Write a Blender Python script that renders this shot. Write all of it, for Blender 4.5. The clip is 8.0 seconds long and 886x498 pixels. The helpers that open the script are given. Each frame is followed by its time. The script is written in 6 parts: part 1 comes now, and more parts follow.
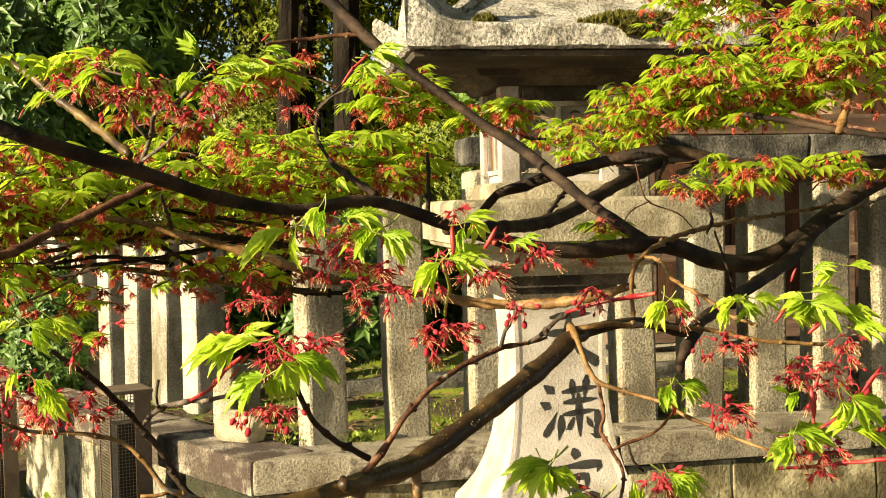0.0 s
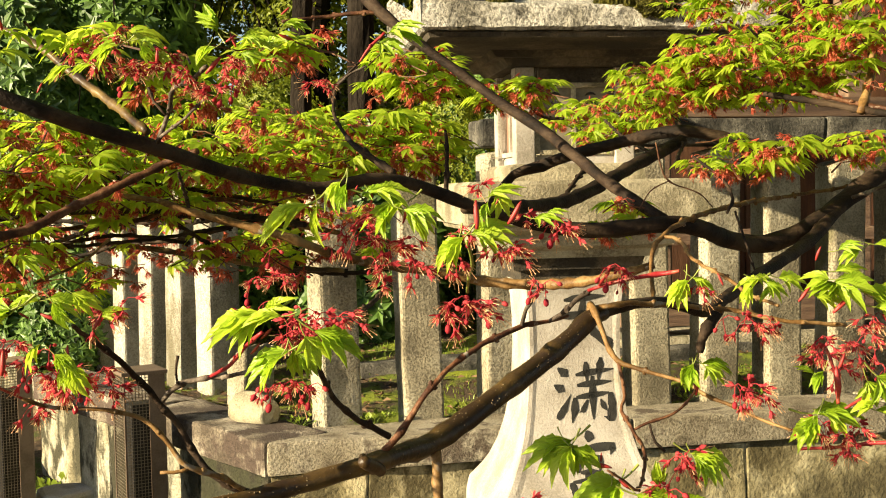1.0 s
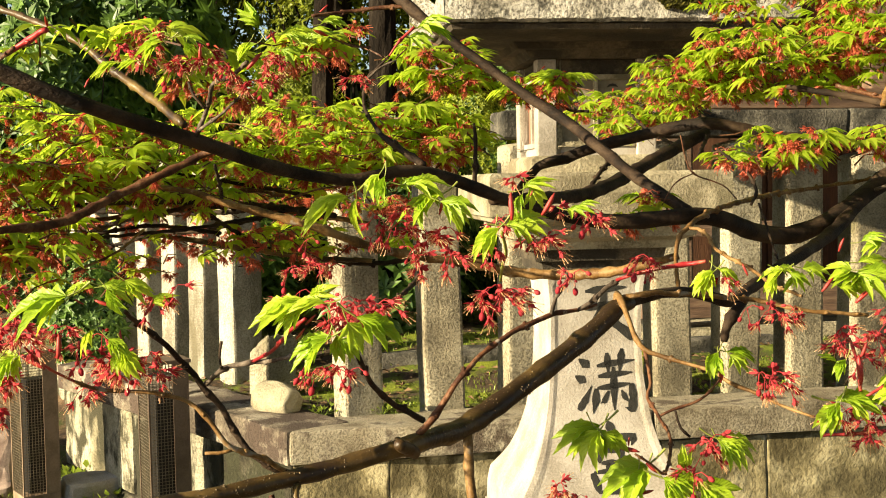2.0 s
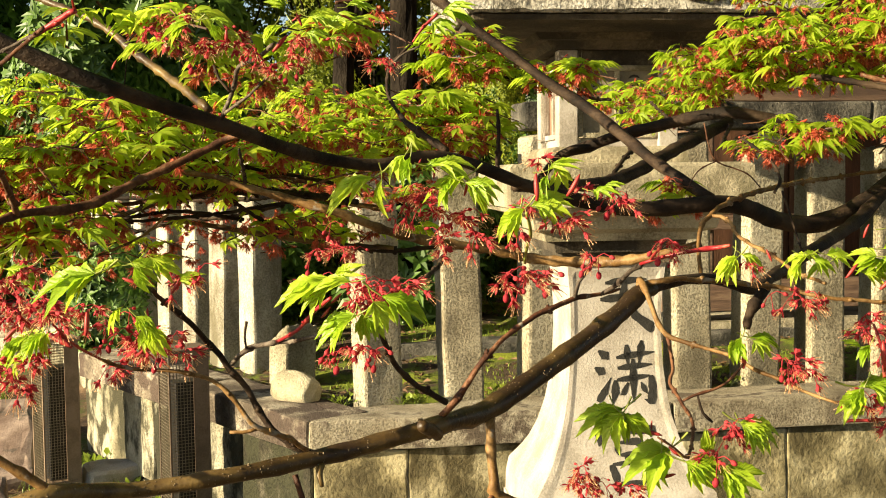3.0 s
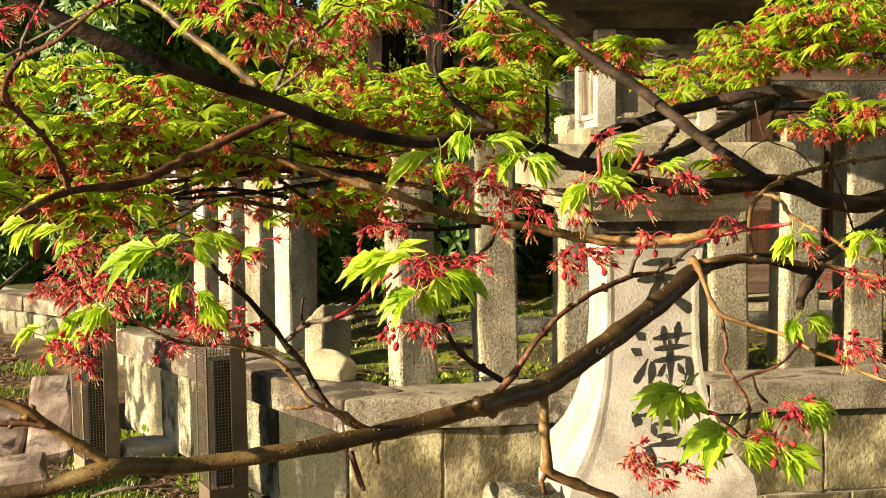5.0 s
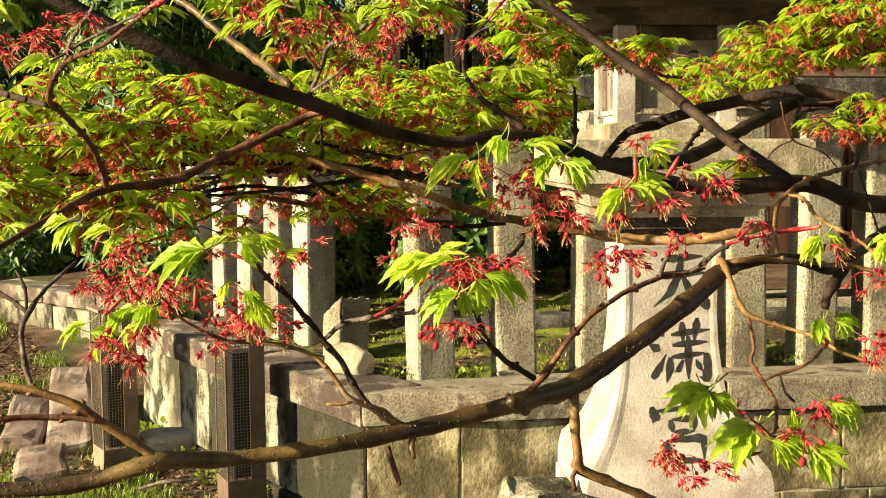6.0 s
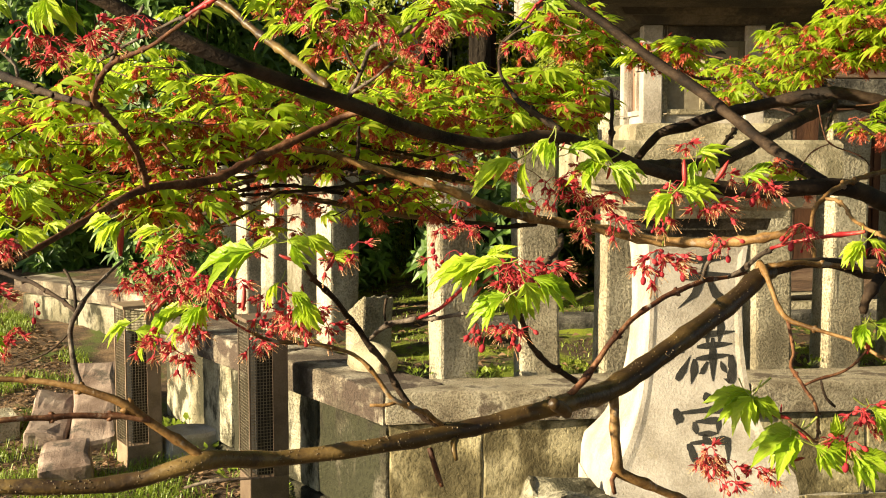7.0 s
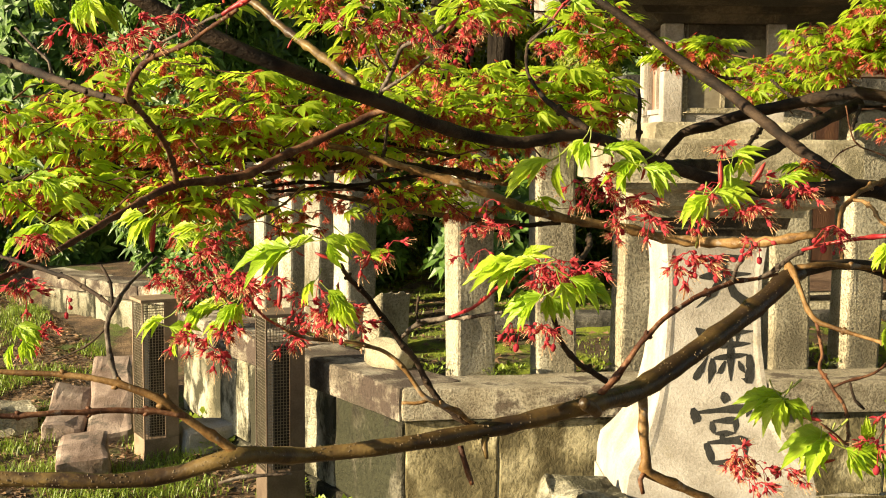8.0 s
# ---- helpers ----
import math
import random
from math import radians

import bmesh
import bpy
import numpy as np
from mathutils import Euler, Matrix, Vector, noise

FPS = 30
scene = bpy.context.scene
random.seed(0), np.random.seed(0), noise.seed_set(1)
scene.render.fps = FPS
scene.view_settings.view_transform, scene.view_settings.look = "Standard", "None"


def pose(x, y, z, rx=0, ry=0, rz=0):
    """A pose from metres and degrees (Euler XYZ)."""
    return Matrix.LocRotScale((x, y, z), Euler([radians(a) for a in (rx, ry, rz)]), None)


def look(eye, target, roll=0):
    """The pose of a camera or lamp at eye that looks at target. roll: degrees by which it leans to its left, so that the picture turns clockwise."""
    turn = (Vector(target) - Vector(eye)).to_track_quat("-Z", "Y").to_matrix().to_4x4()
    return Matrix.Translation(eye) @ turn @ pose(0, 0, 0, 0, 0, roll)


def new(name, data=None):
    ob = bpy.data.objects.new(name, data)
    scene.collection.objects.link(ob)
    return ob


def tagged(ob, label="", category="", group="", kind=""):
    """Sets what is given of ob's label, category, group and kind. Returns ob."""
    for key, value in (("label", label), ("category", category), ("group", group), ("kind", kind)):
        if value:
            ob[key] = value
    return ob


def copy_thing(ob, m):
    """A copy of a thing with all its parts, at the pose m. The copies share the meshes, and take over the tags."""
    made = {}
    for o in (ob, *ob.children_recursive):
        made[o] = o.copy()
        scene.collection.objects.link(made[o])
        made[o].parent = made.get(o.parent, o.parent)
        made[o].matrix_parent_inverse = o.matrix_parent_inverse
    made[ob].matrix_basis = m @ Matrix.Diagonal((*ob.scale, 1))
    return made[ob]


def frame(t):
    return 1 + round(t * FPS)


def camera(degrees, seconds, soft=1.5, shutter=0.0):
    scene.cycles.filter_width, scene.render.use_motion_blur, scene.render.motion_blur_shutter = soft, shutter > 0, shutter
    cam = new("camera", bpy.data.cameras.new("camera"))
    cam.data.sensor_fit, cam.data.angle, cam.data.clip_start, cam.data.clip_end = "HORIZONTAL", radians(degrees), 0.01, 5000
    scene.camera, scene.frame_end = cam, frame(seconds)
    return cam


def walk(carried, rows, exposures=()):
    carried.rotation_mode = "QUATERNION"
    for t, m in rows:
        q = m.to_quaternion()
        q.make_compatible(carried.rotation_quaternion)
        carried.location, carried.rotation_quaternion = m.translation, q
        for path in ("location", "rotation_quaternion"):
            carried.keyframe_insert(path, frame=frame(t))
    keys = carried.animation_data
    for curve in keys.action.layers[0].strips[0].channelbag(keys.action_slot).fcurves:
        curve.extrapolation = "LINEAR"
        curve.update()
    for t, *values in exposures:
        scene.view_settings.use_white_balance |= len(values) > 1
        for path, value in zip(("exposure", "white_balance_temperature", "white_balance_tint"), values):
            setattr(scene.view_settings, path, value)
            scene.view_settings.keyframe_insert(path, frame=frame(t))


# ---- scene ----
cam = camera(42.0, 8.0, soft=1.05)
PATH = [
    (0, (0.0073, 0.0022, 1.5849), (-0.0606, 1.9998, 1.5157), -1.26),
    (0.5, (0.0079, 0.0062, 1.5811), (-0.0677, 2.0030, 1.4972), -1.15),
    (1, (0.0027, 0.0083, 1.5814), (-0.0880, 2.0038, 1.4833), -1.11),
    (1.5, (-0.0010, -0.0062, 1.5829), (-0.1094, 1.9880, 1.4765), -1.10),
    (3, (-0.0057, -0.0133, 1.5771), (-0.1645, 1.9764, 1.4513), -0.73),
    (3.5, (-0.0051, -0.0124, 1.5749), (-0.1818, 1.9753, 1.4409), -0.62),
    (4, (-0.0057, -0.0088, 1.5741), (-0.1980, 1.9768, 1.4309), -0.59),
    (4.5, (-0.0119, -0.0064, 1.5739), (-0.2170, 1.9773, 1.4227), -0.63),
    (6, (-0.0267, -0.0251, 1.5799), (-0.2696, 1.9528, 1.4103), -0.34),
    (6.5, (-0.0323, -0.0255, 1.5807), (-0.2958, 1.9498, 1.4106), -0.20),
    (7, (-0.0381, -0.0277, 1.5817), (-0.3171, 1.9453, 1.4105), 0.01),
    (7.5, (-0.0424, -0.0301, 1.5813), (-0.3366, 1.9404, 1.4075), 0.24),
    (8, (-0.0464, -0.0312, 1.5831), (-0.3520, 1.9373, 1.4058), 0.44),
]
walk(cam, [(t, look(eye, target, roll)) for t, eye, target, roll in PATH])

# ---- light ----
SUN_EL, SUN_AZ = radians(17), math.atan2(-0.866, -0.5)   # azimuth from +y towards +x
world = bpy.data.worlds.new("sky")
scene.world = world
world.use_nodes = True
wn = world.node_tree
sky = wn.nodes.new("ShaderNodeTexSky")
sky.sky_type = "NISHITA"
sky.sun_disc = False
sky.sun_elevation = SUN_EL
sky.sun_rotation = SUN_AZ
bg = wn.nodes["Background"]
bg.inputs["Strength"].default_value = 0.058
wn.links.new(sky.outputs[0], bg.inputs[0])
sun_dir = Vector((math.sin(SUN_AZ) * math.cos(SUN_EL), math.cos(SUN_AZ) * math.cos(SUN_EL), math.sin(SUN_EL)))
sun = new("sun", bpy.data.lights.new("sun", "SUN"))
sun.data.energy = 5.0
sun.data.angle = radians(0.5)
sun.data.color = (1.0, 0.835, 0.54)
sun.matrix_world = look(sun_dir * 30, (0, 0, 0))
scene.view_settings.exposure = 1.68


# ---- materials ----
def material(name, ramp, scale=8.0, rough=0.8, bump=0.3, fine=60.0, spots=None, metal=0.0, stretch=(1, 1, 1), rand=0.15, spec=0.35, relief=0.03, pits=0.0, streak=1.0, grain=0.38):
    """A surface whose colour runs over ramp by noise at two scales, with relief. spots: (colour, scale, threshold) of stains."""
    m = bpy.data.materials.new(name)
    m.use_nodes = True
    nt = m.node_tree
    n, l = nt.nodes, nt.links
    bsdf = n["Principled BSDF"]
    tc = n.new("ShaderNodeTexCoord")
    mp = n.new("ShaderNodeMapping")
    mp.inputs["Scale"].default_value = stretch
    l.new(tc.outputs["Object"], mp.inputs["Vector"])
    info = n.new("ShaderNodeObjectInfo")
    shift = n.new("ShaderNodeVectorMath")
    shift.operation = "ADD"
    times = n.new("ShaderNodeMath")
    times.operation = "MULTIPLY"
    times.inputs[1].default_value = 37.0
    l.new(info.outputs["Random"], times.inputs[0])
    l.new(mp.outputs[0], shift.inputs[0])
    l.new(times.outputs[0], shift.inputs[1])
    big = n.new("ShaderNodeTexNoise")
    big.inputs["Scale"].default_value = scale
    big.inputs["Detail"].default_value = 6
    small = n.new("ShaderNodeTexNoise")
    small.inputs["Scale"].default_value = fine
    small.inputs["Detail"].default_value = 4
    small.inputs["Roughness"].default_value = 0.7
    for t in (big, small):
        l.new(shift.outputs[0], t.inputs["Vector"])
    mix = n.new("ShaderNodeMath")
    mix.operation = "MULTIPLY_ADD"
    mix.inputs[1].default_value = grain
    l.new(small.outputs[0], mix.inputs[0])
    half = n.new("ShaderNodeMath")
    half.operation = "MULTIPLY"
    half.inputs[1].default_value = 1 - grain
    l.new(big.outputs[0], half.inputs[0])
    l.new(half.outputs[0], mix.inputs[2])
    cr = n.new("ShaderNodeValToRGB")
    e = cr.color_ramp.elements
    while len(e) < len(ramp):
        e.new(0.5)
    for k, c in enumerate(ramp):
        e[k].position = 0.40 + 0.20 * k / max(1, len(ramp) - 1)
        e[k].color = (*c, 1)
    l.new(mix.outputs[0], cr.inputs[0])
    colour = cr.outputs[0]
    if spots:
        sp = n.new("ShaderNodeTexNoise")
        sp.inputs["Scale"].default_value = spots[1]
        sp.inputs["Detail"].default_value = 7
        sp.inputs["Roughness"].default_value = 0.65
        run = n.new("ShaderNodeMapping")
        run.inputs["Scale"].default_value = (1, 1, streak)
        l.new(shift.outputs[0], run.inputs["Vector"])
        l.new(run.outputs[0], sp.inputs["Vector"])
        st = n.new("ShaderNodeMapRange")
        st.inputs[1].default_value = spots[2]
        st.inputs[2].default_value = spots[2] + 0.08
        l.new(sp.outputs[0], st.inputs[0])
        mx = n.new("ShaderNodeMix")
        mx.data_type = "RGBA"
        l.new(st.outputs[0], mx.inputs[0])
        l.new(colour, mx.inputs[6])
        mx.inputs[7].default_value = (*spots[0], 1)
        colour = mx.outputs[2]
    pit = n.new("ShaderNodeMapRange")
    pit.inputs[1].default_value = 0.47
    pit.inputs[2].default_value = 0.37
    pit.inputs[4].default_value = pits
    l.new(small.outputs[0], pit.inputs[0])
    if pits:
        # dark pits left by the mason's pick
        pm = n.new("ShaderNodeMix")
        pm.data_type = "RGBA"
        l.new(pit.outputs[0], pm.inputs[0])
        l.new(colour, pm.inputs[6])
        pm.inputs[7].default_value = (*[c * 0.6 for c in ramp[0]], 1)
        colour = pm.outputs[2]
    hsv = n.new("ShaderNodeHueSaturation")
    vr = n.new("ShaderNodeMapRange")
    vr.inputs[3].default_value = 1 - rand
    vr.inputs[4].default_value = 1 + rand
    l.new(info.outputs["Random"], vr.inputs[0])
    l.new(vr.outputs[0], hsv.inputs["Value"])
    l.new(colour, hsv.inputs["Color"])
    l.new(hsv.outputs[0], bsdf.inputs["Base Color"])
    bsdf.inputs["Roughness"].default_value = rough
    bsdf.inputs["Metallic"].default_value = metal
    bsdf.inputs["Specular IOR Level"].default_value = spec
    bp = n.new("ShaderNodeBump")
    bp.inputs["Strength"].default_value = bump
    bp.inputs["Distance"].default_value = relief
    rise = n.new("ShaderNodeMath")
    rise.operation = "MULTIPLY_ADD"
    rise.inputs[1].default_value = 0.6
    l.new(small.outputs[0], rise.inputs[0])
    l.new(half.outputs[0], rise.inputs[2])
    dent = n.new("ShaderNodeMath")
    dent.operation = "MULTIPLY_ADD"
    dent.inputs[1].default_value = -0.35
    l.new(pit.outputs[0], dent.inputs[0])
    l.new(rise.outputs[0], dent.inputs[2])
    l.new(dent.outputs[0], bp.inputs["Height"])
    l.new(bp.outputs[0], bsdf.inputs["Normal"])
    return m


def leafy(name, dark, light, glow=0.5, rough=0.45, island=True, veins=0.0):
    """Thin leaves: light shines through them; each one has its own tint between dark and light."""
    m = bpy.data.materials.new(name)
    m.use_nodes = True
    nt = m.node_tree
    n, l = nt.nodes, nt.links
    bsdf = n["Principled BSDF"]
    out = n["Material Output"]
    pick = n.new("ShaderNodeNewGeometry").outputs["Random Per Island"] if island else n.new("ShaderNodeObjectInfo").outputs["Random"]
    noise_tex = n.new("ShaderNodeTexNoise")
    noise_tex.inputs["Scale"].default_value = 120 if not island else 30
    mixer = n.new("ShaderNodeMath")
    mixer.operation = "MULTIPLY_ADD"
    mixer.inputs[1].default_value = 0.5
    l.new(noise_tex.outputs[0], mixer.inputs[0])
    half = n.new("ShaderNodeMath")
    half.operation = "MULTIPLY_ADD"
    half.inputs[1].default_value = 0.7
    half.inputs[2].default_value = -0.1
    l.new(pick, half.inputs[0])
    l.new(half.outputs[0], mixer.inputs[2])
    cr = n.new("ShaderNodeValToRGB")
    cr.color_ramp.elements[0].color = (*dark, 1)
    cr.color_ramp.elements[1].color = (*light, 1)
    l.new(mixer.outputs[0], cr.inputs[0])
    l.new(cr.outputs[0], bsdf.inputs["Base Color"])
    bsdf.inputs["Roughness"].default_value = rough
    tr = n.new("ShaderNodeBsdfTranslucent")
    l.new(cr.outputs[0], tr.inputs["Color"])
    ms = n.new("ShaderNodeMixShader")
    ms.inputs[0].default_value = glow
    l.new(bsdf.outputs[0], ms.inputs[1])
    l.new(tr.outputs[0], ms.inputs[2])
    l.new(ms.outputs[0], out.inputs[0])
    if veins:
        # side veins run out from the midrib of each lobe; u goes across the lobe, v along it
        uv = n.new("ShaderNodeSeparateXYZ")
        l.new(n.new("ShaderNodeUVMap").outputs[0], uv.inputs[0])

        def calc(op, a, b=0.0):
            node = n.new("ShaderNodeMath")
            node.operation = op
            for socket, value in zip(node.inputs, (a, b)):
                if isinstance(value, float):
                    socket.default_value = value
                else:
                    l.new(value, socket)
            return node.outputs[0]

        off = calc("ABSOLUTE", calc("SUBTRACT", uv.outputs[0], 0.5))
        wave = calc("SINE", calc("SUBTRACT", calc("MULTIPLY", uv.outputs[1], 62.0), calc("MULTIPLY", off, 30.0)))
        rib = calc("SUBTRACT", 1.0, calc("MINIMUM", calc("MULTIPLY", off, 9.0), 1.0))
        height = calc("ADD", calc("MULTIPLY", wave, 0.35), calc("MULTIPLY", rib, -1.2))
        bp = n.new("ShaderNodeBump")
        bp.inputs["Strength"].default_value = veins
        bp.inputs["Distance"].default_value = 0.0006
        l.new(height, bp.inputs["Height"])
        for shader in (bsdf, tr):
            l.new(bp.outputs[0], shader.inputs["Normal"])
        pale = n.new("ShaderNodeMix")
        pale.data_type = "RGBA"
        l.new(calc("MULTIPLY", calc("MAXIMUM", rib, calc("MULTIPLY", calc("GREATER_THAN", wave, 0.86), 0.35)), 0.28), pale.inputs[0])
        l.new(cr.outputs[0], pale.inputs[6])
        pale.inputs[7].default_value = (min(1, light[0] * 1.25), min(1, light[1] * 1.12), light[2] * 3, 1)
        l.new(pale.outputs[2], bsdf.inputs["Base Color"])
        l.new(pale.outputs[2], tr.inputs["Color"])
    return m


GRANITE = material("granite", [(0.21, 0.18, 0.119), (0.38, 0.335, 0.232), (0.53, 0.48, 0.356)], 3.5, 0.9, 1.0, 92, ((0.19, 0.17, 0.09), 2.6, 0.58), relief=0.03, pits=0.35, rand=0.12, streak=0.5, grain=0.28)
GRANITE_WHITE = material("whitish_granite", [(0.20, 0.18, 0.135), (0.37, 0.34, 0.268), (0.53, 0.495, 0.41)], 3.5, 0.9, 0.9, 100, ((0.17, 0.15, 0.095), 3.0, 0.56), relief=0.018, pits=0.18, streak=0.4)
GRANITE_PALE = material("pale_granite", [(0.238, 0.209, 0.168), (0.348, 0.313, 0.264), (0.428, 0.392, 0.344)], 7, 0.85, 0.35, 130, ((0.27, 0.235, 0.16), 4.0, 0.62), rand=0.05, relief=0.02)
GRANITE_DIMMED = material("dimmed_granite", [(0.17, 0.145, 0.0903), (0.34, 0.3, 0.204), (0.46, 0.415, 0.289)], 5, 0.9, 0.6, 120, ((0.16, 0.14, 0.085), 3.0, 0.56), rand=0.05, relief=0.03)
GRANITE_ROOF = material("mossy_granite", [(0.211, 0.194, 0.154), (0.414, 0.387, 0.326), (0.563, 0.537, 0.475)], 9, 0.9, 1.0, 95, ((0.06, 0.056, 0.042), 11.0, 0.585), rand=0.05, relief=0.03, pits=0.5)
WALLSTONE = material("weathered_wall_stone", [(0.095, 0.079, 0.04), (0.222, 0.188, 0.10), (0.41, 0.36, 0.22)], 5.0, 0.95, 0.55, 48, ((0.095, 0.077, 0.036), 4.5, 0.50), relief=0.024, pits=0.22, streak=0.6, grain=0.22)
SIDESTONE = material("lichen_wall_stone", [(0.15, 0.132, 0.08), (0.295, 0.268, 0.18), (0.455, 0.423, 0.322)], 3.0, 0.95, 1.0, 70, ((0.05, 0.046, 0.026), 4.6, 0.455), relief=0.035, pits=0.15, streak=0.5, grain=0.22)
COPING = material("coping_granite", [(0.165, 0.132, 0.088), (0.335, 0.29, 0.205), (0.52, 0.47, 0.36)], 5, 0.95, 0.9, 110, ((0.13, 0.10, 0.072), 5.0, 0.54), relief=0.026, pits=0.3, grain=0.3)
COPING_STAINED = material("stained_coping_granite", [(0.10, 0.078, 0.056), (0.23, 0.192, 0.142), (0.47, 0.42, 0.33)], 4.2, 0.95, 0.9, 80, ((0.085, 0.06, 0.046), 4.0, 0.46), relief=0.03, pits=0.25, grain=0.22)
RAILSTONE = material("dark_weathered_shaded_stone", [(0.0328, 0.0303, 0.0246), (0.082, 0.0754, 0.0615), (0.164, 0.152, 0.123)], 10, 0.95, 1.0, 80, ((0.02, 0.02, 0.016), 6.0, 0.55))
REDROCK = material("reddish_rock", [(0.125, 0.082, 0.06), (0.225, 0.162, 0.128), (0.37, 0.285, 0.23)], 5, 0.85, 0.5, 90, ((0.09, 0.072, 0.055), 6, 0.58), relief=0.02, grain=0.2)
# mossy stain and the dappled shade near the corner, both held in this colour
MOSSY_SHADED_WALL = material("mossy_shaded_wall_stone", [(0.018, 0.0155, 0.0087), (0.042, 0.0365, 0.0215), (0.115, 0.104, 0.075)], 5.0, 0.95, 0.9, 65, ((0.028, 0.028, 0.013), 5.0, 0.43), relief=0.032, pits=0.2, streak=0.5, grain=0.22)
# granite darkened in colour to hold the shade under eaves and platform
SHADE_GRANITE = material("shade_dark_granite", [(0.0287, 0.023, 0.0156), (0.0656, 0.0525, 0.0344), (0.123, 0.0984, 0.0672)], 6, 0.95, 0.6, 80, ((0.035, 0.03, 0.022), 4.0, 0.52), rand=0.05, relief=0.03)
MORTAR = material("pale_lime_mortar", [(0.24, 0.21, 0.15), (0.38, 0.34, 0.26), (0.5, 0.46, 0.37)], 9, 0.95, 0.4, 120)
INK = material("black_inscription_paint", [(0.012, 0.012, 0.01), (0.03, 0.028, 0.024)], 20, 0.85, 0.3, 150, rand=0.0)
BARK_DARK = material("dark_smooth_bark", [(0.00975, 0.00575, 0.00311), (0.0248, 0.0142, 0.00796), (0.0532, 0.0338, 0.0194)], 40, 0.75, 1.0, 260, ((0.065, 0.048, 0.032), 70, 0.70), stretch=(0.5, 1, 1), rand=0.1, relief=0.003, spec=0.2, grain=0.25)
BARK_OLIVE = material("olive_brown_bark", [(0.03, 0.0165, 0.0065), (0.078, 0.047, 0.0155), (0.16, 0.105, 0.034)], 22, 0.42, 0.35, 200, ((0.035, 0.02, 0.011), 30, 0.58), rand=0.1, relief=0.003, spec=0.32, grain=0.2)
LENTICEL = material("pale_lenticel", [(0.09, 0.06, 0.03), (0.15, 0.108, 0.058), (0.235, 0.18, 0.11)], 300, 0.6, 0.1, 500, rand=0.0)
BARK_RED = material("reddish_twig_bark", [(0.041, 0.0164, 0.00902), (0.0861, 0.0344, 0.0164), (0.164, 0.082, 0.041)], 60, 0.55, 0.5, 300, ((0.22, 0.185, 0.145), 75, 0.60), rand=0.15, relief=0.003, spec=0.16)
BARK_TAN = material("orange_brown_twig_bark", [(0.07, 0.036, 0.0125), (0.148, 0.08, 0.027), (0.245, 0.15, 0.062)], 40, 0.5, 0.35, 300, ((0.22, 0.185, 0.145), 75, 0.60), rand=0.1, relief=0.003, spec=0.16)
BARK_GREY = material("grey_twig_bark", [(0.035, 0.025, 0.018), (0.088, 0.068, 0.052), (0.19, 0.158, 0.125)], 60, 0.75, 0.8, 260, ((0.05, 0.034, 0.024), 90, 0.56), rand=0.1, relief=0.003, spec=0.16)
SHOOT = material("crimson_shoot", [(0.18, 0.0082, 0.0115), (0.312, 0.0205, 0.0246), (0.369, 0.0738, 0.041)], 60, 0.45, 0.1, 300, rand=0.1, relief=0.002)
TRUNK = material("tree_bark", [(0.00574, 0.00451, 0.00328), (0.0131, 0.00984, 0.00738), (0.0279, 0.0221, 0.0164)], 9, 0.95, 0.9, 60, stretch=(1, 1, 0.3), spec=0.08)
SOIL = material("leaf_litter_soil", [(0.041, 0.0262, 0.0148), (0.0984, 0.0615, 0.0328), (0.197, 0.127, 0.0697)], 6, 0.95, 1.0, 55, ((0.07, 0.09, 0.014), 1.6, 0.54), rand=0.0)
MOSS = material("moss", [(0.068, 0.096, 0.007), (0.158, 0.20, 0.014), (0.27, 0.31, 0.022)], 6, 0.95, 1.0, 110, ((0.075, 0.05, 0.028), 2.6, 0.47), rand=0.0)
MOSS_CLUMP = material("yellow_green_moss", [(0.0656, 0.0574, 0.00984), (0.139, 0.131, 0.0164), (0.23, 0.205, 0.0287)], 30, 0.95, 0.9, 150, rand=0.1)
BROWN = material("brown_painted_metal", [(0.082, 0.0558, 0.0377), (0.111, 0.0771, 0.0517), (0.135, 0.0959, 0.0672)], 12, 0.55, 0.1, 120, rand=0.03)
# brighter copy of the same brown: sunlight on the left bollard put into colour
BROWN_SUNLIT = material("sunlit_brown_metal", [(0.185, 0.128, 0.082), (0.241, 0.169, 0.111), (0.288, 0.205, 0.139)], 12, 0.55, 0.1, 120, rand=0.03)
DARKMETAL = material("dark_metal", [(0.014, 0.012, 0.010), (0.025, 0.021, 0.018)], 12, 0.5, 0.1, 120, metal=0.3, rand=0.03)
WIRE = material("bronze_wire_mesh", [(0.139, 0.111, 0.0738), (0.221, 0.18, 0.123)], 40, 0.5, 0.1, 200, metal=0.4, rand=0.03)
WOOD = material("weathered_brown_timber", [(0.075, 0.045, 0.03), (0.14, 0.085, 0.055), (0.21, 0.14, 0.09)], 3, 0.7, 0.5, 40, stretch=(0.4, 6, 6))
REDWOOD = material("red_brown_boards", [(0.0432, 0.0162, 0.00648), (0.072, 0.0288, 0.0115), (0.0972, 0.0432, 0.018)], 3, 0.7, 0.4, 40, stretch=(5, 5, 0.5))
SHRUB_LEAF = leafy("glossy_dark_leaf", (0.019, 0.052, 0.0095), (0.155, 0.272, 0.040), 0.28, 0.46)
FAR_LEAF = leafy("woodland_leaf", (0.0566, 0.0849, 0.00943), (0.339, 0.377, 0.0283), 0.5, 0.5)
GRASS = leafy("grass_blade", (0.0943, 0.151, 0.0132), (0.321, 0.415, 0.0471), 0.35, 0.5)
LITTER = leafy("fallen_leaf", (0.0738, 0.041, 0.0205), (0.295, 0.18, 0.0902), 0.15, 0.7)
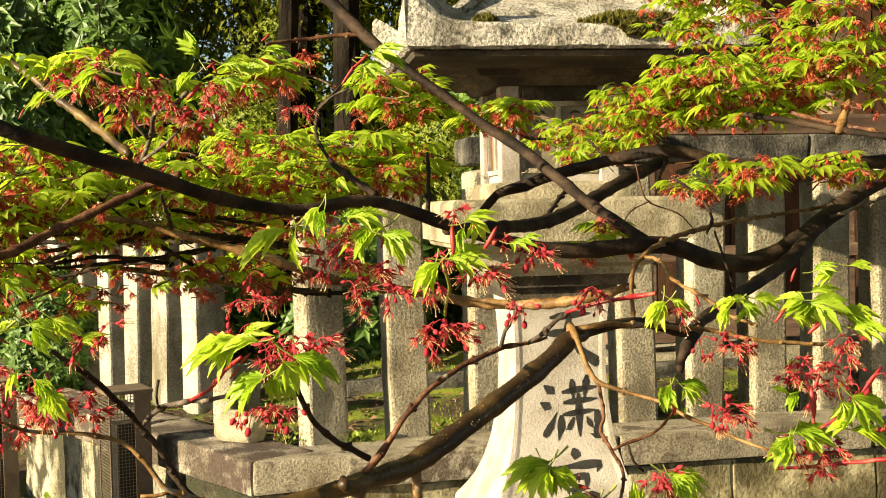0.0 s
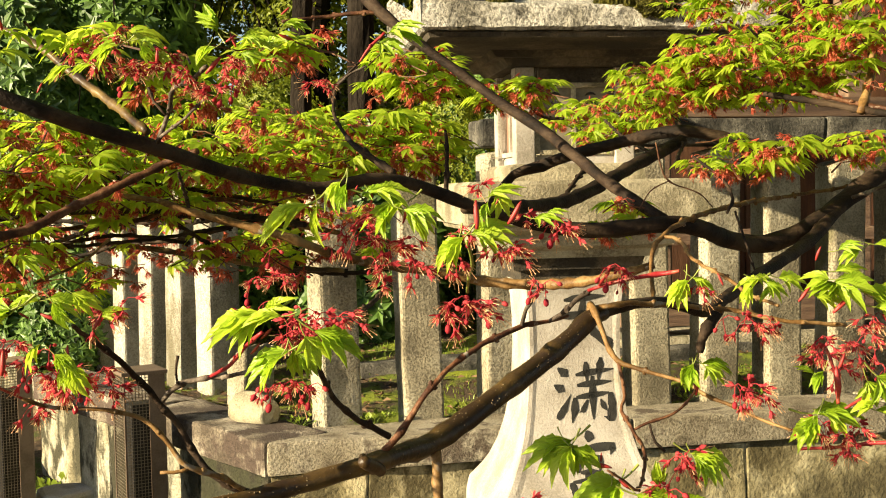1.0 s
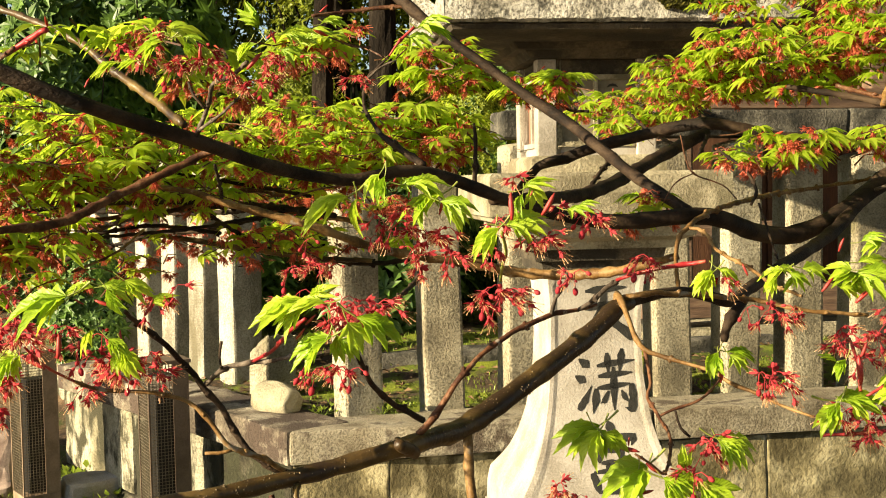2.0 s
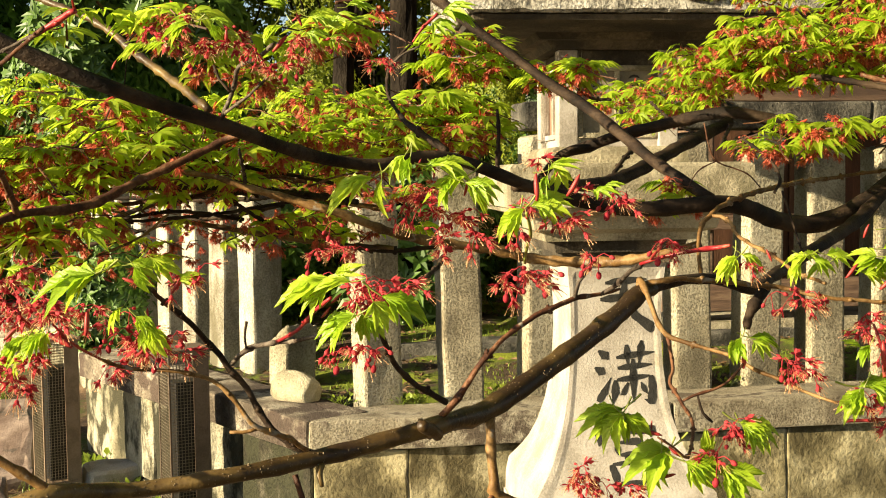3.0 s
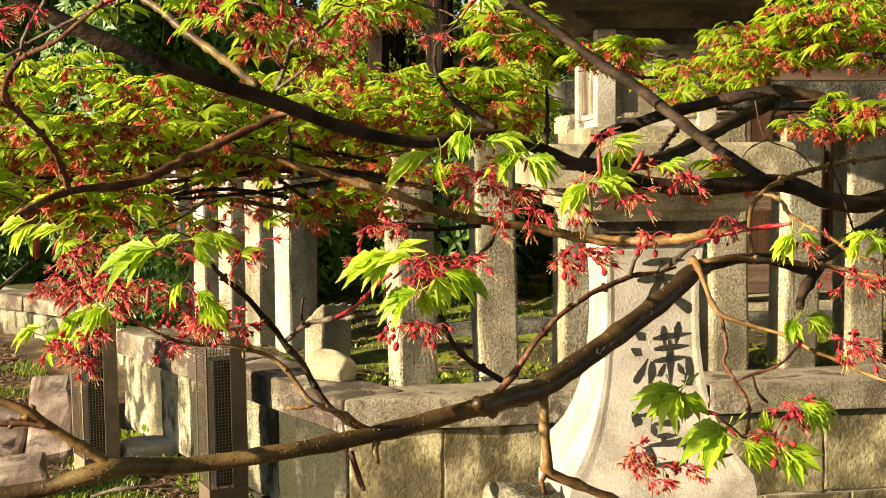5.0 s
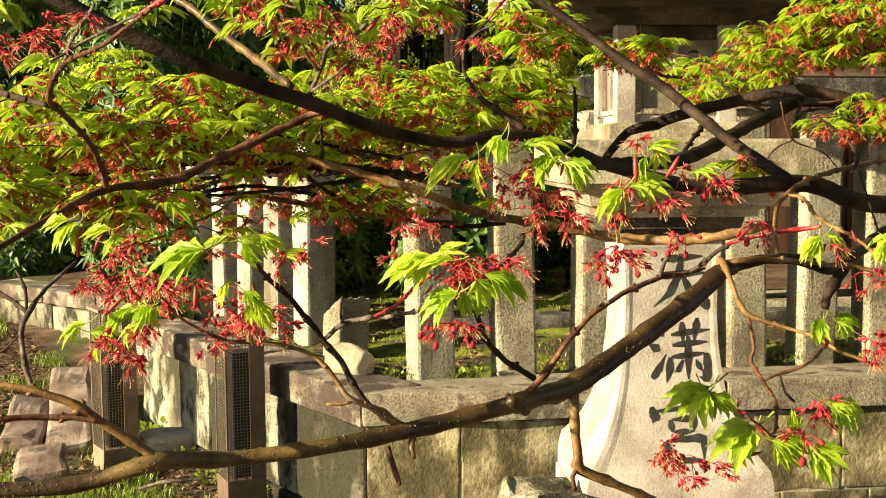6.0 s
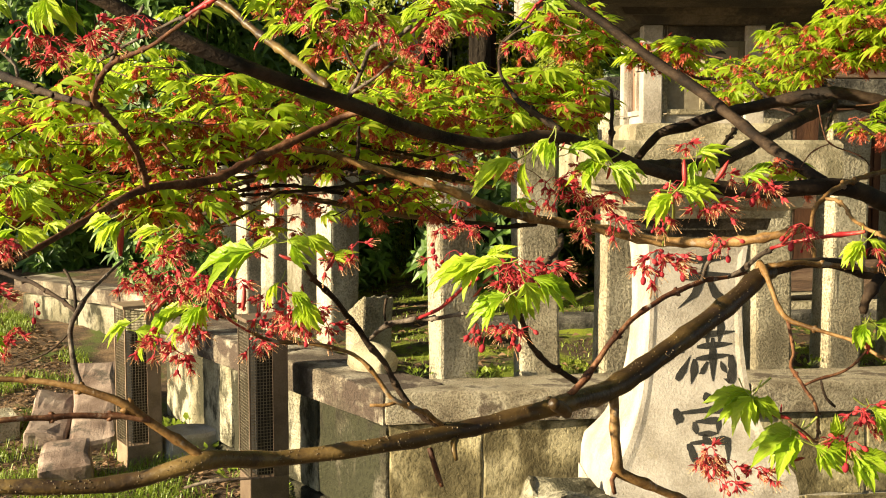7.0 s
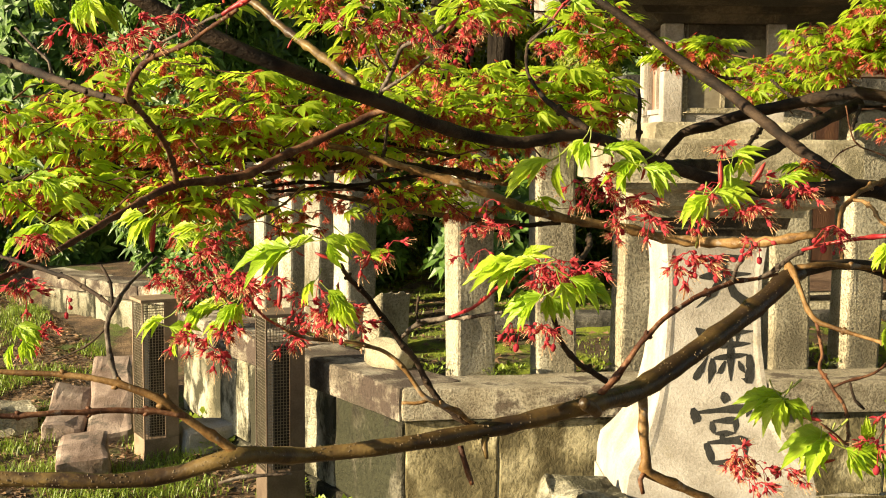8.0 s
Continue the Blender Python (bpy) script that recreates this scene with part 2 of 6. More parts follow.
MAPLE_LEAF = leafy("young_maple_leaf", (0.254, 0.424, 0.0132), (0.547, 0.669, 0.0471), 0.5, 0.42, False, veins=0.32)
MAPLE_MASS = leafy("maple_foliage_leaf", (0.29, 0.46, 0.017), (0.60, 0.71, 0.0519), 0.72, 0.5)
FLOWER_RED = leafy("maple_flower_red", (0.31, 0.008, 0.024), (0.60, 0.062, 0.068), 0.36, 0.8)
FLOWER_MASS = leafy("maple_flower_mass", (0.305, 0.029, 0.0145), (0.627, 0.161, 0.0806), 0.35, 0.6)
SCALE_MASS = leafy("red_bud_scale", (0.28, 0.018, 0.0113), (0.60, 0.09, 0.033), 0.4, 0.5)
HEDGE_LEAF = leafy("small_hedge_leaf", (0.0943, 0.141, 0.0113), (0.377, 0.434, 0.033), 0.45, 0.5)
STAMEN = leafy("maple_stamen", (0.50, 0.215, 0.09), (0.69, 0.49, 0.26), 0.3, 0.5)
STALK = leafy("green_stalk", (0.18, 0.246, 0.0328), (0.295, 0.328, 0.0656), 0.2, 0.4)


# ---- builders ----
def mesh_of(bm, name, mat, smooth=False):
    me = bpy.data.meshes.new(name)
    bm.normal_update()
    bm.to_mesh(me)
    bm.free()
    for mt in (mat if isinstance(mat, (list, tuple)) else [mat]):
        me.materials.append(mt)
    if smooth:
        for p in me.polygons:
            p.use_smooth = True
    return me


def part(name, bm, mat, parent=None, label="", smooth=False, m=None):
    """Links a bmesh as one mesh object, under a thing where one is given."""
    ob = new(name, mesh_of(bm, name, mat, smooth))
    if parent:
        ob.parent = parent
    if m:
        ob.matrix_basis = m
    if label:
        ob["label"] = label
    return ob


def thing(name, m, label, category, group="", kind=""):
    ob = new(name)
    ob.matrix_basis = m
    return tagged(ob, label, category, group, kind)


def box(bm, lo, hi, bevel=0.0, wear=0.0, cuts=0, seed=0.0):
    """A block from corner lo to corner hi with rounded, slightly uneven edges."""
    geo = bmesh.ops.create_cube(bm, size=1.0)
    vs = geo["verts"]
    for v in vs:
        v.co = Vector([lo[k] + (v.co[k] + 0.5) * (hi[k] - lo[k]) for k in range(3)])
    es = list({e for v in vs for e in v.link_edges})
    if cuts:
        bmesh.ops.subdivide_edges(bm, edges=es, cuts=cuts, use_grid_fill=True)
    if bevel:
        sharp = [e for e in bm.edges if len(e.link_faces) == 2 and e.calc_face_angle() > 1.0]
        bmesh.ops.bevel(bm, geom=sharp, offset=bevel, segments=2, profile=0.6, affect="EDGES")
    if wear:
        for v in bm.verts:
            v.co += noise.noise_vector(v.co * 9 + Vector((seed, seed * 1.7, 0))) * wear
    return bm


def tube(bm, pts, radii, sides=8, rough=0.0, cap=True):
    """A smooth tapering tube through pts."""
    rings = []
    side = None
    for k, p in enumerate(pts):
        d = (pts[min(k + 1, len(pts) - 1)] - pts[max(k - 1, 0)]).normalized()
        if side is None:
            side = d.orthogonal().normalized()
        side = (side - d * side.dot(d)).normalized()
        up = d.cross(side)
        ring = []
        for s in range(sides):
            a = 2 * math.pi * s / sides
            r = radii[k] * (1 + rough * noise.noise(p * 55 + Vector((s * 1.3, 0, 0))))
            ring.append(bm.verts.new(p + side * (r * math.cos(a)) + up * (r * math.sin(a))))
        rings.append(ring)
    for a, b in zip(rings, rings[1:]):
        for s in range(sides):
            bm.faces.new((a[s], a[(s + 1) % sides], b[(s + 1) % sides], b[s]))
    if cap:
        bm.faces.new(rings[0][::-1])
        bm.faces.new(rings[-1])
    return bm


def spline(rows, step):
    """Points and radii along a smooth curve through rows of (x, y, z, radius)."""
    p = [Vector(r[:3]) for r in rows]
    rad = [r[3] for r in rows]
    p = [p[0] * 2 - p[1]] + p + [p[-1] * 2 - p[-2]]
    rad = [rad[0]] + rad + [rad[-1]]
    pts, rs = [], []
    for k in range(1, len(p) - 2):
        n = max(2, int((p[k + 1] - p[k]).length / step))
        for j in range(n + (k == len(p) - 3)):
            t = j / n
            a, b, c, d = p[k - 1], p[k], p[k + 1], p[k + 2]
            pts.append(0.5 * (2 * b + (c - a) * t + (2 * a - 5 * b + 4 * c - d) * t * t + (3 * b - a - 3 * c + d) * t ** 3))
            rs.append(rad[k] + (rad[k + 1] - rad[k]) * t)
    return pts, rs


# ---- ground ----
def sheet(x0, x1, y0, y1, step, height):
    bm = bmesh.new()
    nx, ny = int((x1 - x0) / step), int((y1 - y0) / step)
    grid = [[bm.verts.new((x0 + (x1 - x0) * i / nx, y0 + (y1 - y0) * j / ny, 0)) for i in range(nx + 1)] for j in range(ny + 1)]
    for row in grid:
        for v in row:
            v.co.z = height(v.co.x, v.co.y)
    for j in range(ny):
        for i in range(nx):
            bm.faces.new((grid[j][i], grid[j][i + 1], grid[j + 1][i + 1], grid[j + 1][i]))
    return bm


def ground_z(x, y):
    near = max(0.0, 1 - math.hypot(x, y - 4) / 14)
    behind = (x + 4.6) * 0.553 + (y - 8.45) * 0.833      # past the far wall the ground is banked up
    bank = 0.25 * max(0.0, min(1.0, (behind - 0.05) / 0.3)) + 0.15 * max(0.0, min(1.0, behind / 3)) if x < -1.8 else 0.0
    bank += 0.30 * max(0.0, min(1.0, (y - 5.6) / 2.4)) * max(0.0, min(1.0, (-x - 1.9) / 0.8)) if behind < 0.05 else (0.30 if x < -1.8 else 0.0)
    return 0.05 * near * noise.noise(Vector((x * 0.8, y * 0.8, 3))) + bank - 0.02


bm = sheet(-14, 14, -8, 20, 0.1, ground_z)
ext = []
for s in (60, 400, 2400):
    ext.append([bm.verts.new((sx * s, sy * s, -0.02)) for sx, sy in ((-1, -1), (1, -1), (1, 1), (-1, 1))])
rim = [bm.verts.new((sx * 14, 6 + sy * 14, -0.03)) for sx, sy in ((-1, -1), (1, -1), (1, 1), (-1, 1))]
for a, b in zip([rim] + ext[:-1], ext):
    for k in range(4):
        bm.faces.new((a[k], a[(k + 1) % 4], b[(k + 1) % 4], b[k]))
tagged(part("ground", bm, SOIL, smooth=True), "bare brown soil strewn with dry leaves and grass", "ground", kind="structure")

# the enclosure: a corner, the front run to the right (u) and the side run to the back (v)
CORNER = Vector((-0.905, 4.40, 0))
U = Vector((math.cos(radians(15.5)), math.sin(radians(15.5)), 0))
V = Vector((-0.674, 0.739, 0))
NU, NV = Vector((-U.y, U.x, 0)), Vector((V.y, -V.x, 0))
TOP = 0.62
FRONT = Matrix.Translation(CORNER) @ Matrix((U, NU, (0, 0, 1))).transposed().to_4x4()
SIDE = Matrix.Translation(CORNER) @ Matrix((V, NV, (0, 0, 1))).transposed().to_4x4()


def bed_z(x, y):
    p = Vector((x, y, 0)) - CORNER
    inside = min(p.dot(NU), p.dot(NV))
    if x < -2.95 and p.dot(NV) < 1.2:
        return -0.3
    return TOP - 0.05 + 0.035 * noise.noise(Vector((x * 2.2, y * 2.2, 0))) + 0.03 * noise.noise(Vector((x * 7, y * 7, 5))) + min(0.12, 0.07 * max(0, inside - 0.6)) if inside > 0.12 else -0.3


bed = sheet(-6, 7, 4.4, 14, 0.08, bed_z)
bmesh.ops.delete(bed, geom=[f for f in bed.faces if min(v.co.z for v in f.verts) < 0], context="FACES")
tagged(part("garden_bed", bed, MOSS, smooth=True), "raised garden bed of moss and brown soil", "garden bed", kind="structure")


# ---- stone wall ----
def block(parent, m, name, mat, lo, hi, bevel, seed):
    c = Vector([(a + b) / 2 for a, b in zip(lo, hi)])
    bm = bmesh.new()
    box(bm, [a - b for a, b in zip(lo, c)], [a - b for a, b in zip(hi, c)], bevel, 0.009, 5, seed)
    return part(name, bm, mat, parent, smooth=False, m=m @ Matrix.Translation(c))


wall_front = thing("wall_front", FRONT, "low granite block wall with coping under a stone fence", "wall", kind="structure")
wall_side = thing("wall_side", SIDE, "lichen-stained low granite block wall with coping", "wall", kind="structure")
I4 = Matrix.Identity(4)
x, k = 0.012, 0
for w in (1.52, 1.20, 1.35, 1.1, 1.3):
    block(wall_front, I4, "coping_stone", COPING, (x, 0.0, 0.488), (x + w - 0.012, 0.30, TOP), 0.012, k)
    x, k = x + w, k + 1
for row, (z0, z1) in enumerate(((0.13, 0.482), (-0.1, 0.122))):
    x = 0.03
    for w in ((0.38, 0.55, 0.62, 0.48, 0.7, 0.5, 0.6, 0.55, 0.7, 0.6, 0.5), (0.6, 0.5, 0.66, 0.4, 0.72, 0.6, 0.5, 0.62, 0.7, 0.6, 0.5))[row]:
        block(wall_front, I4, "wall_stone", WALLSTONE, (x, 0.035, z0), (x + w - 0.006, 0.30, z1), 0.008, k)
        x, k = x + w, k + 1
block(wall_front, I4, "mortar", MORTAR, (0.05, 0.046, -0.1), (6.0, 0.28, 0.478), 0.004, 90)
x = 0.0
for w in (1.08, 1.38):
    block(wall_side, I4, "coping_stone", COPING_STAINED, (x + 0.006, -0.0, 0.485), (x + w - 0.006, 0.30, TOP + 0.004), 0.014, k)
    x, k = x + w, k + 1
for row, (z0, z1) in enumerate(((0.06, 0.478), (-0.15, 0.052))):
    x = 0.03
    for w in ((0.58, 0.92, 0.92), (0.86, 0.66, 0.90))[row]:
        block(wall_side, I4, "wall_stone", MOSSY_SHADED_WALL if row or x < 0.3 else SIDESTONE, (x, 0.03, z0), (x + w - 0.01, 0.30, z1), 0.014, k)
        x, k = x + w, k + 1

FARW = Matrix.Translation((-4.66, 8.49, 0)) @ pose(0, 0, 0, 0, 0, -33.6)
wall_far = thing("wall_far", FARW, "pale weathered low stone wall beside the bank", "wall", kind="structure")
x = 0
for w in (0.8, 0.7, 0.9, 0.6):
    block(wall_far, I4, "coping_stone", COPING_STAINED, (x, -0.02, 0.47), (x + w - 0.012, 0.26, 0.58), 0.014, k)
    block(wall_far, I4, "wall_stone", SIDESTONE, (x + 0.1, 0, -0.2), (x + w + 0.09, 0.24, 0.46), 0.014, k + 3)
    x, k = x + w, k + 1


# ---- stone fence ----
def fence_post(m, w, d, h, seed, mat=GRANITE):
    bm = bmesh.new()
    box(bm, (-w / 2, -d / 2, -0.25), (w / 2, d / 2, h), 0.014, 0.007, 7, seed)
    for v in bm.verts:
        if v.co.z > h - 0.02:
            v.co.z += 0.02 * (1 - abs(v.co.x) / w * 2)
    post = new("stone_post", mesh_of(bm, "stone_post", mat))
    post.matrix_basis = m
    return tagged(post, "rough square granite fence post set in mossy soil", "fence post", "posts of the stone fence")


rng = random.Random(4)
FRONT_POSTS = [(0.335, 1.04), (0.705, 1.14), (1.062, 1.14), (1.41, 1.14), (1.758, 1.14), (2.081, 1.14), (2.405, 1.12), (2.728, 1.08), (3.051, 1.14), (3.375, 1.14), (3.698, 1.14)]
for k, (s, h) in enumerate(FRONT_POSTS):
    off = 0.37 if k == 0 else 0.40
    fence_post(FRONT @ pose(s, off, TOP - 0.02, rng.uniform(-1, 1), rng.uniform(-1, 1), rng.uniform(-3, 3) + (15 if k == 0 else 4)), 0.172, 0.16, h, k * 3.1)
for k in range(7):
    p = Vector((-1.42, 5.80, TOP - 0.02)) + V * (0.335 * k)
    fence_post(Matrix.Translation(p) @ pose(0, 0, 0, rng.uniform(-1, 1), rng.uniform(-1, 1), math.degrees(math.atan2(V.y, V.x)) + rng.uniform(-3, 3)), 0.17, 0.165, 1.12, 50 + k * 2.3, GRANITE_WHITE)

rail = thing("stone_rail", FRONT, "long dark-weathered stone rail resting on the fence posts", "fence rail")
for k, (x0, x1) in enumerate(((0.97, 2.594), (2.60, 4.2))):
    part("rail_stone", box(bmesh.new(), (x0, 0.28, TOP + 1.152), (x1, 0.52, TOP + 1.27), 0.015, 0.006, 6, 2.0 + k), RAILSTONE, rail)


# ---- loose stones ----
def frame_turn(yaw, tilt):
    """A turn that lays an upright thing over by tilt towards the heading yaw, in degrees."""
    return pose(0, 0, 0, 0, 0, yaw) @ pose(0, 0, 0, 0, tilt, 0)


def stone(name, m, size, label, mat, seed, rough=0.25, group=""):
    bm = bmesh.new()
    box(bm, [-s / 2 for s in size], [s / 2 for s in size], min(size) * 0.14, 0, 3)
    for v in bm.verts:
        v.co += noise.noise_vector(v.co * 6 + Vector((seed, 0, seed))) * rough * 0.12 + noise.noise_vector(v.co * 20 + Vector((seed, 0, seed))) * rough * 0.03
    ob = new(name, mesh_of(bm, name, mat))
    ob.matrix_basis = m
    return tagged(ob, label, "stone", group)


bm = bmesh.new()
bmesh.ops.create_uvsphere(bm, u_segments=32, v_segments=20, radius=1)
for v in bm.verts:
    # a worn drum: full in the middle, its ends almost flat
    k = max(abs(v.co.z), 1e-4)
    v.co.z = math.copysign(min(0.88, k * 1.25), v.co.z)
    v.co = Vector((v.co.x * 0.080, v.co.y * 0.076, v.co.z * 0.112)) + noise.noise_vector(v.co * 2.0) * 0.011 + noise.noise_vector(v.co * 6.0) * 0.003
drum = new("round_stone", mesh_of(bm, "round_stone", GRANITE_DIMMED, True))
drum.matrix_basis = Matrix.Translation((-1.04, 4.86, 0.665)) @ frame_turn(-28, 98)
tagged(drum, "pale worn stone drum lying on the moss", "stone")
bm = bmesh.new()
box(bm, (-0.085, -0.0825, -0.2), (0.085, 0.0825, 0.24), 0.012, 0.006, 7, 61.0)
for v in bm.verts:
    # snapped off along a slanting break
    if v.co.z > 0.05:
        v.co.z -= (v.co.z - 0.05) / 0.19 * (0.045 + 0.55 * v.co.x + 0.03 * noise.noise(v.co * 30))
stub = new("stone_stub", mesh_of(bm, "stone_stub", GRANITE))
stub.matrix_basis = pose(-1.18, 5.44, 0.645, 2, -2, 132)
tagged(stub, "short square granite post snapped off in the moss", "stone")
stone("stone_block", pose(-2.60, 5.12, 0.03, 10, -4, 24), (0.24, 0.34, 0.20), "dark squared stone lying in litter", REDROCK, 8, 0.2, "rocks by the wall")
stone("stone_slab", pose(-3.09, 5.93, 0.06, 14, 10, 22), (0.22, 0.56, 0.16), "reddish stone slab leaning among litter", REDROCK, 11, 0.2, "rocks by the wall")
stone("stone_slab", pose(-2.87, 6.05, 0.10, 20, -8, 20), (0.24, 0.86, 0.20), "long reddish stone slab leaning on the bank", REDROCK, 14, 0.2, "rocks by the wall")
stone("rock", pose(-3.42, 5.85, 0.02, 4, 8, 40), (0.32, 0.3, 0.22), "grey rough rock lying in grass", GRANITE, 17, 0.4, "rocks by the wall")
stone("stone_block", pose(-2.17, 5.72, 0.01, 0, 3, 38), (0.34, 0.18, 0.22), "pale squared stone at the foot of the wall", GRANITE_PALE, 19, 0.2, "rocks by the wall")
stone("rock", pose(-0.16, 3.70, 0.33, 4, 8, 30), (0.26, 0.24, 0.30), "grey split rock beside the lantern base", SIDESTONE, 23, 0.5)
stone("rock", pose(-0.2, 3.8, 0.1, 4, 8, 10), (0.42, 0.4, 0.42), "grey split rock under the lantern foot", SIDESTONE, 27, 0.4)
# kerbs borrow the dark rail stone; shade behind the posts is put into colour
stone("kerb_stone", pose(-0.30, 6.2, 0.58, 0, 0, 12), (0.9, 0.16, 0.22), "low dark kerb stone in the garden", RAILSTONE, 33, 0.2, "garden kerb stones")
stone("kerb_stone", pose(0.9, 6.5, 0.58, 0, 0, 15), (1.2, 0.16, 0.22), "long low kerb stone in the garden", RAILSTONE, 37, 0.2, "garden kerb stones")


# ---- bollard lights ----
def bollard(m, h, w, paint, base_h):
    b = thing("bollard_light", m, "square brown bollard light with wire-mesh sides", "bollard light", "bollard lights by the wall")
    e = w / 2
    part("base", box(bmesh.new(), (-e, -e, 0), (e, e, base_h), 0.004), paint, b)
    for sx, sy in ((-1, -1), (1, -1), (1, 1), (-1, 1)):
        t = 0.004
        part("corner_bar", box(bmesh.new(), (sx * (e - t) - t, sy * (e - t) - t, base_h), (sx * (e - t) + t, sy * (e - t) + t, h), 0.001), paint, b)
    part("side_panel", box(bmesh.new(), (e - 0.008, -e + 0.008, base_h), (e - 0.0005, e - 0.008, h), 0.001), paint, b)
    part("front_panel", box(bmesh.new(), (e * 0.22, -e + 0.0005, base_h), (e - 0.008, -e + 0.008, h), 0.001), paint, b)
    part("lamp_housing", box(bmesh.new(), (-e * 0.55, -e * 0.55, base_h), (e * 0.85, e * 0.6, h - 0.13), 0.008), DARKMETAL, b, "dark lamp housing")
    part("cap", box(bmesh.new(), (-e - 0.010, -e - 0.010, h), (e + 0.010, e + 0.010, h + 0.016), 0.003), paint, b, "brown sheet-metal cap")
    step, r, off = 0.0140, 0.0009, -e + 0.003
    for face in range(3):
        bm = bmesh.new()
        right = e - 0.008 if face else e * 0.22
        n = int((right + e - 0.008) / step)
        turn = (0, -90, 180)[face]
        for k in range(1, n):
            c = -e + 0.008 + k * (right + e - 0.008) / n
            box(bm, (c - r, off - r, base_h), (c + r, off + r, h))
        for k in range(1, int((h - base_h) / step)):
            z = base_h + k * step
            box(bm, (-e + 0.008, off - r, z - r), (right, off + r, z + r))
        part("mesh_panel", bm, WIRE, b, "fine bronze wire mesh", m=pose(0, 0, 0, 0, 0, turn))
    return b


bollard(pose(-2.41, 5.55, -0.03, 0, 0, 40), 0.815, 0.183, BROWN_SUNLIT, 0.115)
bollard(pose(-1.523, 4.82, -0.03, 0, 0, 33), 0.872, 0.175, BROWN, 0.19)


# ---- grass and fallen leaves ----
def scatter(name, mat, label, category, n, where, seed, blade):
    r = random.Random(seed)
    bm = bmesh.new()
    k = 0
    while k < n:
        p = where(r)
        if p is None:
            continue
        blade(bm, p, r)
        k += 1
    ob = part(name, bm, mat)
    return tagged(ob, label, category, kind="stuff")


def grass_blade(bm, p, r, k=1.0):
    a, h, w = r.uniform(0, 6.283), k * r.uniform(0.03, 0.085), r.uniform(0.0015, 0.003)
    d = Vector((math.cos(a), math.sin(a), 0))
    s = Vector((-d.y, d.x, 0)) * w
    q = p + d * h * 0.25 + Vector((0, 0, h * 0.65))
    t = p + d * h * 0.8 + Vector((0, 0, h * r.uniform(0.6, 1)))
    v = [bm.verts.new(c) for c in (p - s, p + s, q + s * 0.8, q - s * 0.8, t)]
    bm.faces.new(v[:4])
    bm.faces.new((v[3], v[2], v[4]))


def short_blade(bm, p, r):
    grass_blade(bm, p, r, 0.4)


def fallen_leaf(bm, p, r):
    a, ln = r.uniform(0, 6.283), r.uniform(0.018, 0.05)
    d = Vector((math.cos(a), math.sin(a), r.uniform(-0.2, 0.3))) * ln
    s = Vector((-d.y, d.x, r.uniform(-0.4, 0.4) * ln)) * r.uniform(0.2, 0.4)
    c = p + Vector((0, 0, 0.006))
    v = [bm.verts.new(x) for x in (c - d * 0.5, c + s + Vector((0, 0, ln * 0.2)), c + d * 0.5, c - s + Vector((0, 0, ln * 0.15)), c)]
    for i in range(4):
        bm.faces.new((v[i], v[(i + 1) % 4], v[4]))


def outside(r):
    x, y = r.uniform(-5.5, -0.4), r.uniform(3.6, 9.5)
    p = Vector((x, y, 0)) - CORNER
    if p.dot(NU) > -0.02 and p.dot(NV) > -0.02:
        return None
    return Vector((x, y, ground_z(x, y)))


def grassy(r):
    p = outside(r)
    if p is None or noise.noise(Vector((p.x * 1.9, p.y * 1.9, 8))) < 0.03 + r.uniform(-0.12, 0.15):
        return None
    return p


def inside_bed(r):
    x, y = r.uniform(-6.0, 2.5), r.uniform(4.7, 10.0)
    p = Vector((x, y, 0)) - CORNER
    if min(p.dot(NU), p.dot(NV)) < 0.33:
        return None
    return Vector((x, y, bed_z(x, y))) if bed_z(x, y) > 0 else None


def bed_edge(r):
    p = inside_bed(r)
    if p is None or noise.noise(Vector((p.x * 3, p.y * 3, 2))) < 0.08:
        return None
    return p


scatter("grass", GRASS, "thin yellow-green grass growing through litter", "grass", 24000, grassy, 1, grass_blade)
scatter("fallen_leaves", LITTER, "dry brown fallen leaves lying on the soil", "leaf litter", 16000, outside, 2, fallen_leaf)
scatter("grass", GRASS, "short grass and weeds among the moss", "grass", 10000, bed_edge, 3, short_blade)
scatter("fallen_leaves", LITTER, "dry brown leaves lying on the moss", "leaf litter", 7000, inside_bed, 4, fallen_leaf)


def weed(m, seed, n=14, label="small leafy green weed at a post's foot"):
    r = random.Random(seed)
    w = thing("weed", m, label, "plant", "weeds in the garden bed")
    for k in range(n):
        bm = bmesh.new()
        a, ln = 6.283 * k / n + r.uniform(-0.3, 0.3), r.uniform(0.03, 0.06)
        d = Vector((math.cos(a), math.sin(a), r.uniform(0.3, 1.0))).normalized()
        tube(bm, [Vector((0, 0, -0.01)), d * ln * 0.6, d * ln], [0.001, 0.0008, 0.0006], 3, 0, False)
        for j in range(3):
            b = r.uniform(0, 6.283)
            e = (d + Vector((math.cos(b), math.sin(b), 0.2)) * 0.8).normalized()
            p = d * ln
            s = e.cross(Vector((0, 0, 1))).normalized() * 0.007
            v = [bm.verts.new(c) for c in (p, p + e * 0.011 + s, p + e * 0.022, p + e * 0.011 - s)]
            bm.faces.new(v)
        part("sprig", bm, GRASS, w)
    return w


for k, (s, d) in enumerate(((0.42, 0.30), (0.48, 0.31), (0.54, 0.33), (0.90, 0.38), (0.18, 0.36), (1.95, 0.38), (2.30, 0.38))):
    q = CORNER + U * s + NU * d
    weed(Matrix.Translation((q.x, q.y, max(TOP - 0.01, bed_z(q.x, q.y)))), k)

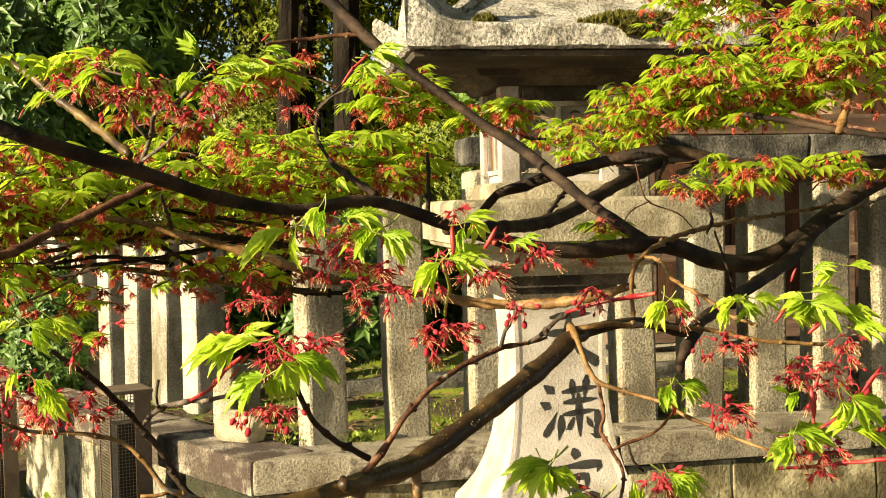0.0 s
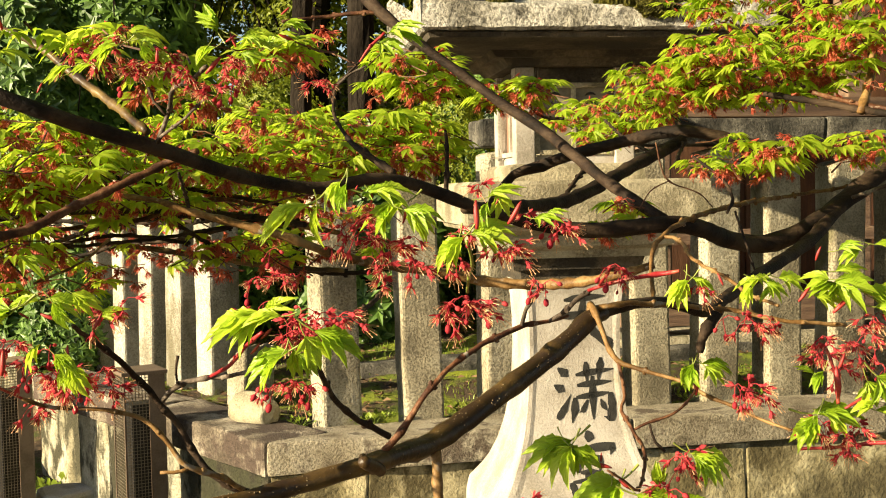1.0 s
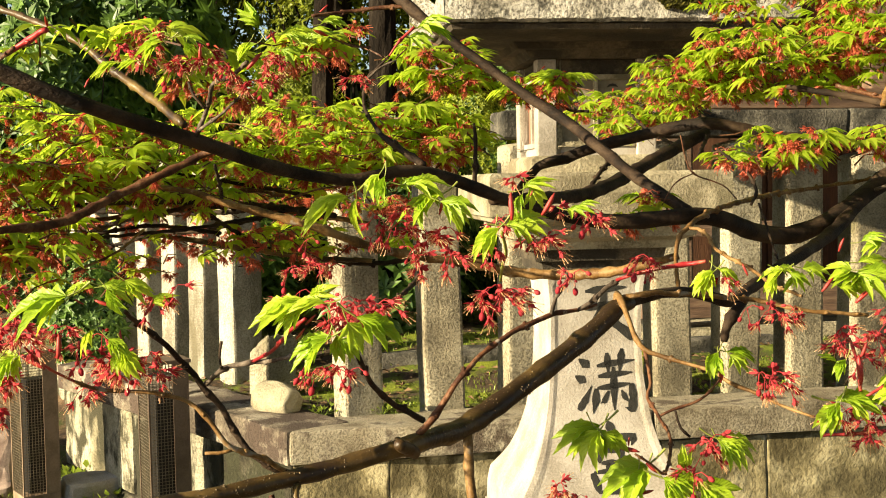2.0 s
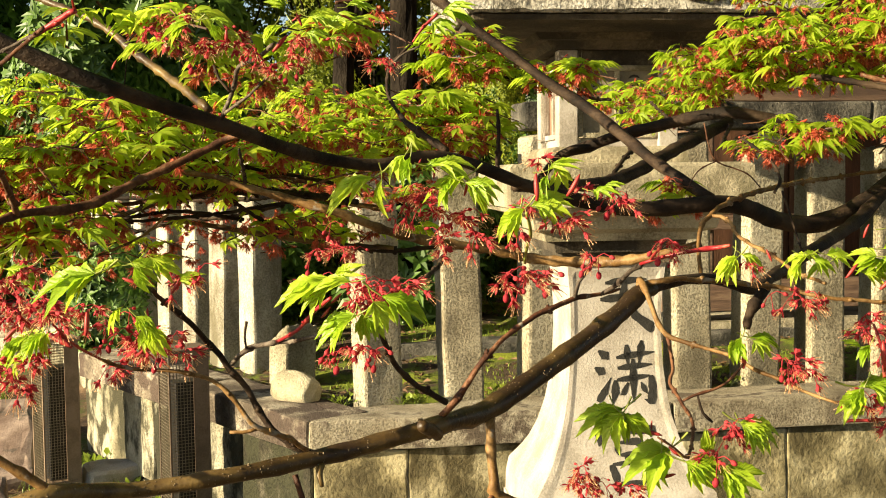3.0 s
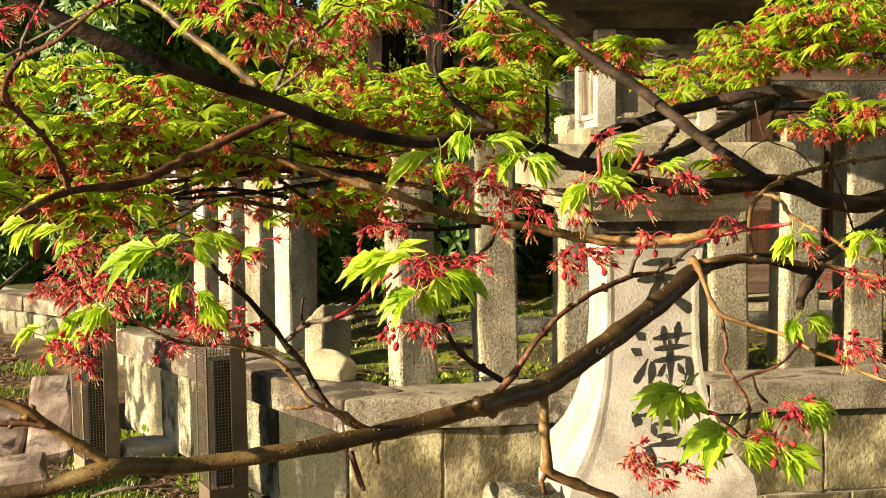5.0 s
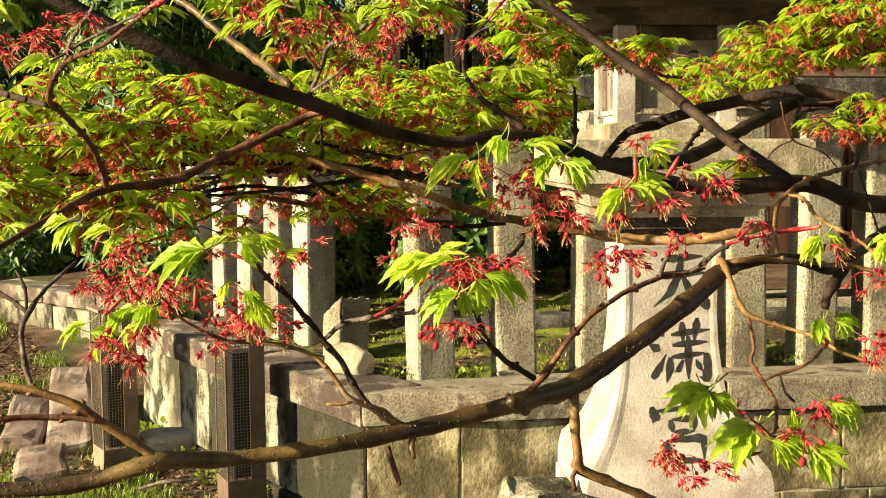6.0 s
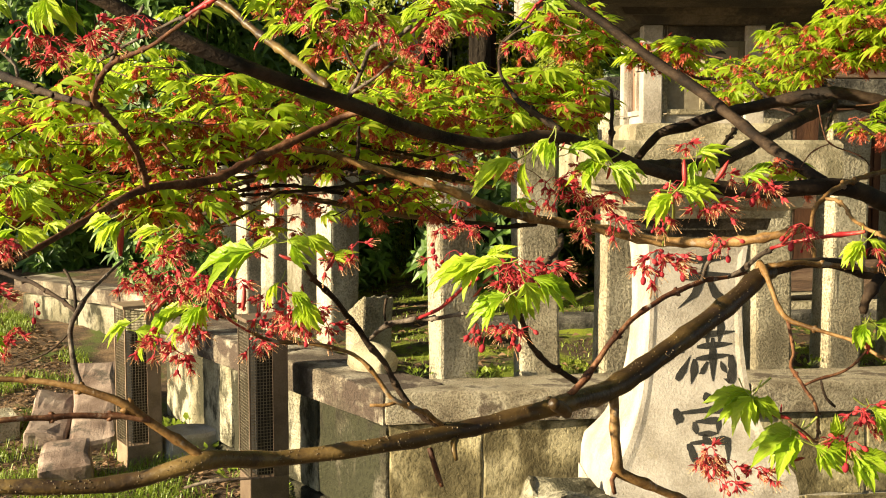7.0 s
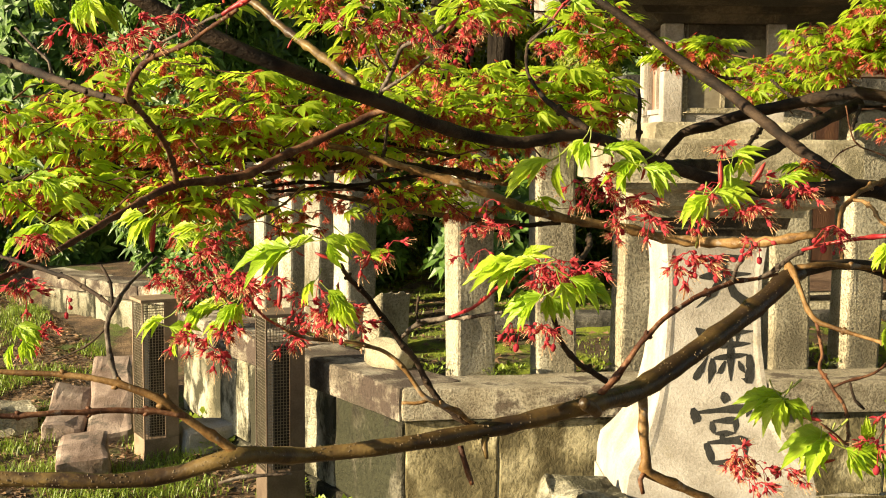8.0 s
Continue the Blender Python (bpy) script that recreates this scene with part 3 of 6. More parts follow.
for k, (v, d, z, size) in enumerate(((0.95, -0.06, 0.03, 2.2), (1.25, -0.10, 0.02, 1.6), (1.75, -0.06, 0.03, 2.0), (2.15, -0.08, 0.05, 2.4), (0.45, -0.07, 0.02, 1.8))):
    q = CORNER + V * v + NV * d
    weed(Matrix.Translation((q.x, q.y, ground_z(q.x, q.y))) @ Matrix.Scale(size, 4), 20 + k, 16, "tuft of leafy green weeds at the wall's foot")

# ---- stone lantern ----
LANTERN = pose(0.238, 4.04, 0, 0, 0, 10)
lantern = thing("stone_lantern", LANTERN, "tall carved granite shrine lantern with flared inscribed shaft", "stone lantern")


def square_loft(bm, rows, wave=0.0, seg=6):
    """A square body from rows of (z, half width), each side cut into seg."""
    rings = []
    for z, a in rows:
        ring = []
        for s in range(4):
            for j in range(seg):
                t = -1 + 2 * j / seg
                x, y = ((t, -1), (1, t), (-t, 1), (-1, -t))[s]
                lift = wave * (abs(x * y)) ** 10 * (1.0 if z > 2.1 else 0.0)
                ring.append(bm.verts.new((x * a, y * a, z + lift * min(1, max(0, (a - 0.36) / 0.17)))))
        rings.append(ring)
    n = 4 * seg
    for p, q in zip(rings, rings[1:]):
        for k in range(n):
            bm.faces.new((p[k], p[(k + 1) % n], q[(k + 1) % n], q[k]))
    bm.faces.new(rings[0][::-1])
    bm.faces.new(rings[-1])
    return bm


def soften(bm, offset, angle=0.6):
    bmesh.ops.bevel(bm, geom=[e for e in bm.edges if len(e.link_faces) == 2 and e.calc_face_angle() > angle], offset=offset, segments=2, affect="EDGES")
    return bm


PROFILE = [(0.40, 0.312), (0.47, 0.310), (0.525, 0.300), (0.56, 0.272), (0.61, 0.238), (0.68, 0.207), (0.76, 0.184), (0.83, 0.171), (0.93, 0.160), (1.035, 0.155), (1.13, 0.156), (1.20, 0.160), (1.28, 0.168)]


def shaft_half(z):
    return float(np.interp(z, [p[0] for p in PROFILE], [p[1] for p in PROFILE]))


part("foundation", soften(square_loft(bmesh.new(), [(-0.1, 0.45), (0.16, 0.45)], seg=2), 0.015), GRANITE, lantern)
part("base", soften(square_loft(bmesh.new(), [(0.16, 0.318), (0.40, 0.318)], seg=2), 0.015), GRANITE_PALE, lantern)
bm = bmesh.new()
rows = []
for k in range(37):
    z = 0.40 + 0.88 * k / 36
    rows.append((z, shaft_half(z)))
square_loft(bm, rows, seg=24)
for v in bm.verts:
    # a shallow border runs round the flat field of each side
    a = shaft_half(v.co.z)
    across = min(abs(v.co.x), abs(v.co.y)) / a
    if across < 0.86 and 0.5 < v.co.z < 1.24:
        pull = -0.004
        if abs(v.co.x) > abs(v.co.y):
            v.co.x += pull * (1 if v.co.x > 0 else -1)
        else:
            v.co.y += pull * (1 if v.co.y > 0 else -1)
soften(bm, 0.012, 1.0)
part("shaft", bm, GRANITE_PALE, lantern, "pale granite shaft with concave flared sides", smooth=False)


def stroke(bm, pts, widths):
    """One brush stroke laid on the front of the shaft; pts in (across, height)."""
    prev = None
    for k, (x, z) in enumerate(pts):
        x1, z1 = pts[min(k + 1, len(pts) - 1)]
        x0, z0 = pts[max(k - 1, 0)]
        d = math.hypot(x1 - x0, z1 - z0) or 1
        nx, nz = -(z1 - z0) / d * widths[k], (x1 - x0) / d * widths[k]
        pair = []
        for s in (1, -1):
            xx, zz = x + nx * s, z + nz * s
            pair.append(bm.verts.new((xx, -shaft_half(zz) + 0.004 - 0.0015, zz)))
        if prev:
            f = bm.faces.new((prev[0], prev[1], pair[1], pair[0]))
        prev = pair


def glyph(name, cx, cz, s, strokes):
    for st in strokes:
        bm = bmesh.new()
        pts = [Vector((p[0], p[1], p[2])) for p in st]
        dense, ws = [], []
        for a, b in zip(pts, pts[1:]):
            for j in range(5):
                q = a.lerp(b, j / 5)
                dense.append((cx + q.x * s, cz + q.y * s))
                ws.append(q.z * s * 1.38)
        dense.append((cx + pts[-1].x * s, cz + pts[-1].y * s))
        ws.append(pts[-1].z * s * 1.38)
        n = len(ws)
        ws = [w * (0.88 + 0.35 * noise.noise(Vector((k * 0.45, cz * 9, pts[0].x * 7)))) * min(1.0, 0.5 + 2.2 * k / n) * min(1.0, 0.22 + 2.4 * (n - 1 - k) / n) for k, w in enumerate(ws)]
        stroke(bm, dense, ws)
        part(name, bm, INK, lantern, "black brush stroke of the carved inscription")


# the three characters: heaven, full, palace
glyph("inscription_stroke", 0.03, 1.14, 0.20, [
    [(-0.34, 0.36, 0.05), (0.0, 0.40, 0.05), (0.36, 0.42, 0.035)],
    [(-0.42, 0.08, 0.05), (0.0, 0.12, 0.055), (0.44, 0.14, 0.04)],
    [(0.0, 0.42, 0.05), (-0.04, 0.1, 0.055), (-0.18, -0.2, 0.05), (-0.46, -0.44, 0.02)],
    [(0.02, 0.1, 0.04), (0.18, -0.2, 0.06), (0.48, -0.42, 0.07), (0.56, -0.40, 0.01)]])
glyph("inscription_stroke", 0.035, 0.905, 0.22, [
    [(-0.44, 0.36, 0.02), (-0.34, 0.28, 0.06), (-0.28, 0.22, 0.03)],
    [(-0.50, 0.10, 0.02), (-0.40, 0.04, 0.06), (-0.34, 0.0, 0.03)],
    [(-0.46, -0.42, 0.05), (-0.36, -0.28, 0.045), (-0.24, -0.04, 0.01)],
    [(-0.16, 0.24, 0.035), (0.1, 0.28, 0.04), (0.44, 0.32, 0.03)],
    [(0.0, 0.44, 0.04), (0.01, 0.3, 0.04), (0.02, 0.12, 0.035)],
    [(0.24, 0.50, 0.04), (0.22, 0.34, 0.045), (0.19, 0.13, 0.035)],
    [(-0.14, 0.08, 0.035), (0.12, 0.11, 0.04), (0.40, 0.13, 0.035)],
    [(0.10, 0.22, 0.035), (0.10, -0.1, 0.045), (0.10, -0.44, 0.035)],
    [(-0.18, -0.10, 0.045), (-0.19, -0.3, 0.045), (-0.24, -0.48, 0.02)],
    [(-0.16, -0.10, 0.035), (0.1, -0.07, 0.035), (0.36, -0.04, 0.04)],
    [(0.38, -0.04, 0.055), (0.40, -0.25, 0.055), (0.38, -0.44, 0.055), (0.26, -0.40, 0.015)],
    [(0.02, -0.14, 0.03), (-0.06, -0.3, 0.03), (-0.12, -0.33, 0.01)],
    [(0.22, -0.14, 0.025), (0.27, -0.25, 0.035), (0.32, -0.32, 0.02)]])
glyph("inscription_stroke", 0.025, 0.655, 0.235, [
    [(0.02, 0.50, 0.03), (0.05, 0.42, 0.06), (0.03, 0.34, 0.05)],
    [(-0.42, 0.28, 0.05), (-0.38, 0.14, 0.06), (-0.42, 0.06, 0.02)],
    [(-0.34, 0.22, 0.035), (0.05, 0.26, 0.04), (0.40, 0.28, 0.05), (0.34, 0.16, 0.03)],
    [(-0.16, 0.10, 0.04), (-0.14, -0.06, 0.035)],
    [(-0.14, 0.10, 0.03), (0.2, 0.12, 0.04), (0.16, -0.06, 0.03)],
    [(-0.12, -0.06, 0.03), (0.16, -0.05, 0.03)],
    [(0.0, -0.06, 0.03), (-0.05, -0.16, 0.03)],
    [(-0.26, -0.18, 0.05), (-0.22, -0.32, 0.045), (-0.2, -0.44, 0.04)],
    [(-0.24, -0.18, 0.03), (0.1, -0.15, 0.035), (0.30, -0.14, 0.05), (0.26, -0.42, 0.045)],
    [(-0.2, -0.42, 0.03), (0.24, -0.41, 0.035)]])

part("neck", soften(square_loft(bmesh.new(), [(1.28, 0.185), (1.32, 0.19), (1.32, 0.215), (1.362, 0.225)], seg=4), 0.008), SHADE_GRANITE, lantern)
# partial shade on platform and chamber foot is put into a dimmer granite
part("platform", soften(square_loft(bmesh.new(), [(1.36, 0.255), (1.385, 0.262), (1.40, 0.30), (1.44, 0.31), (1.455, 0.365), (1.475, 0.375), (1.475, 0.392), (1.60, 0.392), (1.612, 0.38)], seg=8), 0.008), GRANITE_DIMMED, lantern, "thick square granite platform", smooth=False)
part("chamber_foot", soften(square_loft(bmesh.new(), [(1.612, 0.228), (1.655, 0.226), (1.668, 0.212)], seg=4), 0.008), GRANITE_DIMMED, lantern)
e, t = 0.20, 0.032
Z0, Z1 = 1.662, 1.985
for sx, sy in ((-1, -1), (1, -1), (1, 1), (-1, 1)):
    part("chamber_post", box(bmesh.new(), (sx * (e - t) - t, sy * (e - t) - t, Z0 + 0.002), (sx * (e - t) + t, sy * (e - t) + t, Z1), 0.004), GRANITE_PALE, lantern)
part("chamber_sill", box(bmesh.new(), (-e + 0.02, -e + 0.02, Z0), (e - 0.02, e - 0.02, Z0 + 0.035), 0.003), GRANITE_PALE, lantern)
part("chamber_lintel", box(bmesh.new(), (-e + 0.02, -e + 0.02, Z1 - 0.05), (e - 0.02, e - 0.02, Z1), 0.003), SHADE_GRANITE, lantern)
DUSTY = material("dusty_grey_panel", [(0.12, 0.10, 0.065), (0.17, 0.145, 0.10), (0.22, 0.19, 0.13)], 5, 0.6, 0.15, 60, rand=0.03)
SHUTTER = material("pinkish_timber_shutter", [(0.16, 0.085, 0.055), (0.25, 0.14, 0.095), (0.33, 0.20, 0.14)], 6, 0.75, 0.2, 60, stretch=(6, 6, 0.6), rand=0.03)
for k in range(4):
    turn = pose(0, 0, 0, 0, 0, 90 * k)
    bm = bmesh.new()
    for lo, hi in (((-0.135, -0.188, Z0 + 0.035), (-0.118, -0.172, Z1 - 0.05)), ((0.118, -0.188, Z0 + 0.035), (0.135, -0.172, Z1 - 0.05)),
                   ((-0.118, -0.188, Z0 + 0.035), (0.118, -0.172, Z0 + 0.052)), ((-0.118, -0.188, Z1 - 0.067), (0.118, -0.172, Z1 - 0.05)),
                   ((-0.008, -0.184, Z0 + 0.052), (0.008, -0.172, Z1 - 0.067))):
        box(bm, lo, hi, 0.002)
    part("window_frame", bm, GRANITE_DIMMED if k == 0 else GRANITE_PALE, lantern, m=turn)
    bm = bmesh.new()
    box(bm, (-0.118, -0.170, Z0 + 0.04), (0.118, -0.160, Z1 - 0.055))
    pane = part("shutter", bm, DUSTY if k == 0 else SHUTTER, lantern, "pinkish-brown timber shutter with pierced crescents", m=turn)
    for sx in (-0.06, 0.06):
        for r in range(3):
            bm = bmesh.new()
            pts = [Vector((sx + 0.022 * math.cos(a), -0.1715, Z1 - 0.10 - r * 0.028 + 0.016 * math.sin(a))) for a in (0.6, 1.1, 1.6, 2.1, 2.6)]
            tube(bm, pts, [0.001, 0.004, 0.005, 0.004, 0.001], 6)
            part("piercing", bm, INK, pane, "dark crescent piercing")
part("cornice", soften(square_loft(bmesh.new(), [(1.985, 0.225), (2.01, 0.245), (2.01, 0.275), (2.04, 0.30), (2.04, 0.34), (2.075, 0.36), (2.082, 0.40)], seg=6), 0.005), SHADE_GRANITE, lantern)
# extra dark slab below the roof: the eaves' shade put into stone
part("soffit", soften(square_loft(bmesh.new(), [(2.030, 0.36), (2.036, 0.44), (2.040, 0.515), (2.056, 0.522)], seg=6), 0.004), SHADE_GRANITE, lantern, "dark soffit slab, shade under the eaves put into its colour")
bm = bmesh.new()
rows = [(2.068, 0.40), (2.062, 0.46), (2.060, 0.535), (2.068, 0.548), (2.122, 0.552), (2.136, 0.540), (2.143, 0.50), (2.156, 0.44), (2.186, 0.37), (2.245, 0.29), (2.32, 0.21), (2.40, 0.15), (2.46, 0.12)]
square_loft(bm, rows, 0.19, 44)
for v in bm.verts:
    v.co += noise.noise_vector(v.co * 14) * 0.006 + noise.noise_vector(v.co * 40) * 0.003
part("roof", bm, GRANITE_ROOF, lantern, "weathered roof slab with upturned corners and dark lichen")
for s in range(4):
    bm = bmesh.new()
    tube(bm, *spline([(0.46, -0.46, 2.165, 0.016), (0.38, -0.38, 2.185, 0.024), (0.29, -0.29, 2.255, 0.030), (0.16, -0.16, 2.40, 0.04)], 0.04), 8, 0.3)
    part("roof_ridge", bm, GRANITE_ROOF, lantern, m=pose(0, 0, 0, 0, 0, 90 * s))
bm = bmesh.new()
bmesh.ops.create_uvsphere(bm, u_segments=20, v_segments=14, radius=0.12)
for v in bm.verts:
    z = v.co.z
    v.co.z = z * 1.35 + 2.58 + (0.06 if z > 0.115 else 0)
part("finial", bm, GRANITE_ROOF, lantern, smooth=True)


def moss_clump(m, sx, sy, h, n, seed):
    r = random.Random(seed)
    bm = bmesh.new()
    for k in range(n):
        a, d = r.uniform(0, 6.28), math.sqrt(r.random())
        edge = 1 + 0.55 * noise.noise(Vector((math.cos(a) * 2, math.sin(a) * 2, seed)))
        x, y = sx * d * edge * math.cos(a), sy * d * edge * math.sin(a)
        z = h * (1 - d * d) * (1 + 0.5 * noise.noise(Vector((x * 60, y * 60, seed))))
        for j in range(3):
            b = r.uniform(0, 6.28)
            w = 0.004
            q = Vector((x, y, z + r.uniform(-0.01, 0.004)))
            tip = q + Vector((math.cos(b) * 0.008, math.sin(b) * 0.008, r.uniform(0.006, 0.02)))
            o = Vector((-math.sin(b) * w, math.cos(b) * w, 0))
            bm.faces.new([bm.verts.new(c) for c in (q - o, q + o, tip)])
    for v in bmesh.ops.create_uvsphere(bm, u_segments=32, v_segments=14, radius=1)["verts"]:
        edge = 1 + 0.55 * noise.noise(Vector((*v.co.xy.normalized() * 2, seed))) if v.co.xy.length > 1e-4 else 1
        v.co = Vector((v.co.x * sx * edge * 0.92, v.co.y * sy * edge * 0.92, v.co.z * h * 0.9 - 0.008)) + noise.noise_vector(v.co * 7) * 0.006
    ob = part("moss_clump", bm, MOSS_CLUMP, m=m)
    return tagged(ob, "cushion of yellow-green moss growing on stone", "moss", "moss cushions")


moss_clump(LANTERN @ pose(0.13, -0.505, 2.138, 8, 0, 0), 0.12, 0.045, 0.026, 1500, 1)
moss_clump(LANTERN @ pose(0.17, -0.548, 2.118, 70, 0, 0), 0.07, 0.026, 0.010, 500, 4)
moss_clump(LANTERN @ pose(0.26, -0.44, 2.156, 15, 0, 0), 0.06, 0.04, 0.02, 400, 2)
moss_clump(LANTERN @ pose(-0.30, -0.50, 2.142, 10, 0, 0), 0.04, 0.03, 0.015, 250, 3)


# ---- buildings behind the fence ----
hall = thing("timber_hall", pose(2.6, 7.2, 0, 0, 0, 15.5), "dark timber shrine hall standing behind the stone fence", "building")
part("plinth", box(bmesh.new(), (-2.0, -0.1, 0.3), (4, 3, 0.72), 0.02), GRANITE, hall)
for k in range(22):
    part("board", box(bmesh.new(), (-1.75 + k * 0.25, 0.3 + 0.004 * (k % 3), 0.9), (-1.506 + k * 0.25, 0.34, 3.4), 0.004), REDWOOD, hall)
part("floor_beam", box(bmesh.new(), (-1.95, -0.06, 0.78), (4, 0.12, 0.94), 0.008), WOOD, hall)
part("rail_beam", box(bmesh.new(), (-1.95, -0.08, 1.985), (4, 0.1, 2.10), 0.008), WOOD, hall, "weathered horizontal timber beam")
part("rail_beam", box(bmesh.new(), (-1.95, -0.04, 1.25), (4, 0.06, 1.33), 0.008), WOOD, hall)
for k in range(5):
    part("pillar", box(bmesh.new(), (-1.8 + k * 1.3, -0.02, 0.94), (-1.64 + k * 1.3, 0.14, 3.4), 0.01), WOOD, hall)
bm = bmesh.new()
box(bm, (-2.6, -1.0, 3.4), (4.4, 3.2, 3.55), 0.02)
for v in bm.verts:
    v.co.z += 0.35 * max(0, v.co.y + 1.0)
part("roof", bm, WOOD, hall, "dark timber roof with deep eaves")
part("back_wall", box(bmesh.new(), (-1.75, 2.6, 0.7), (3.9, 2.7, 3.4)), REDWOOD, hall)
part("end_wall", box(bmesh.new(), (-1.75, 0.36, 0.7), (-1.68, 2.6, 3.4)), REDWOOD, hall)

white = thing("white_wall", pose(-1.75, 13.5, 0, 0, 0, 4), "pale plastered wall glimpsed beyond the garden trees", "wall", kind="structure")
PLASTER = material("white_plaster", [(0.6, 0.6, 0.58), (0.72, 0.72, 0.70), (0.8, 0.8, 0.78)], 2, 0.9, 0.1, 30, rand=0.0)
part("plaster", box(bmesh.new(), (-0.9, 0, 0.0), (0.9, 0.15, 2.75), 0.01), PLASTER, white)
part("tile_cap", box(bmesh.new(), (-1.0, -0.15, 2.75), (1.0, 0.3, 2.9), 0.03), GRANITE, white)


# ---- shrubs and trees ----
def leaf_blade(bm, p, d, up, length, width, bend):
    """One pointed leaf: four faces folded along the midrib."""
    s = d.cross(up).normalized() * width
    n = s.cross(d).normalized()
    a = bm.verts.new(p)
    m1 = p + d * length * 0.45 - n * width * 0.25
    c = bm.verts.new(m1)
    l = bm.verts.new(m1 + s + n * width * 0.35)
    r = bm.verts.new(m1 - s + n * width * 0.35)
    t = bm.verts.new(p + d * length - n * bend * length)
    for f in ((a, l, c), (a, c, r), (c, l, t), (c, t, r)):
        bm.faces.new(f)


def shrub_mesh(seed, size, n, length, width, whorl=5, hollow=0.55):
    r = random.Random(seed)
    bm = bmesh.new()
    for k in range(n):
        a = r.uniform(0, 6.283)
        z = r.uniform(0.0, 1.0)
        bulge = 0.62 + 0.38 * noise.noise(Vector((math.cos(a) * 1.6, math.sin(a) * 1.6, z * 3 + seed)))
        rad = math.sin(math.pi * (0.12 + 0.8 * z)) * bulge * (hollow + (1 - hollow) * math.sqrt(r.random()))
        p = Vector((math.cos(a) * rad * size[0], math.sin(a) * rad * size[1], z * size[2] * (0.85 + 0.3 * bulge)))
        out = Vector((math.cos(a), math.sin(a), r.uniform(-0.1, 0.9))).normalized()
        for j in range(whorl):
            b = 6.283 * j / whorl + r.uniform(-0.4, 0.4)
            o = out.orthogonal().normalized()
            q = out.cross(o)
            d = (o * math.cos(b) + q * math.sin(b) + out * r.uniform(0.1, 0.6)).normalized()
            leaf_blade(bm, p, d, out, length * r.uniform(0.6, 1.2), width * r.uniform(0.7, 1.1), r.uniform(0.05, 0.3))
    return bm


def stems(bm, seed, size, n=7, r0=0.014):
    r = random.Random(seed)
    for k in range(n):
        a = r.uniform(0, 6.283)
        rows = [(0.03 * math.cos(a), 0.03 * math.sin(a), -0.1, r0)]
        for j in range(1, 5):
            f = j / 4
            rows.append((math.cos(a) * size[0] * 0.55 * f + r.uniform(-0.05, 0.05), math.sin(a) * size[1] * 0.55 * f + r.uniform(-0.05, 0.05), size[2] * 0.85 * f, r0 * (1 - 0.7 * f)))
        tube(bm, *spline(rows, 0.12), 6)
    return bm


def shrub(m, seed, size, n, length, width, label, mat, whorl=5):
    s = thing("shrub", m, label, "shrub", "garden shrubs")
    tagged(part("stem", stems(bmesh.new(), seed, size), TRUNK, s), kind="stuff")
    tagged(part("crown", shrub_mesh(seed, size, n, length, width, whorl), mat, s), kind="stuff")
    return s


GLOSSY = "dense evergreen shrub with glossy dark green leaves"
sh_a = shrub(pose(-1.9, 7.6, 0.55), 1, (0.95, 0.8, 1.25), 1300, 0.10, 0.020, GLOSSY, SHRUB_LEAF)
sh_b = shrub(pose(-0.75, 7.3, 0.55), 2, (0.85, 0.7, 1.35), 900, 0.12, 0.027, GLOSSY, SHRUB_LEAF)
sh_c = shrub(pose(-3.4, 8.6, 0.4), 3, (1.2, 0.9, 2.6), 1900, 0.13, 0.026, "tall evergreen shrub with long glossy leaves in whorls", SHRUB_LEAF, 6)
for x, y, z, a, s, ob in ((-2.75, 8.0, 0.5, 70, 0.95, sh_a), (-2.55, 6.75, 0.5, 15, 0.55, sh_b), (-4.9, 9.6, 0.2, 130, 1.25, sh_c), (-3.1, 9.7, 0.5, 200, 1.25, sh_c), (0.25, 7.5, 0.55, 150, 0.85, sh_b), (-0.6, 9.0, 0.4, 250, 0.95, sh_a),
                          (1.0, 8.8, 0.5, 20, 1.3, sh_b), (-6.2, 9.0, 0.0, 310, 1.2, sh_a), (-5.6, 10.6, 0.3, 80, 1.5, sh_c), (0.4, 10.0, 0.5, 170, 1.2, sh_c), (-4.2, 11.4, 0.3, 240, 1.6, sh_c)):
    c = copy_thing(ob, pose(x, y, z, 0, 0, a) @ Matrix.Scale(s, 4))


hedge = shrub(pose(-1.75, 8.9, 0.5), 9, (1.05, 0.7, 1.95), 4600, 0.035, 0.009, "rounded clipped bush of small yellow-green leaves", HEDGE_LEAF, 4)
for x, y, z, a, k in ((-1.7, 12.4, 0.3, 60, 2.2), (-0.1, 12.9, 0.3, 140, 2.3), (-3.5, 13.2, 0.2, 220, 2.3), (-0.35, 9.4, 0.5, 300, 0.95)):
    copy_thing(hedge, pose(x, y, z, 0, 0, a) @ Matrix.Scale(k, 4))


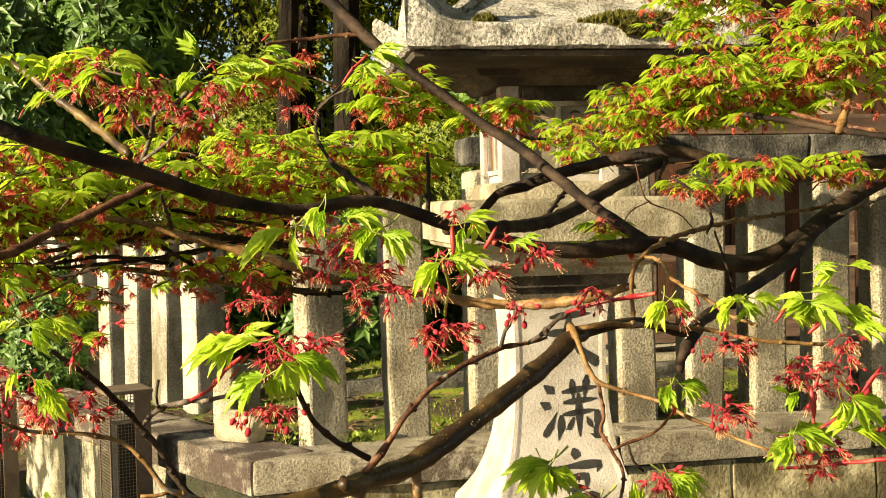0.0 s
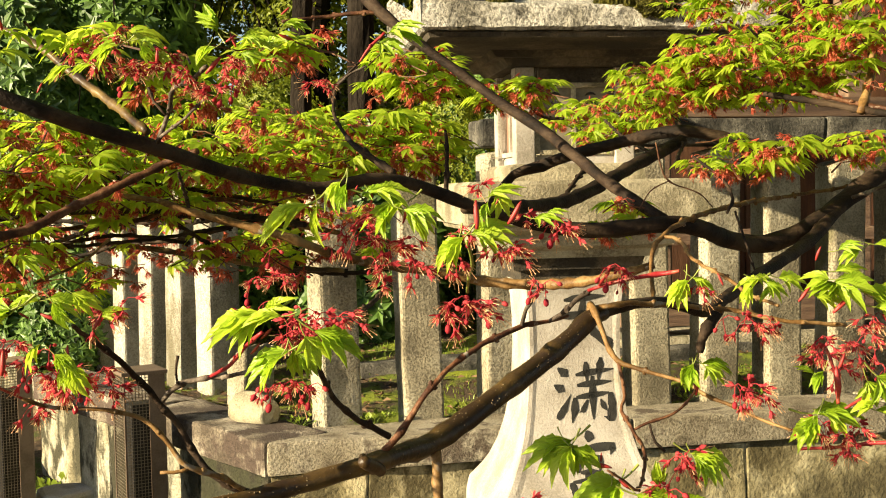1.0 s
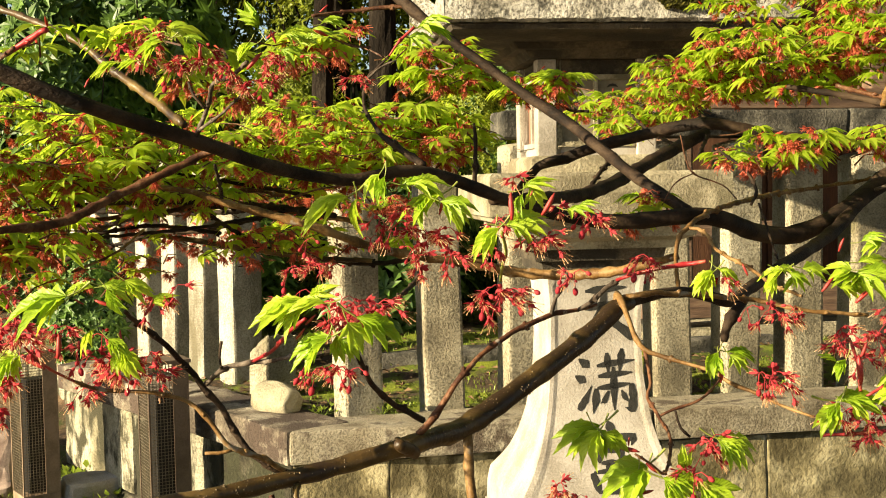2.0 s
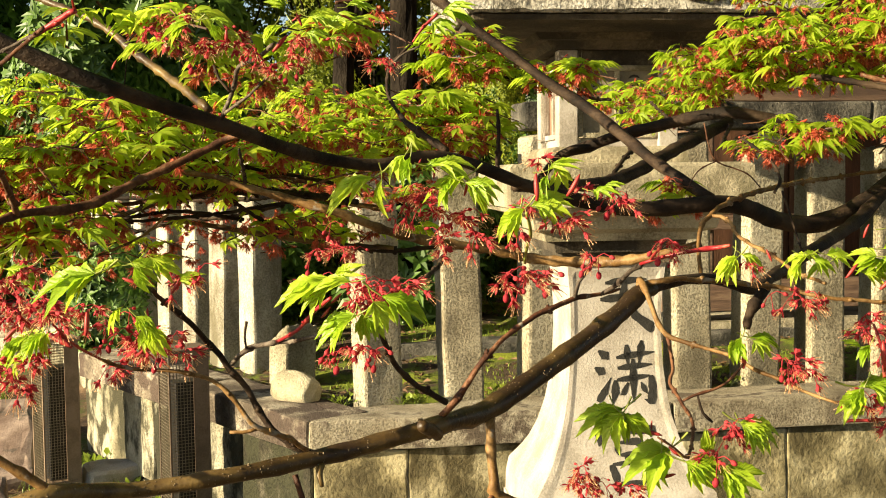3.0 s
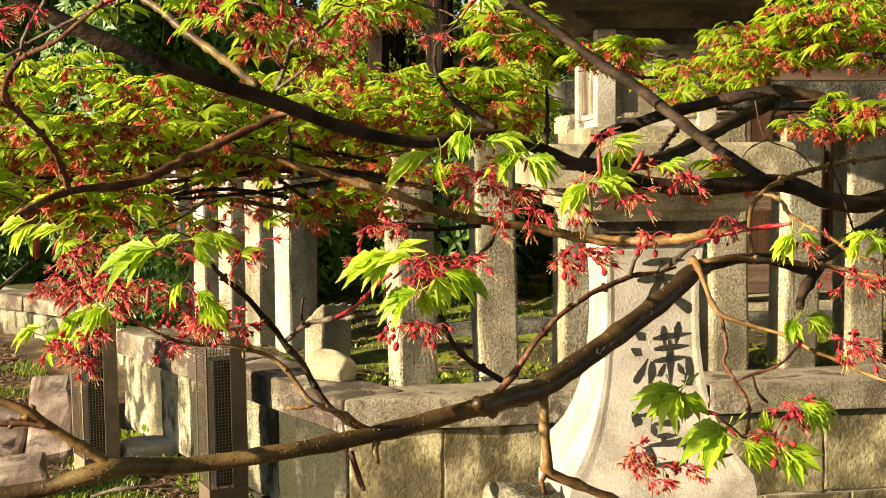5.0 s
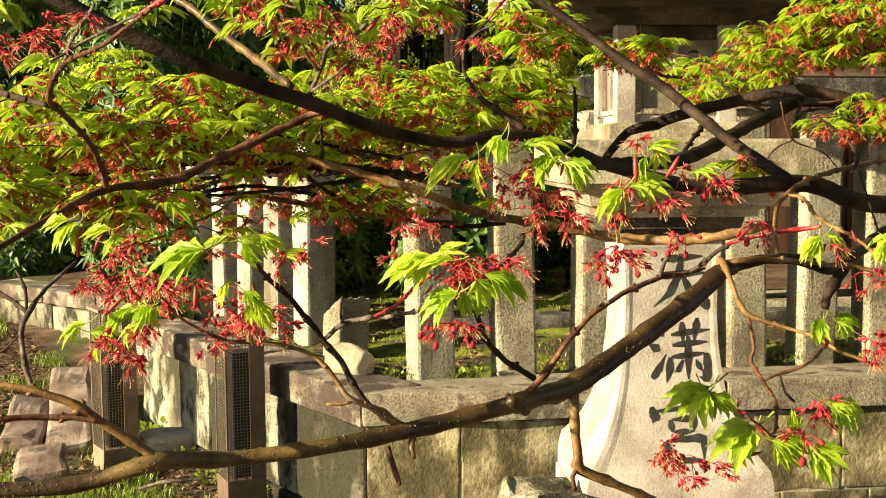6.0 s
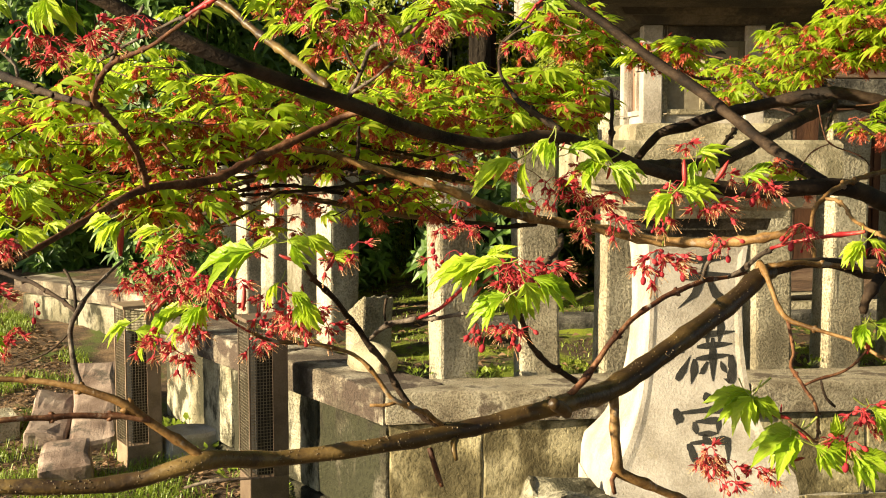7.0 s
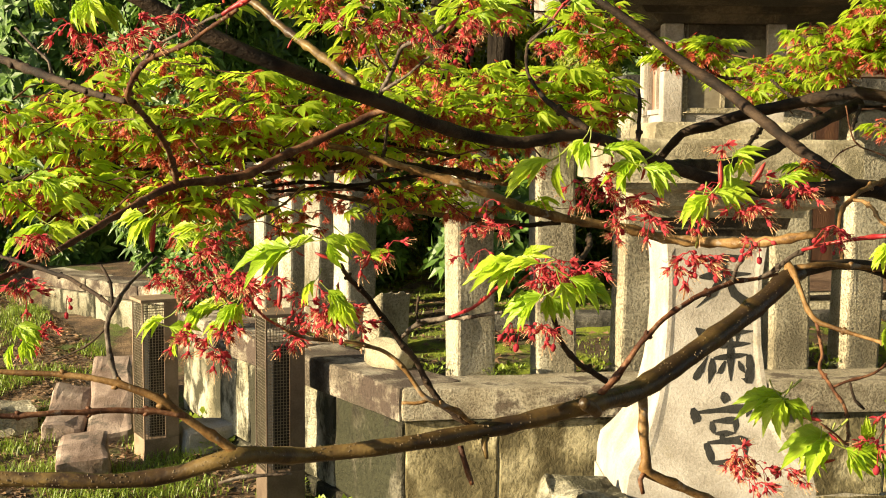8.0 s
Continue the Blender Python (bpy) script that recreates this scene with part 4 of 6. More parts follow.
def tree(m, seed, height, spread, leaves, r0, label, low=0.40, leaf=0.12):
    r = random.Random(seed)
    t = thing("tree", m, label, "tree", "trees behind the garden")
    bm = bmesh.new()
    lean = r.uniform(-0.2, 0.2)
    tube(bm, *spline([(0, 0, -0.3, r0 * 1.3), (lean * 0.3, 0.05, height * 0.25, r0), (lean, 0, height * 0.55, r0 * 0.8), (lean * 1.3, 0.1, height * 0.9, r0 * 0.35)], 0.3), 12, 0.12)
    part("trunk", bm, TRUNK, t)
    ends = []
    for k in range(11):
        a = r.uniform(0, 6.283)
        z = height * r.uniform(low, 0.85)
        d = spread * r.uniform(0.5, 1.0)
        bm = bmesh.new()
        rows = [(lean * 0.8, 0.02, z, r0 * 0.4), (lean + math.cos(a) * d * 0.4, math.sin(a) * d * 0.4, z + 0.25 * d, r0 * 0.25), (lean + math.cos(a) * d, math.sin(a) * d, z + 0.3 * d, r0 * 0.1)]
        tube(bm, *spline(rows, 0.3), 7, 0.1)
        part("limb", bm, TRUNK, t)
        ends += [Vector(rows[1][:3]), Vector(rows[2][:3])]
    bm = bmesh.new()
    for k in range(leaves // 30):
        c = r.choice(ends) + Vector((r.gauss(0, 0.45), r.gauss(0, 0.45), r.gauss(-0.1, 0.35))) * spread * 0.5
        for j in range(30):
            p = c + Vector((r.gauss(0, 0.22), r.gauss(0, 0.22), r.gauss(0, 0.09)))
            d = Vector((r.uniform(-1, 1), r.uniform(-1, 1), r.uniform(-0.7, 0.2))).normalized()
            leaf_blade(bm, p, d, Vector((r.uniform(-0.4, 0.4), r.uniform(-0.4, 0.4), 1)), leaf * r.uniform(0.65, 1.3), leaf * r.uniform(0.17, 0.33), 0.2)
    tagged(part("crown", bm, FAR_LEAF, t), kind="stuff")
    return t


tr_a = tree(pose(-0.84, 7.25, 0.5, 0, 0, 0), 5, 6.5, 1.9, 10000, 0.088, "slim dark-barked tree with fresh green leaves", 0.62)
tr_b = tree(pose(-1.75, 11.2, 0.4, 0, 0, 40), 6, 6.5, 2.6, 21000, 0.14, "dark-trunked woodland tree with fresh green leaves", 0.36, 0.085)
copy_thing(tr_a, pose(-1.30, 8.1, 0.5, 0, 0, 100) @ Matrix.Scale(0.9, 4))
for x, y, a, s, ob in ((-4.2, 12.0, 80, 1.0, tr_b), (0.6, 12.5, 170, 1.0, tr_b), (-6.8, 12.5, 200, 1.1, tr_b), (3.2, 13.2, 260, 1.1, tr_b), (-2.9, 14.2, 20, 1.2, tr_b), (-9.0, 10.5, 110, 1.0, tr_b), (5.8, 12.0, 310, 1.1, tr_b), (-7.6, 16.0, 150, 1.5, tr_b), (-0.8, 17.0, 190, 1.5, tr_b), (6.5, 17.0, 30, 1.5, tr_b)):
    copy_thing(ob, pose(x, y, 0.2, 0, 0, a) @ Matrix.Scale(s, 4))


# ---- tall trees added round about, unseen, so their crowns block sky light ----
for x, y, a, s in ((3.4, -4.5, 60, 1.5), (-0.5, -8.0, 120, 1.7), (6.5, -1.0, 10, 1.5), (7.5, 5.0, 200, 1.4), (2.5, -9.5, 280, 1.8), (9.0, 9.0, 30, 1.6), (4.6, 2.6, 150, 1.35), (5.4, 8.6, 95, 2.0), (-4.6, 13.4, 250, 2.0)):
    copy_thing(tr_b, pose(x, y, 0, 0, 0, a) @ Matrix.Scale(s, 4))


# ---- maple tree ----
maple = thing("maple_tree", pose(1.15, 1.5, 0), "maple in early spring with lime leaves and red flowers", "tree")
M0 = maple.matrix_basis.inverted()


def branch(rows, mat, label="", sides=9, rough=0.12, knots=True):
    """A limb or twig through rows of (x, y, z, radius), with slight swellings at its nodes."""
    length = sum((Vector(b[:3]) - Vector(a[:3])).length for a, b in zip(rows, rows[1:]))
    thick = max(r[3] for r in rows)
    pts, rs = spline([(*(M0 @ Vector(r[:3])), r[3]) for r in rows], max(0.004, min(0.012, thick * 1.5)))
    nodes = []
    if knots:
        gap = max(0.022, thick * 5)
        run, nxt, rnd = 0.0, gap * 0.6, random.Random(int(length * 1e5))
        for k in range(1, len(pts) - 1):
            run += (pts[k] - pts[k - 1]).length
            if run > nxt:
                rs[k] *= 1.32 if thick < 0.006 else 1.15
                if thick < 0.0032 and rnd.random() < 0.7:
                    nodes.append((k, rnd.uniform(0, 3.14)))
                nxt += gap * rnd.uniform(0.7, 1.4)
    if thick < 0.0040:
        for k in range(1, len(pts) - 1):
            pts[k] = pts[k] + noise.noise_vector(pts[k] * 95) * rs[k] * (0.6 if thick < 0.0022 else 0.22)
    bm = bmesh.new()
    tube(bm, pts, rs, sides, rough)
    for k, turn in nodes:
        # a pair of small spurs facing each other at the node
        d = (pts[k + 1] - pts[k - 1]).normalized()
        o = (d.orthogonal().normalized() * math.cos(turn) + d.cross(d.orthogonal()).normalized() * math.sin(turn))
        r = rs[k]
        for side in (1, -1):
            e = o * side
            tube(bm, [pts[k] + e * r * 0.3, pts[k] + e * r * 1.05 + d * r * 0.4, pts[k] + e * r * 1.3 + d * r * 1.0], [r * 0.85, r * 0.6, r * 0.2], 6)
    return part("branch" if thick > 0.0028 else "twig", bm, mat, maple, label, smooth=True)


def lenticels(rows, n, seed):
    """Small pale warts scattered over a bough given as rows of (x, y, z, radius)."""
    r = random.Random(seed)
    pts, rs = spline([(*(M0 @ Vector(q[:3])), q[3]) for q in rows], 0.004)
    bm = bmesh.new()
    for _ in range(n):
        k = r.randrange(1, len(pts) - 1)
        d = (pts[k + 1] - pts[k - 1]).normalized()
        side = d.orthogonal().normalized()
        a = r.uniform(0, 6.283)
        o = side * math.cos(a) + d.cross(side) * math.sin(a)
        w = r.uniform(0.00016, 0.00040)
        turn = Matrix((o.cross(d), d, o)).transposed().to_4x4()
        bmesh.ops.create_icosphere(bm, subdivisions=1, radius=1, matrix=Matrix.Translation(pts[k].lerp(pts[k + 1], r.random()) + o * rs[k] * 1.02) @ turn @ Matrix.Diagonal((w * r.uniform(0.9, 1.8), w, w * 0.9, 1)))
    return tagged(part("lenticel", bm, LENTICEL, maple, "pale warty lenticels on the bough", smooth=True), kind="stuff")


def leaf_mesh(name, spread, droop, seed, mats, stalk=0.4, cuts=12, fine=True, wide=0.385):
    """A young palmate leaf, one unit long, still pleated like a half-open fan: lobes joined to half their length, saw-edged. spread: how far it has opened."""
    r = random.Random(seed)
    bm = bmesh.new()
    uv = bm.loops.layers.uv.new("lobe")
    place = {}
    top = 0.54 if fine else 0.50
    tan_half = math.tan(radians(19.5) * spread) * 1.06
    for ang, ln in ((0, 1.0), (37, 0.92), (-37, 0.92), (72, 0.66), (-72, 0.66)):
        ln *= r.uniform(0.92, 1.06)
        a = radians(ang + r.uniform(-4, 4)) * spread
        curl = r.uniform(-0.18, 0.18)
        sag = droop * r.uniform(0.7, 1.4)
        twist = r.uniform(-0.3, 0.3)
        rows = []
        for k in range(cuts + 1):
            f = k / cuts
            t = ln * f
            full = wide * t if f < top else wide * ln * top * ((1 - f) / (1 - top)) ** 0.9
            if 0 < k < cuts and fine:
                full *= 1 + 0.10 * (-1) ** k * (f > 0.3)
            w = min(full, t * tan_half if f < 0.5 else full * (0.55 + 0.45 * spread))
            lift = math.sqrt(max(0.0, full * full - w * w)) * 0.8 + 0.15 * full
            aa = a + curl * f * f
            d, s = (math.sin(aa), math.cos(aa)), (math.cos(aa), -math.sin(aa))
            z = 0.05 * math.sin(f * 3) - sag * t * t - 0.0022 * abs(ang) * t * droop * 2
            c = Vector((d[0] * t, d[1] * t, z))
            row = []
            for u in ((-1, -0.5, 0, 0.5, 1) if fine else (-1, 0, 1)):
                ripple = 0.012 * (-1) ** k * (abs(u) == 0.5)
                row.append(bm.verts.new(c + Vector((s[0] * w * u, s[1] * w * u, lift * abs(u) ** 1.4 + twist * w * u * f + ripple))))
                place[row[-1]] = (0.5 + 0.5 * u, f)
            rows.append(row)
        for p, q in zip(rows, rows[1:]):
            for j in range(len(p) - 1):
                for loop in bm.faces.new((p[j], p[j + 1], q[j + 1], q[j])).loops:
                    loop[uv].uv = place[loop.vert]
    n = len(bm.faces)
    if stalk:
        tube(bm, [Vector((0, 0, 0)), Vector((0, -stalk * 0.5, 0.03)), Vector((0, -stalk, 0.12))], [0.016, 0.018, 0.024], 4, 0, False)
        bm.faces.ensure_lookup_table()
        for f in bm.faces[n:]:
            f.material_index = 1
    return mesh_of(bm, name, mats, smooth=True)


LEAVES = [leaf_mesh("leaf", s, d, k, (MAPLE_LEAF, STALK)) for k, (s, d) in enumerate(((0.66, 0.2), (0.5, 0.3), (0.42, 0.34), (0.36, 0.22), (0.58, 0.36), (0.32, 0.16), (0.46, 0.12)))]


def frame_of(d, n):
    """A turn that points y along d and z about along n."""
    y = Vector(d).normalized()
    z = (Vector(n) - y * y.dot(Vector(n))).normalized()
    return Matrix((y.cross(z), y, z)).transposed().to_4x4()


lrand = random.Random(21)


def put(name, me, p, d, n, size, label=""):
    ob = new(name, me)
    ob.parent = maple
    ob.matrix_basis = M0 @ Matrix.Translation(p) @ frame_of(d, n) @ Matrix.Scale(size, 4)
    if label:
        ob["label"] = label
    return ob


def spray(x, y, z, *leaves):
    """Leaves from one node. Each: (aim in degrees round the view, 0 right and 90 up; length in mm; how far its stalk stands off in mm, across and up)."""
    for aim, mm, ox, oz in leaves:
        a = radians(aim)
        d = Vector((math.cos(a), lrand.uniform(-0.45, 0.1), math.sin(a)))
        n = Vector((-0.35 + lrand.uniform(-0.35, 0.35), -0.55 + lrand.uniform(-0.3, 0.3), 0.9))
        put("leaf", LEAVES[lrand.randrange(len(LEAVES))], Vector((x + ox / 1000, y + lrand.uniform(-0.006, 0.006), z + oz / 1000)), d, n, mm / 1000)


def bud_mesh(name, seed, n, opened, mats, fine=True):
    """A hanging bunch of maple flowers: fine stalks, red buds, pale stamens. Unit: metres."""
    r = random.Random(seed)
    bm = bmesh.new()
    marks = []
    for k in range(n):
        a = r.uniform(0, 6.283)
        out = r.uniform(0.15, 1.0)
        ln = r.uniform(0.003, 0.009)
        p0 = Vector((0, 0, 0))
        p2 = Vector((math.cos(a) * out * 0.008, math.sin(a) * out * 0.008, -ln * r.uniform(-0.3, 1)))
        p1 = p2 * 0.5 + Vector((0, 0, 0.002 * out))
        f0 = len(bm.faces)
        tube(bm, [p0, p1, p2], [0.0003, 0.00022, 0.0003], 3, 0, False)
        d = (p2 - p1).normalized()
        f1 = len(bm.faces)
        s = r.uniform(0.0008, 0.0012) if opened > 0.3 else r.uniform(0.0010, 0.0016)
        turn = d.to_track_quat("Z", "Y").to_matrix().to_4x4()
        bmesh.ops.create_icosphere(bm, subdivisions=2, radius=1, matrix=Matrix.Translation(p2 + d * s) @ turn @ Matrix.Diagonal((s, s * 0.85, s * r.uniform(1.1, 1.5), 1)))
        f2 = len(bm.faces)
        if r.random() < opened:
            side = d.orthogonal().normalized()
            other = d.cross(side)
            for j in range(10):
                b = j * 0.628 + r.uniform(-0.3, 0.3)
                o = side * math.cos(b) + other * math.sin(b)
                q = p2 + d * s * 1.4
                tip = q + d * r.uniform(0.003, 0.0064) + o * r.uniform(0.0012, 0.0046)
                w = o.cross(d) * 0.00012
                if not fine:
                    bm.faces.new([bm.verts.new(c) for c in (q - w, q + w, tip + w * 1.8, tip - w * 1.8)])
                    continue
                # a bowed thread with a small anther at its end
                waist = q.lerp(tip, 0.55) + o * r.uniform(0.0002, 0.0011)
                e = (tip - waist).normalized()
                bm.faces.new([bm.verts.new(c) for c in (q - w, q + w, waist + w, waist - w)])
                bm.faces.new([bm.verts.new(c) for c in (waist - w, waist + w, tip + w, tip - w)])
                bm.faces.new([bm.verts.new(c) for c in (tip - e * 0.0003, tip + w * 2.6, tip + e * 0.0007, tip - w * 2.6)])
            for j in range(5):
                b = j * 1.257 + r.uniform(-0.3, 0.3)
                o = side * math.cos(b) + other * math.sin(b)
                q = p2 + d * s
                w = o.cross(d).normalized() * r.uniform(0.0007, 0.0012)
                u = r.uniform(0.75, 1.2)
                root, waist, tip = q + o * 0.0006, q + (o * 0.0020 + d * 0.0014) * u, q + (o * 0.0030 + d * 0.0032) * u
                bm.faces.new([bm.verts.new(c) for c in (root - w * 0.5, waist - w, tip, waist + w, root + w * 0.5)])
        marks.append((f0, f1, f2, len(bm.faces)))
    bm.faces.ensure_lookup_table()
    for f0, f1, f2, f3 in marks:
        for k in range(f2, min(f2 + (30 if fine else 10), f3)):
            bm.faces[k].material_index = 1
    return mesh_of(bm, name, mats, True)


FLOWERS = [bud_mesh("flower", k, n, o, (FLOWER_RED, STAMEN)) for k, (n, o) in enumerate(((3, 0.0), (4, 0.55), (6, 0.75), (6, 0.9), (4, 0.85), (7, 0.6)))]


frand = random.Random(19)


def flowers(x, y, z, *bunches):
    """Hanging bunches near one place. Each: (across, up in mm; which kind; size)."""
    for ox, oz, kind, s in bunches:
        s *= 0.88
        p = Vector((x + ox / 1000, y + lrand.uniform(-0.008, 0.008), z + oz / 1000))
        d, n = (math.cos(lrand.uniform(0, 6.28)), 1, 0.1), (lrand.uniform(-0.3, 0.3), lrand.uniform(-0.4, 0.1), 1)
        put("flower", FLOWERS[kind], p, d, n, s, "crimson maple flowers with pale stamens")
        if frand.random() < 0.6:
            # a smaller bunch crowding beside it
            p = p + Vector((frand.gauss(0, 0.004), frand.uniform(-0.004, 0.006), frand.gauss(0.001, 0.003)))
            put("flower", FLOWERS[frand.choice((1, 2, 3, 4))], p, (frand.uniform(-1, 1), 1, 0.1), (frand.uniform(-0.6, 0.6), frand.uniform(-0.5, 0.3), 1), s * frand.uniform(0.7, 0.95), "crimson maple flowers with pale stamens")


def bract_mesh(seed):
    r = random.Random(seed)
    bm = bmesh.new()
    pts = [Vector((0.025 * math.sin(k * 0.7 + seed), k / 6, 0.04 * math.sin(k * 0.5))) for k in range(7)]
    tube(bm, pts, [0.05, 0.075, 0.10, 0.105, 0.095, 0.07, 0.02], 7)
    return mesh_of(bm, "bract", SHOOT, True)


BRACTS = [bract_mesh(k) for k in range(3)]


def bracts(x, y, z, *each):
    """Red bud scales. Each: (across, up in mm; aim in degrees; length in mm)."""
    for ox, oz, aim, mm in each:
        a = radians(aim)
        put("bract", BRACTS[lrand.randrange(3)], Vector((x + ox / 1000, y, z + oz / 1000)), (math.cos(a), lrand.uniform(-0.2, 0.2), math.sin(a)), (0, -1, 0.1), mm / 1000, "long red bud scale")


MASS = {"leaf": ([], [], []), "flower": ([], [], []), "scale": ([], [], [])}
MASS_LEAVES = [leaf_mesh("mass_leaf", s, d, 40 + k, (MAPLE_MASS, MAPLE_MASS), 0.0, 6, False, 0.37) for k, (s, d) in enumerate(((1.0, 0.15), (0.85, 0.3), (0.7, 0.4), (0.55, 0.25), (0.95, 0.35)))]
MASS_FLOWERS = [bud_mesh("mass_flower", 60 + k, n, o, (FLOWER_MASS, FLOWER_MASS), False) for k, (n, o) in enumerate(((6, 0.8), (8, 0.7), (5, 1.0)))]


def mass_data(me):
    return np.array([v.co[:] for v in me.vertices]), [tuple(p.vertices) for p in me.polygons]


MASS_LEAF_DATA = [mass_data(m) for m in MASS_LEAVES]
MASS_FLOWER_DATA = [mass_data(m) for m in MASS_FLOWERS]
MASS_SCALE_DATA = [mass_data(m) for m in BRACTS]


def add_mass(kind, data, m):
    co, faces = data
    vs, fs, count = MASS[kind]
    base = count[0] if count else 0
    a = np.array(m)
    vs.append(co @ a[:3, :3].T + a[:3, 3])
    fs.extend(tuple(base + i for i in f) for f in faces)
    count[:] = [base + len(co)]


TWIGS = bmesh.new()
crand = random.Random(77)


def canopy(x, y, z, rx, ry, rz, n, flower=0.9, size=23, leafage=1.0):
    """Layered sprays of young leaves within an ellipsoid; twigs run out flat with leaf pairs at their tips."""
    for k in range(int(n * 1.55)):
        while True:
            q = Vector([crand.uniform(-1, 1) for _ in range(3)])
            if q.length < 1:
                break
        layer = round(q.z * 3 + crand.gauss(0, 0.18)) / 3
        tip = Vector((x + q.x * rx, y + q.y * ry, z + layer * rz))
        a = crand.uniform(0, 6.283)
        out = Vector((math.cos(a), math.sin(a), crand.uniform(-0.15, 0.3)))
        start = tip - out * crand.uniform(0.015, 0.04) - Vector((0, 0, crand.uniform(0.0, 0.012)))
        mid = (start + tip) / 2 + Vector((crand.uniform(-0.003, 0.003), 0, crand.uniform(-0.004, 0.005)))
        tube(TWIGS, [M0 @ start, M0 @ mid, M0 @ tip], [0.0009, 0.0007, 0.0006], 4, 0, False)
        for j in range(2 if crand.random() < 0.6 else 3):
            if crand.random() > leafage:
                continue
            b = a + (-0.9, 0.9, 0.0)[j] + crand.uniform(-0.5, 0.5)
            d = Vector((math.cos(b), math.sin(b), crand.uniform(-0.30, 0.16)))
            nrm = Vector((crand.uniform(-0.55, 0.25), crand.uniform(-0.60, 0.15), 1))
            s = size / 1000 * crand.uniform(0.75, 1.35)
            p = tip + d * 0.006
            add_mass("leaf", crand.choice(MASS_LEAF_DATA), M0 @ Matrix.Translation(p) @ frame_of(d, nrm) @ Matrix.Scale(s, 4))
        for j in range(int(flower + crand.random() * 0.55)):
            add_mass("flower", crand.choice(MASS_FLOWER_DATA), M0 @ Matrix.Translation(tip + Vector((crand.gauss(0, 0.006), crand.gauss(0, 0.006), crand.gauss(-0.003, 0.004)))) @ frame_of(out, (crand.uniform(-0.5, 0.5), crand.uniform(-0.5, 0.5), 1)) @ Matrix.Scale(crand.uniform(0.9, 1.4), 4))
        if crand.random() < 0.45:
            d = out + Vector((crand.uniform(-0.5, 0.5), 0, crand.uniform(-0.2, 0.8)))
            add_mass("scale", crand.choice(MASS_SCALE_DATA), M0 @ Matrix.Translation(tip) @ frame_of(d, (0, -1, 0.1)) @ Matrix.Scale(crand.uniform(0.006, 0.013), 4))


def finish_mass(kind, name, mat, label):
    vs, fs, count = MASS[kind]
    me = bpy.data.meshes.new(name)
    me.from_pydata(np.concatenate(vs).tolist(), [], fs)
    me.materials.append(mat)
    ob = new(name, me)
    ob.parent = maple
    tagged(ob, label, kind="stuff")


# boughs, from the trunk outwards
branch([(1.15, 1.50, -0.2, 0.085), (1.13, 1.50, 0.4, 0.070), (1.10, 1.47, 0.9, 0.060), (1.05, 1.42, 1.35, 0.052), (1.02, 1.40, 1.9, 0.04), (1.10, 1.45, 2.6, 0.028)], TRUNK, "dark grey-brown maple trunk", sides=14)
branch([(0.98, 1.38, 1.62, 0.034), (0.74, 1.28, 1.65, 0.026), (0.52, 1.22, 1.642, 0.0130), (0.44, 1.20, 1.615, 0.0100), (0.393, 1.18, 1.596, 0.0094), (0.362, 1.16, 1.578, 0.0092), (0.336, 1.145, 1.561, 0.0090), (0.310, 1.13, 1.546, 0.0088), (0.281, 1.115, 1.533, 0.0087), (0.251, 1.10, 1.527, 0.0085), (0.216, 1.080, 1.533, 0.0083), (0.1852, 1.0280, 1.5444, 0.0078), (0.1518, 1.0021, 1.5504, 0.0076), (0.0834, 0.9797, 1.5471, 0.0066), (0.0398, 0.9611, 1.5536, 0.0060), (0.0113, 0.9441, 1.5617, 0.0055), (-0.0162, 0.9221, 1.5704, 0.00477), (-0.0430, 0.9104, 1.5816, 0.00502), (-0.0684, 0.8886, 1.5905, 0.00491), (-0.0933, 0.8714, 1.5922, 0.00483), (-0.1215, 0.8534, 1.5863, 0.00474), (-0.1520, 0.8308, 1.5897, 0.00464), (-0.1784, 0.7787, 1.5982, 0.00462), (-0.2070, 0.7268, 1.6119, 0.00505), (-0.2414, 0.7045, 1.6245, 0.00492), (-0.2695, 0.6826, 1.6357, 0.00478), (-0.2999, 0.6707, 1.6488, 0.00494), (-0.3292, 0.6591, 1.6640, 0.00509), (-0.3576, 0.6476, 1.6807, 0.00502), (-0.3986, 0.6253, 1.7023, 0.00466)], BARK_DARK, "long dark arching bough")
branch([(0.352, 1.155, 1.571, 0.00418), (0.318, 1.125, 1.545, 0.00669), (0.298, 1.10, 1.5315, 0.00623), (0.270, 1.06, 1.520, 0.00578), (0.238, 1.005, 1.512, 0.00540), (0.206, 0.955, 1.502, 0.00502), (0.181, 0.915, 1.4945, 0.00479), (0.1630, 0.878, 1.4885, 0.00456), (0.1480, 0.853, 1.4925, 0.00426), (0.1252, 0.8243, 1.5007, 0.00380), (0.0957, 0.7933, 1.5032, 0.00366), (0.0644, 0.7654, 1.4975, 0.00339)], BARK_DARK, "dark bough from the trunk")
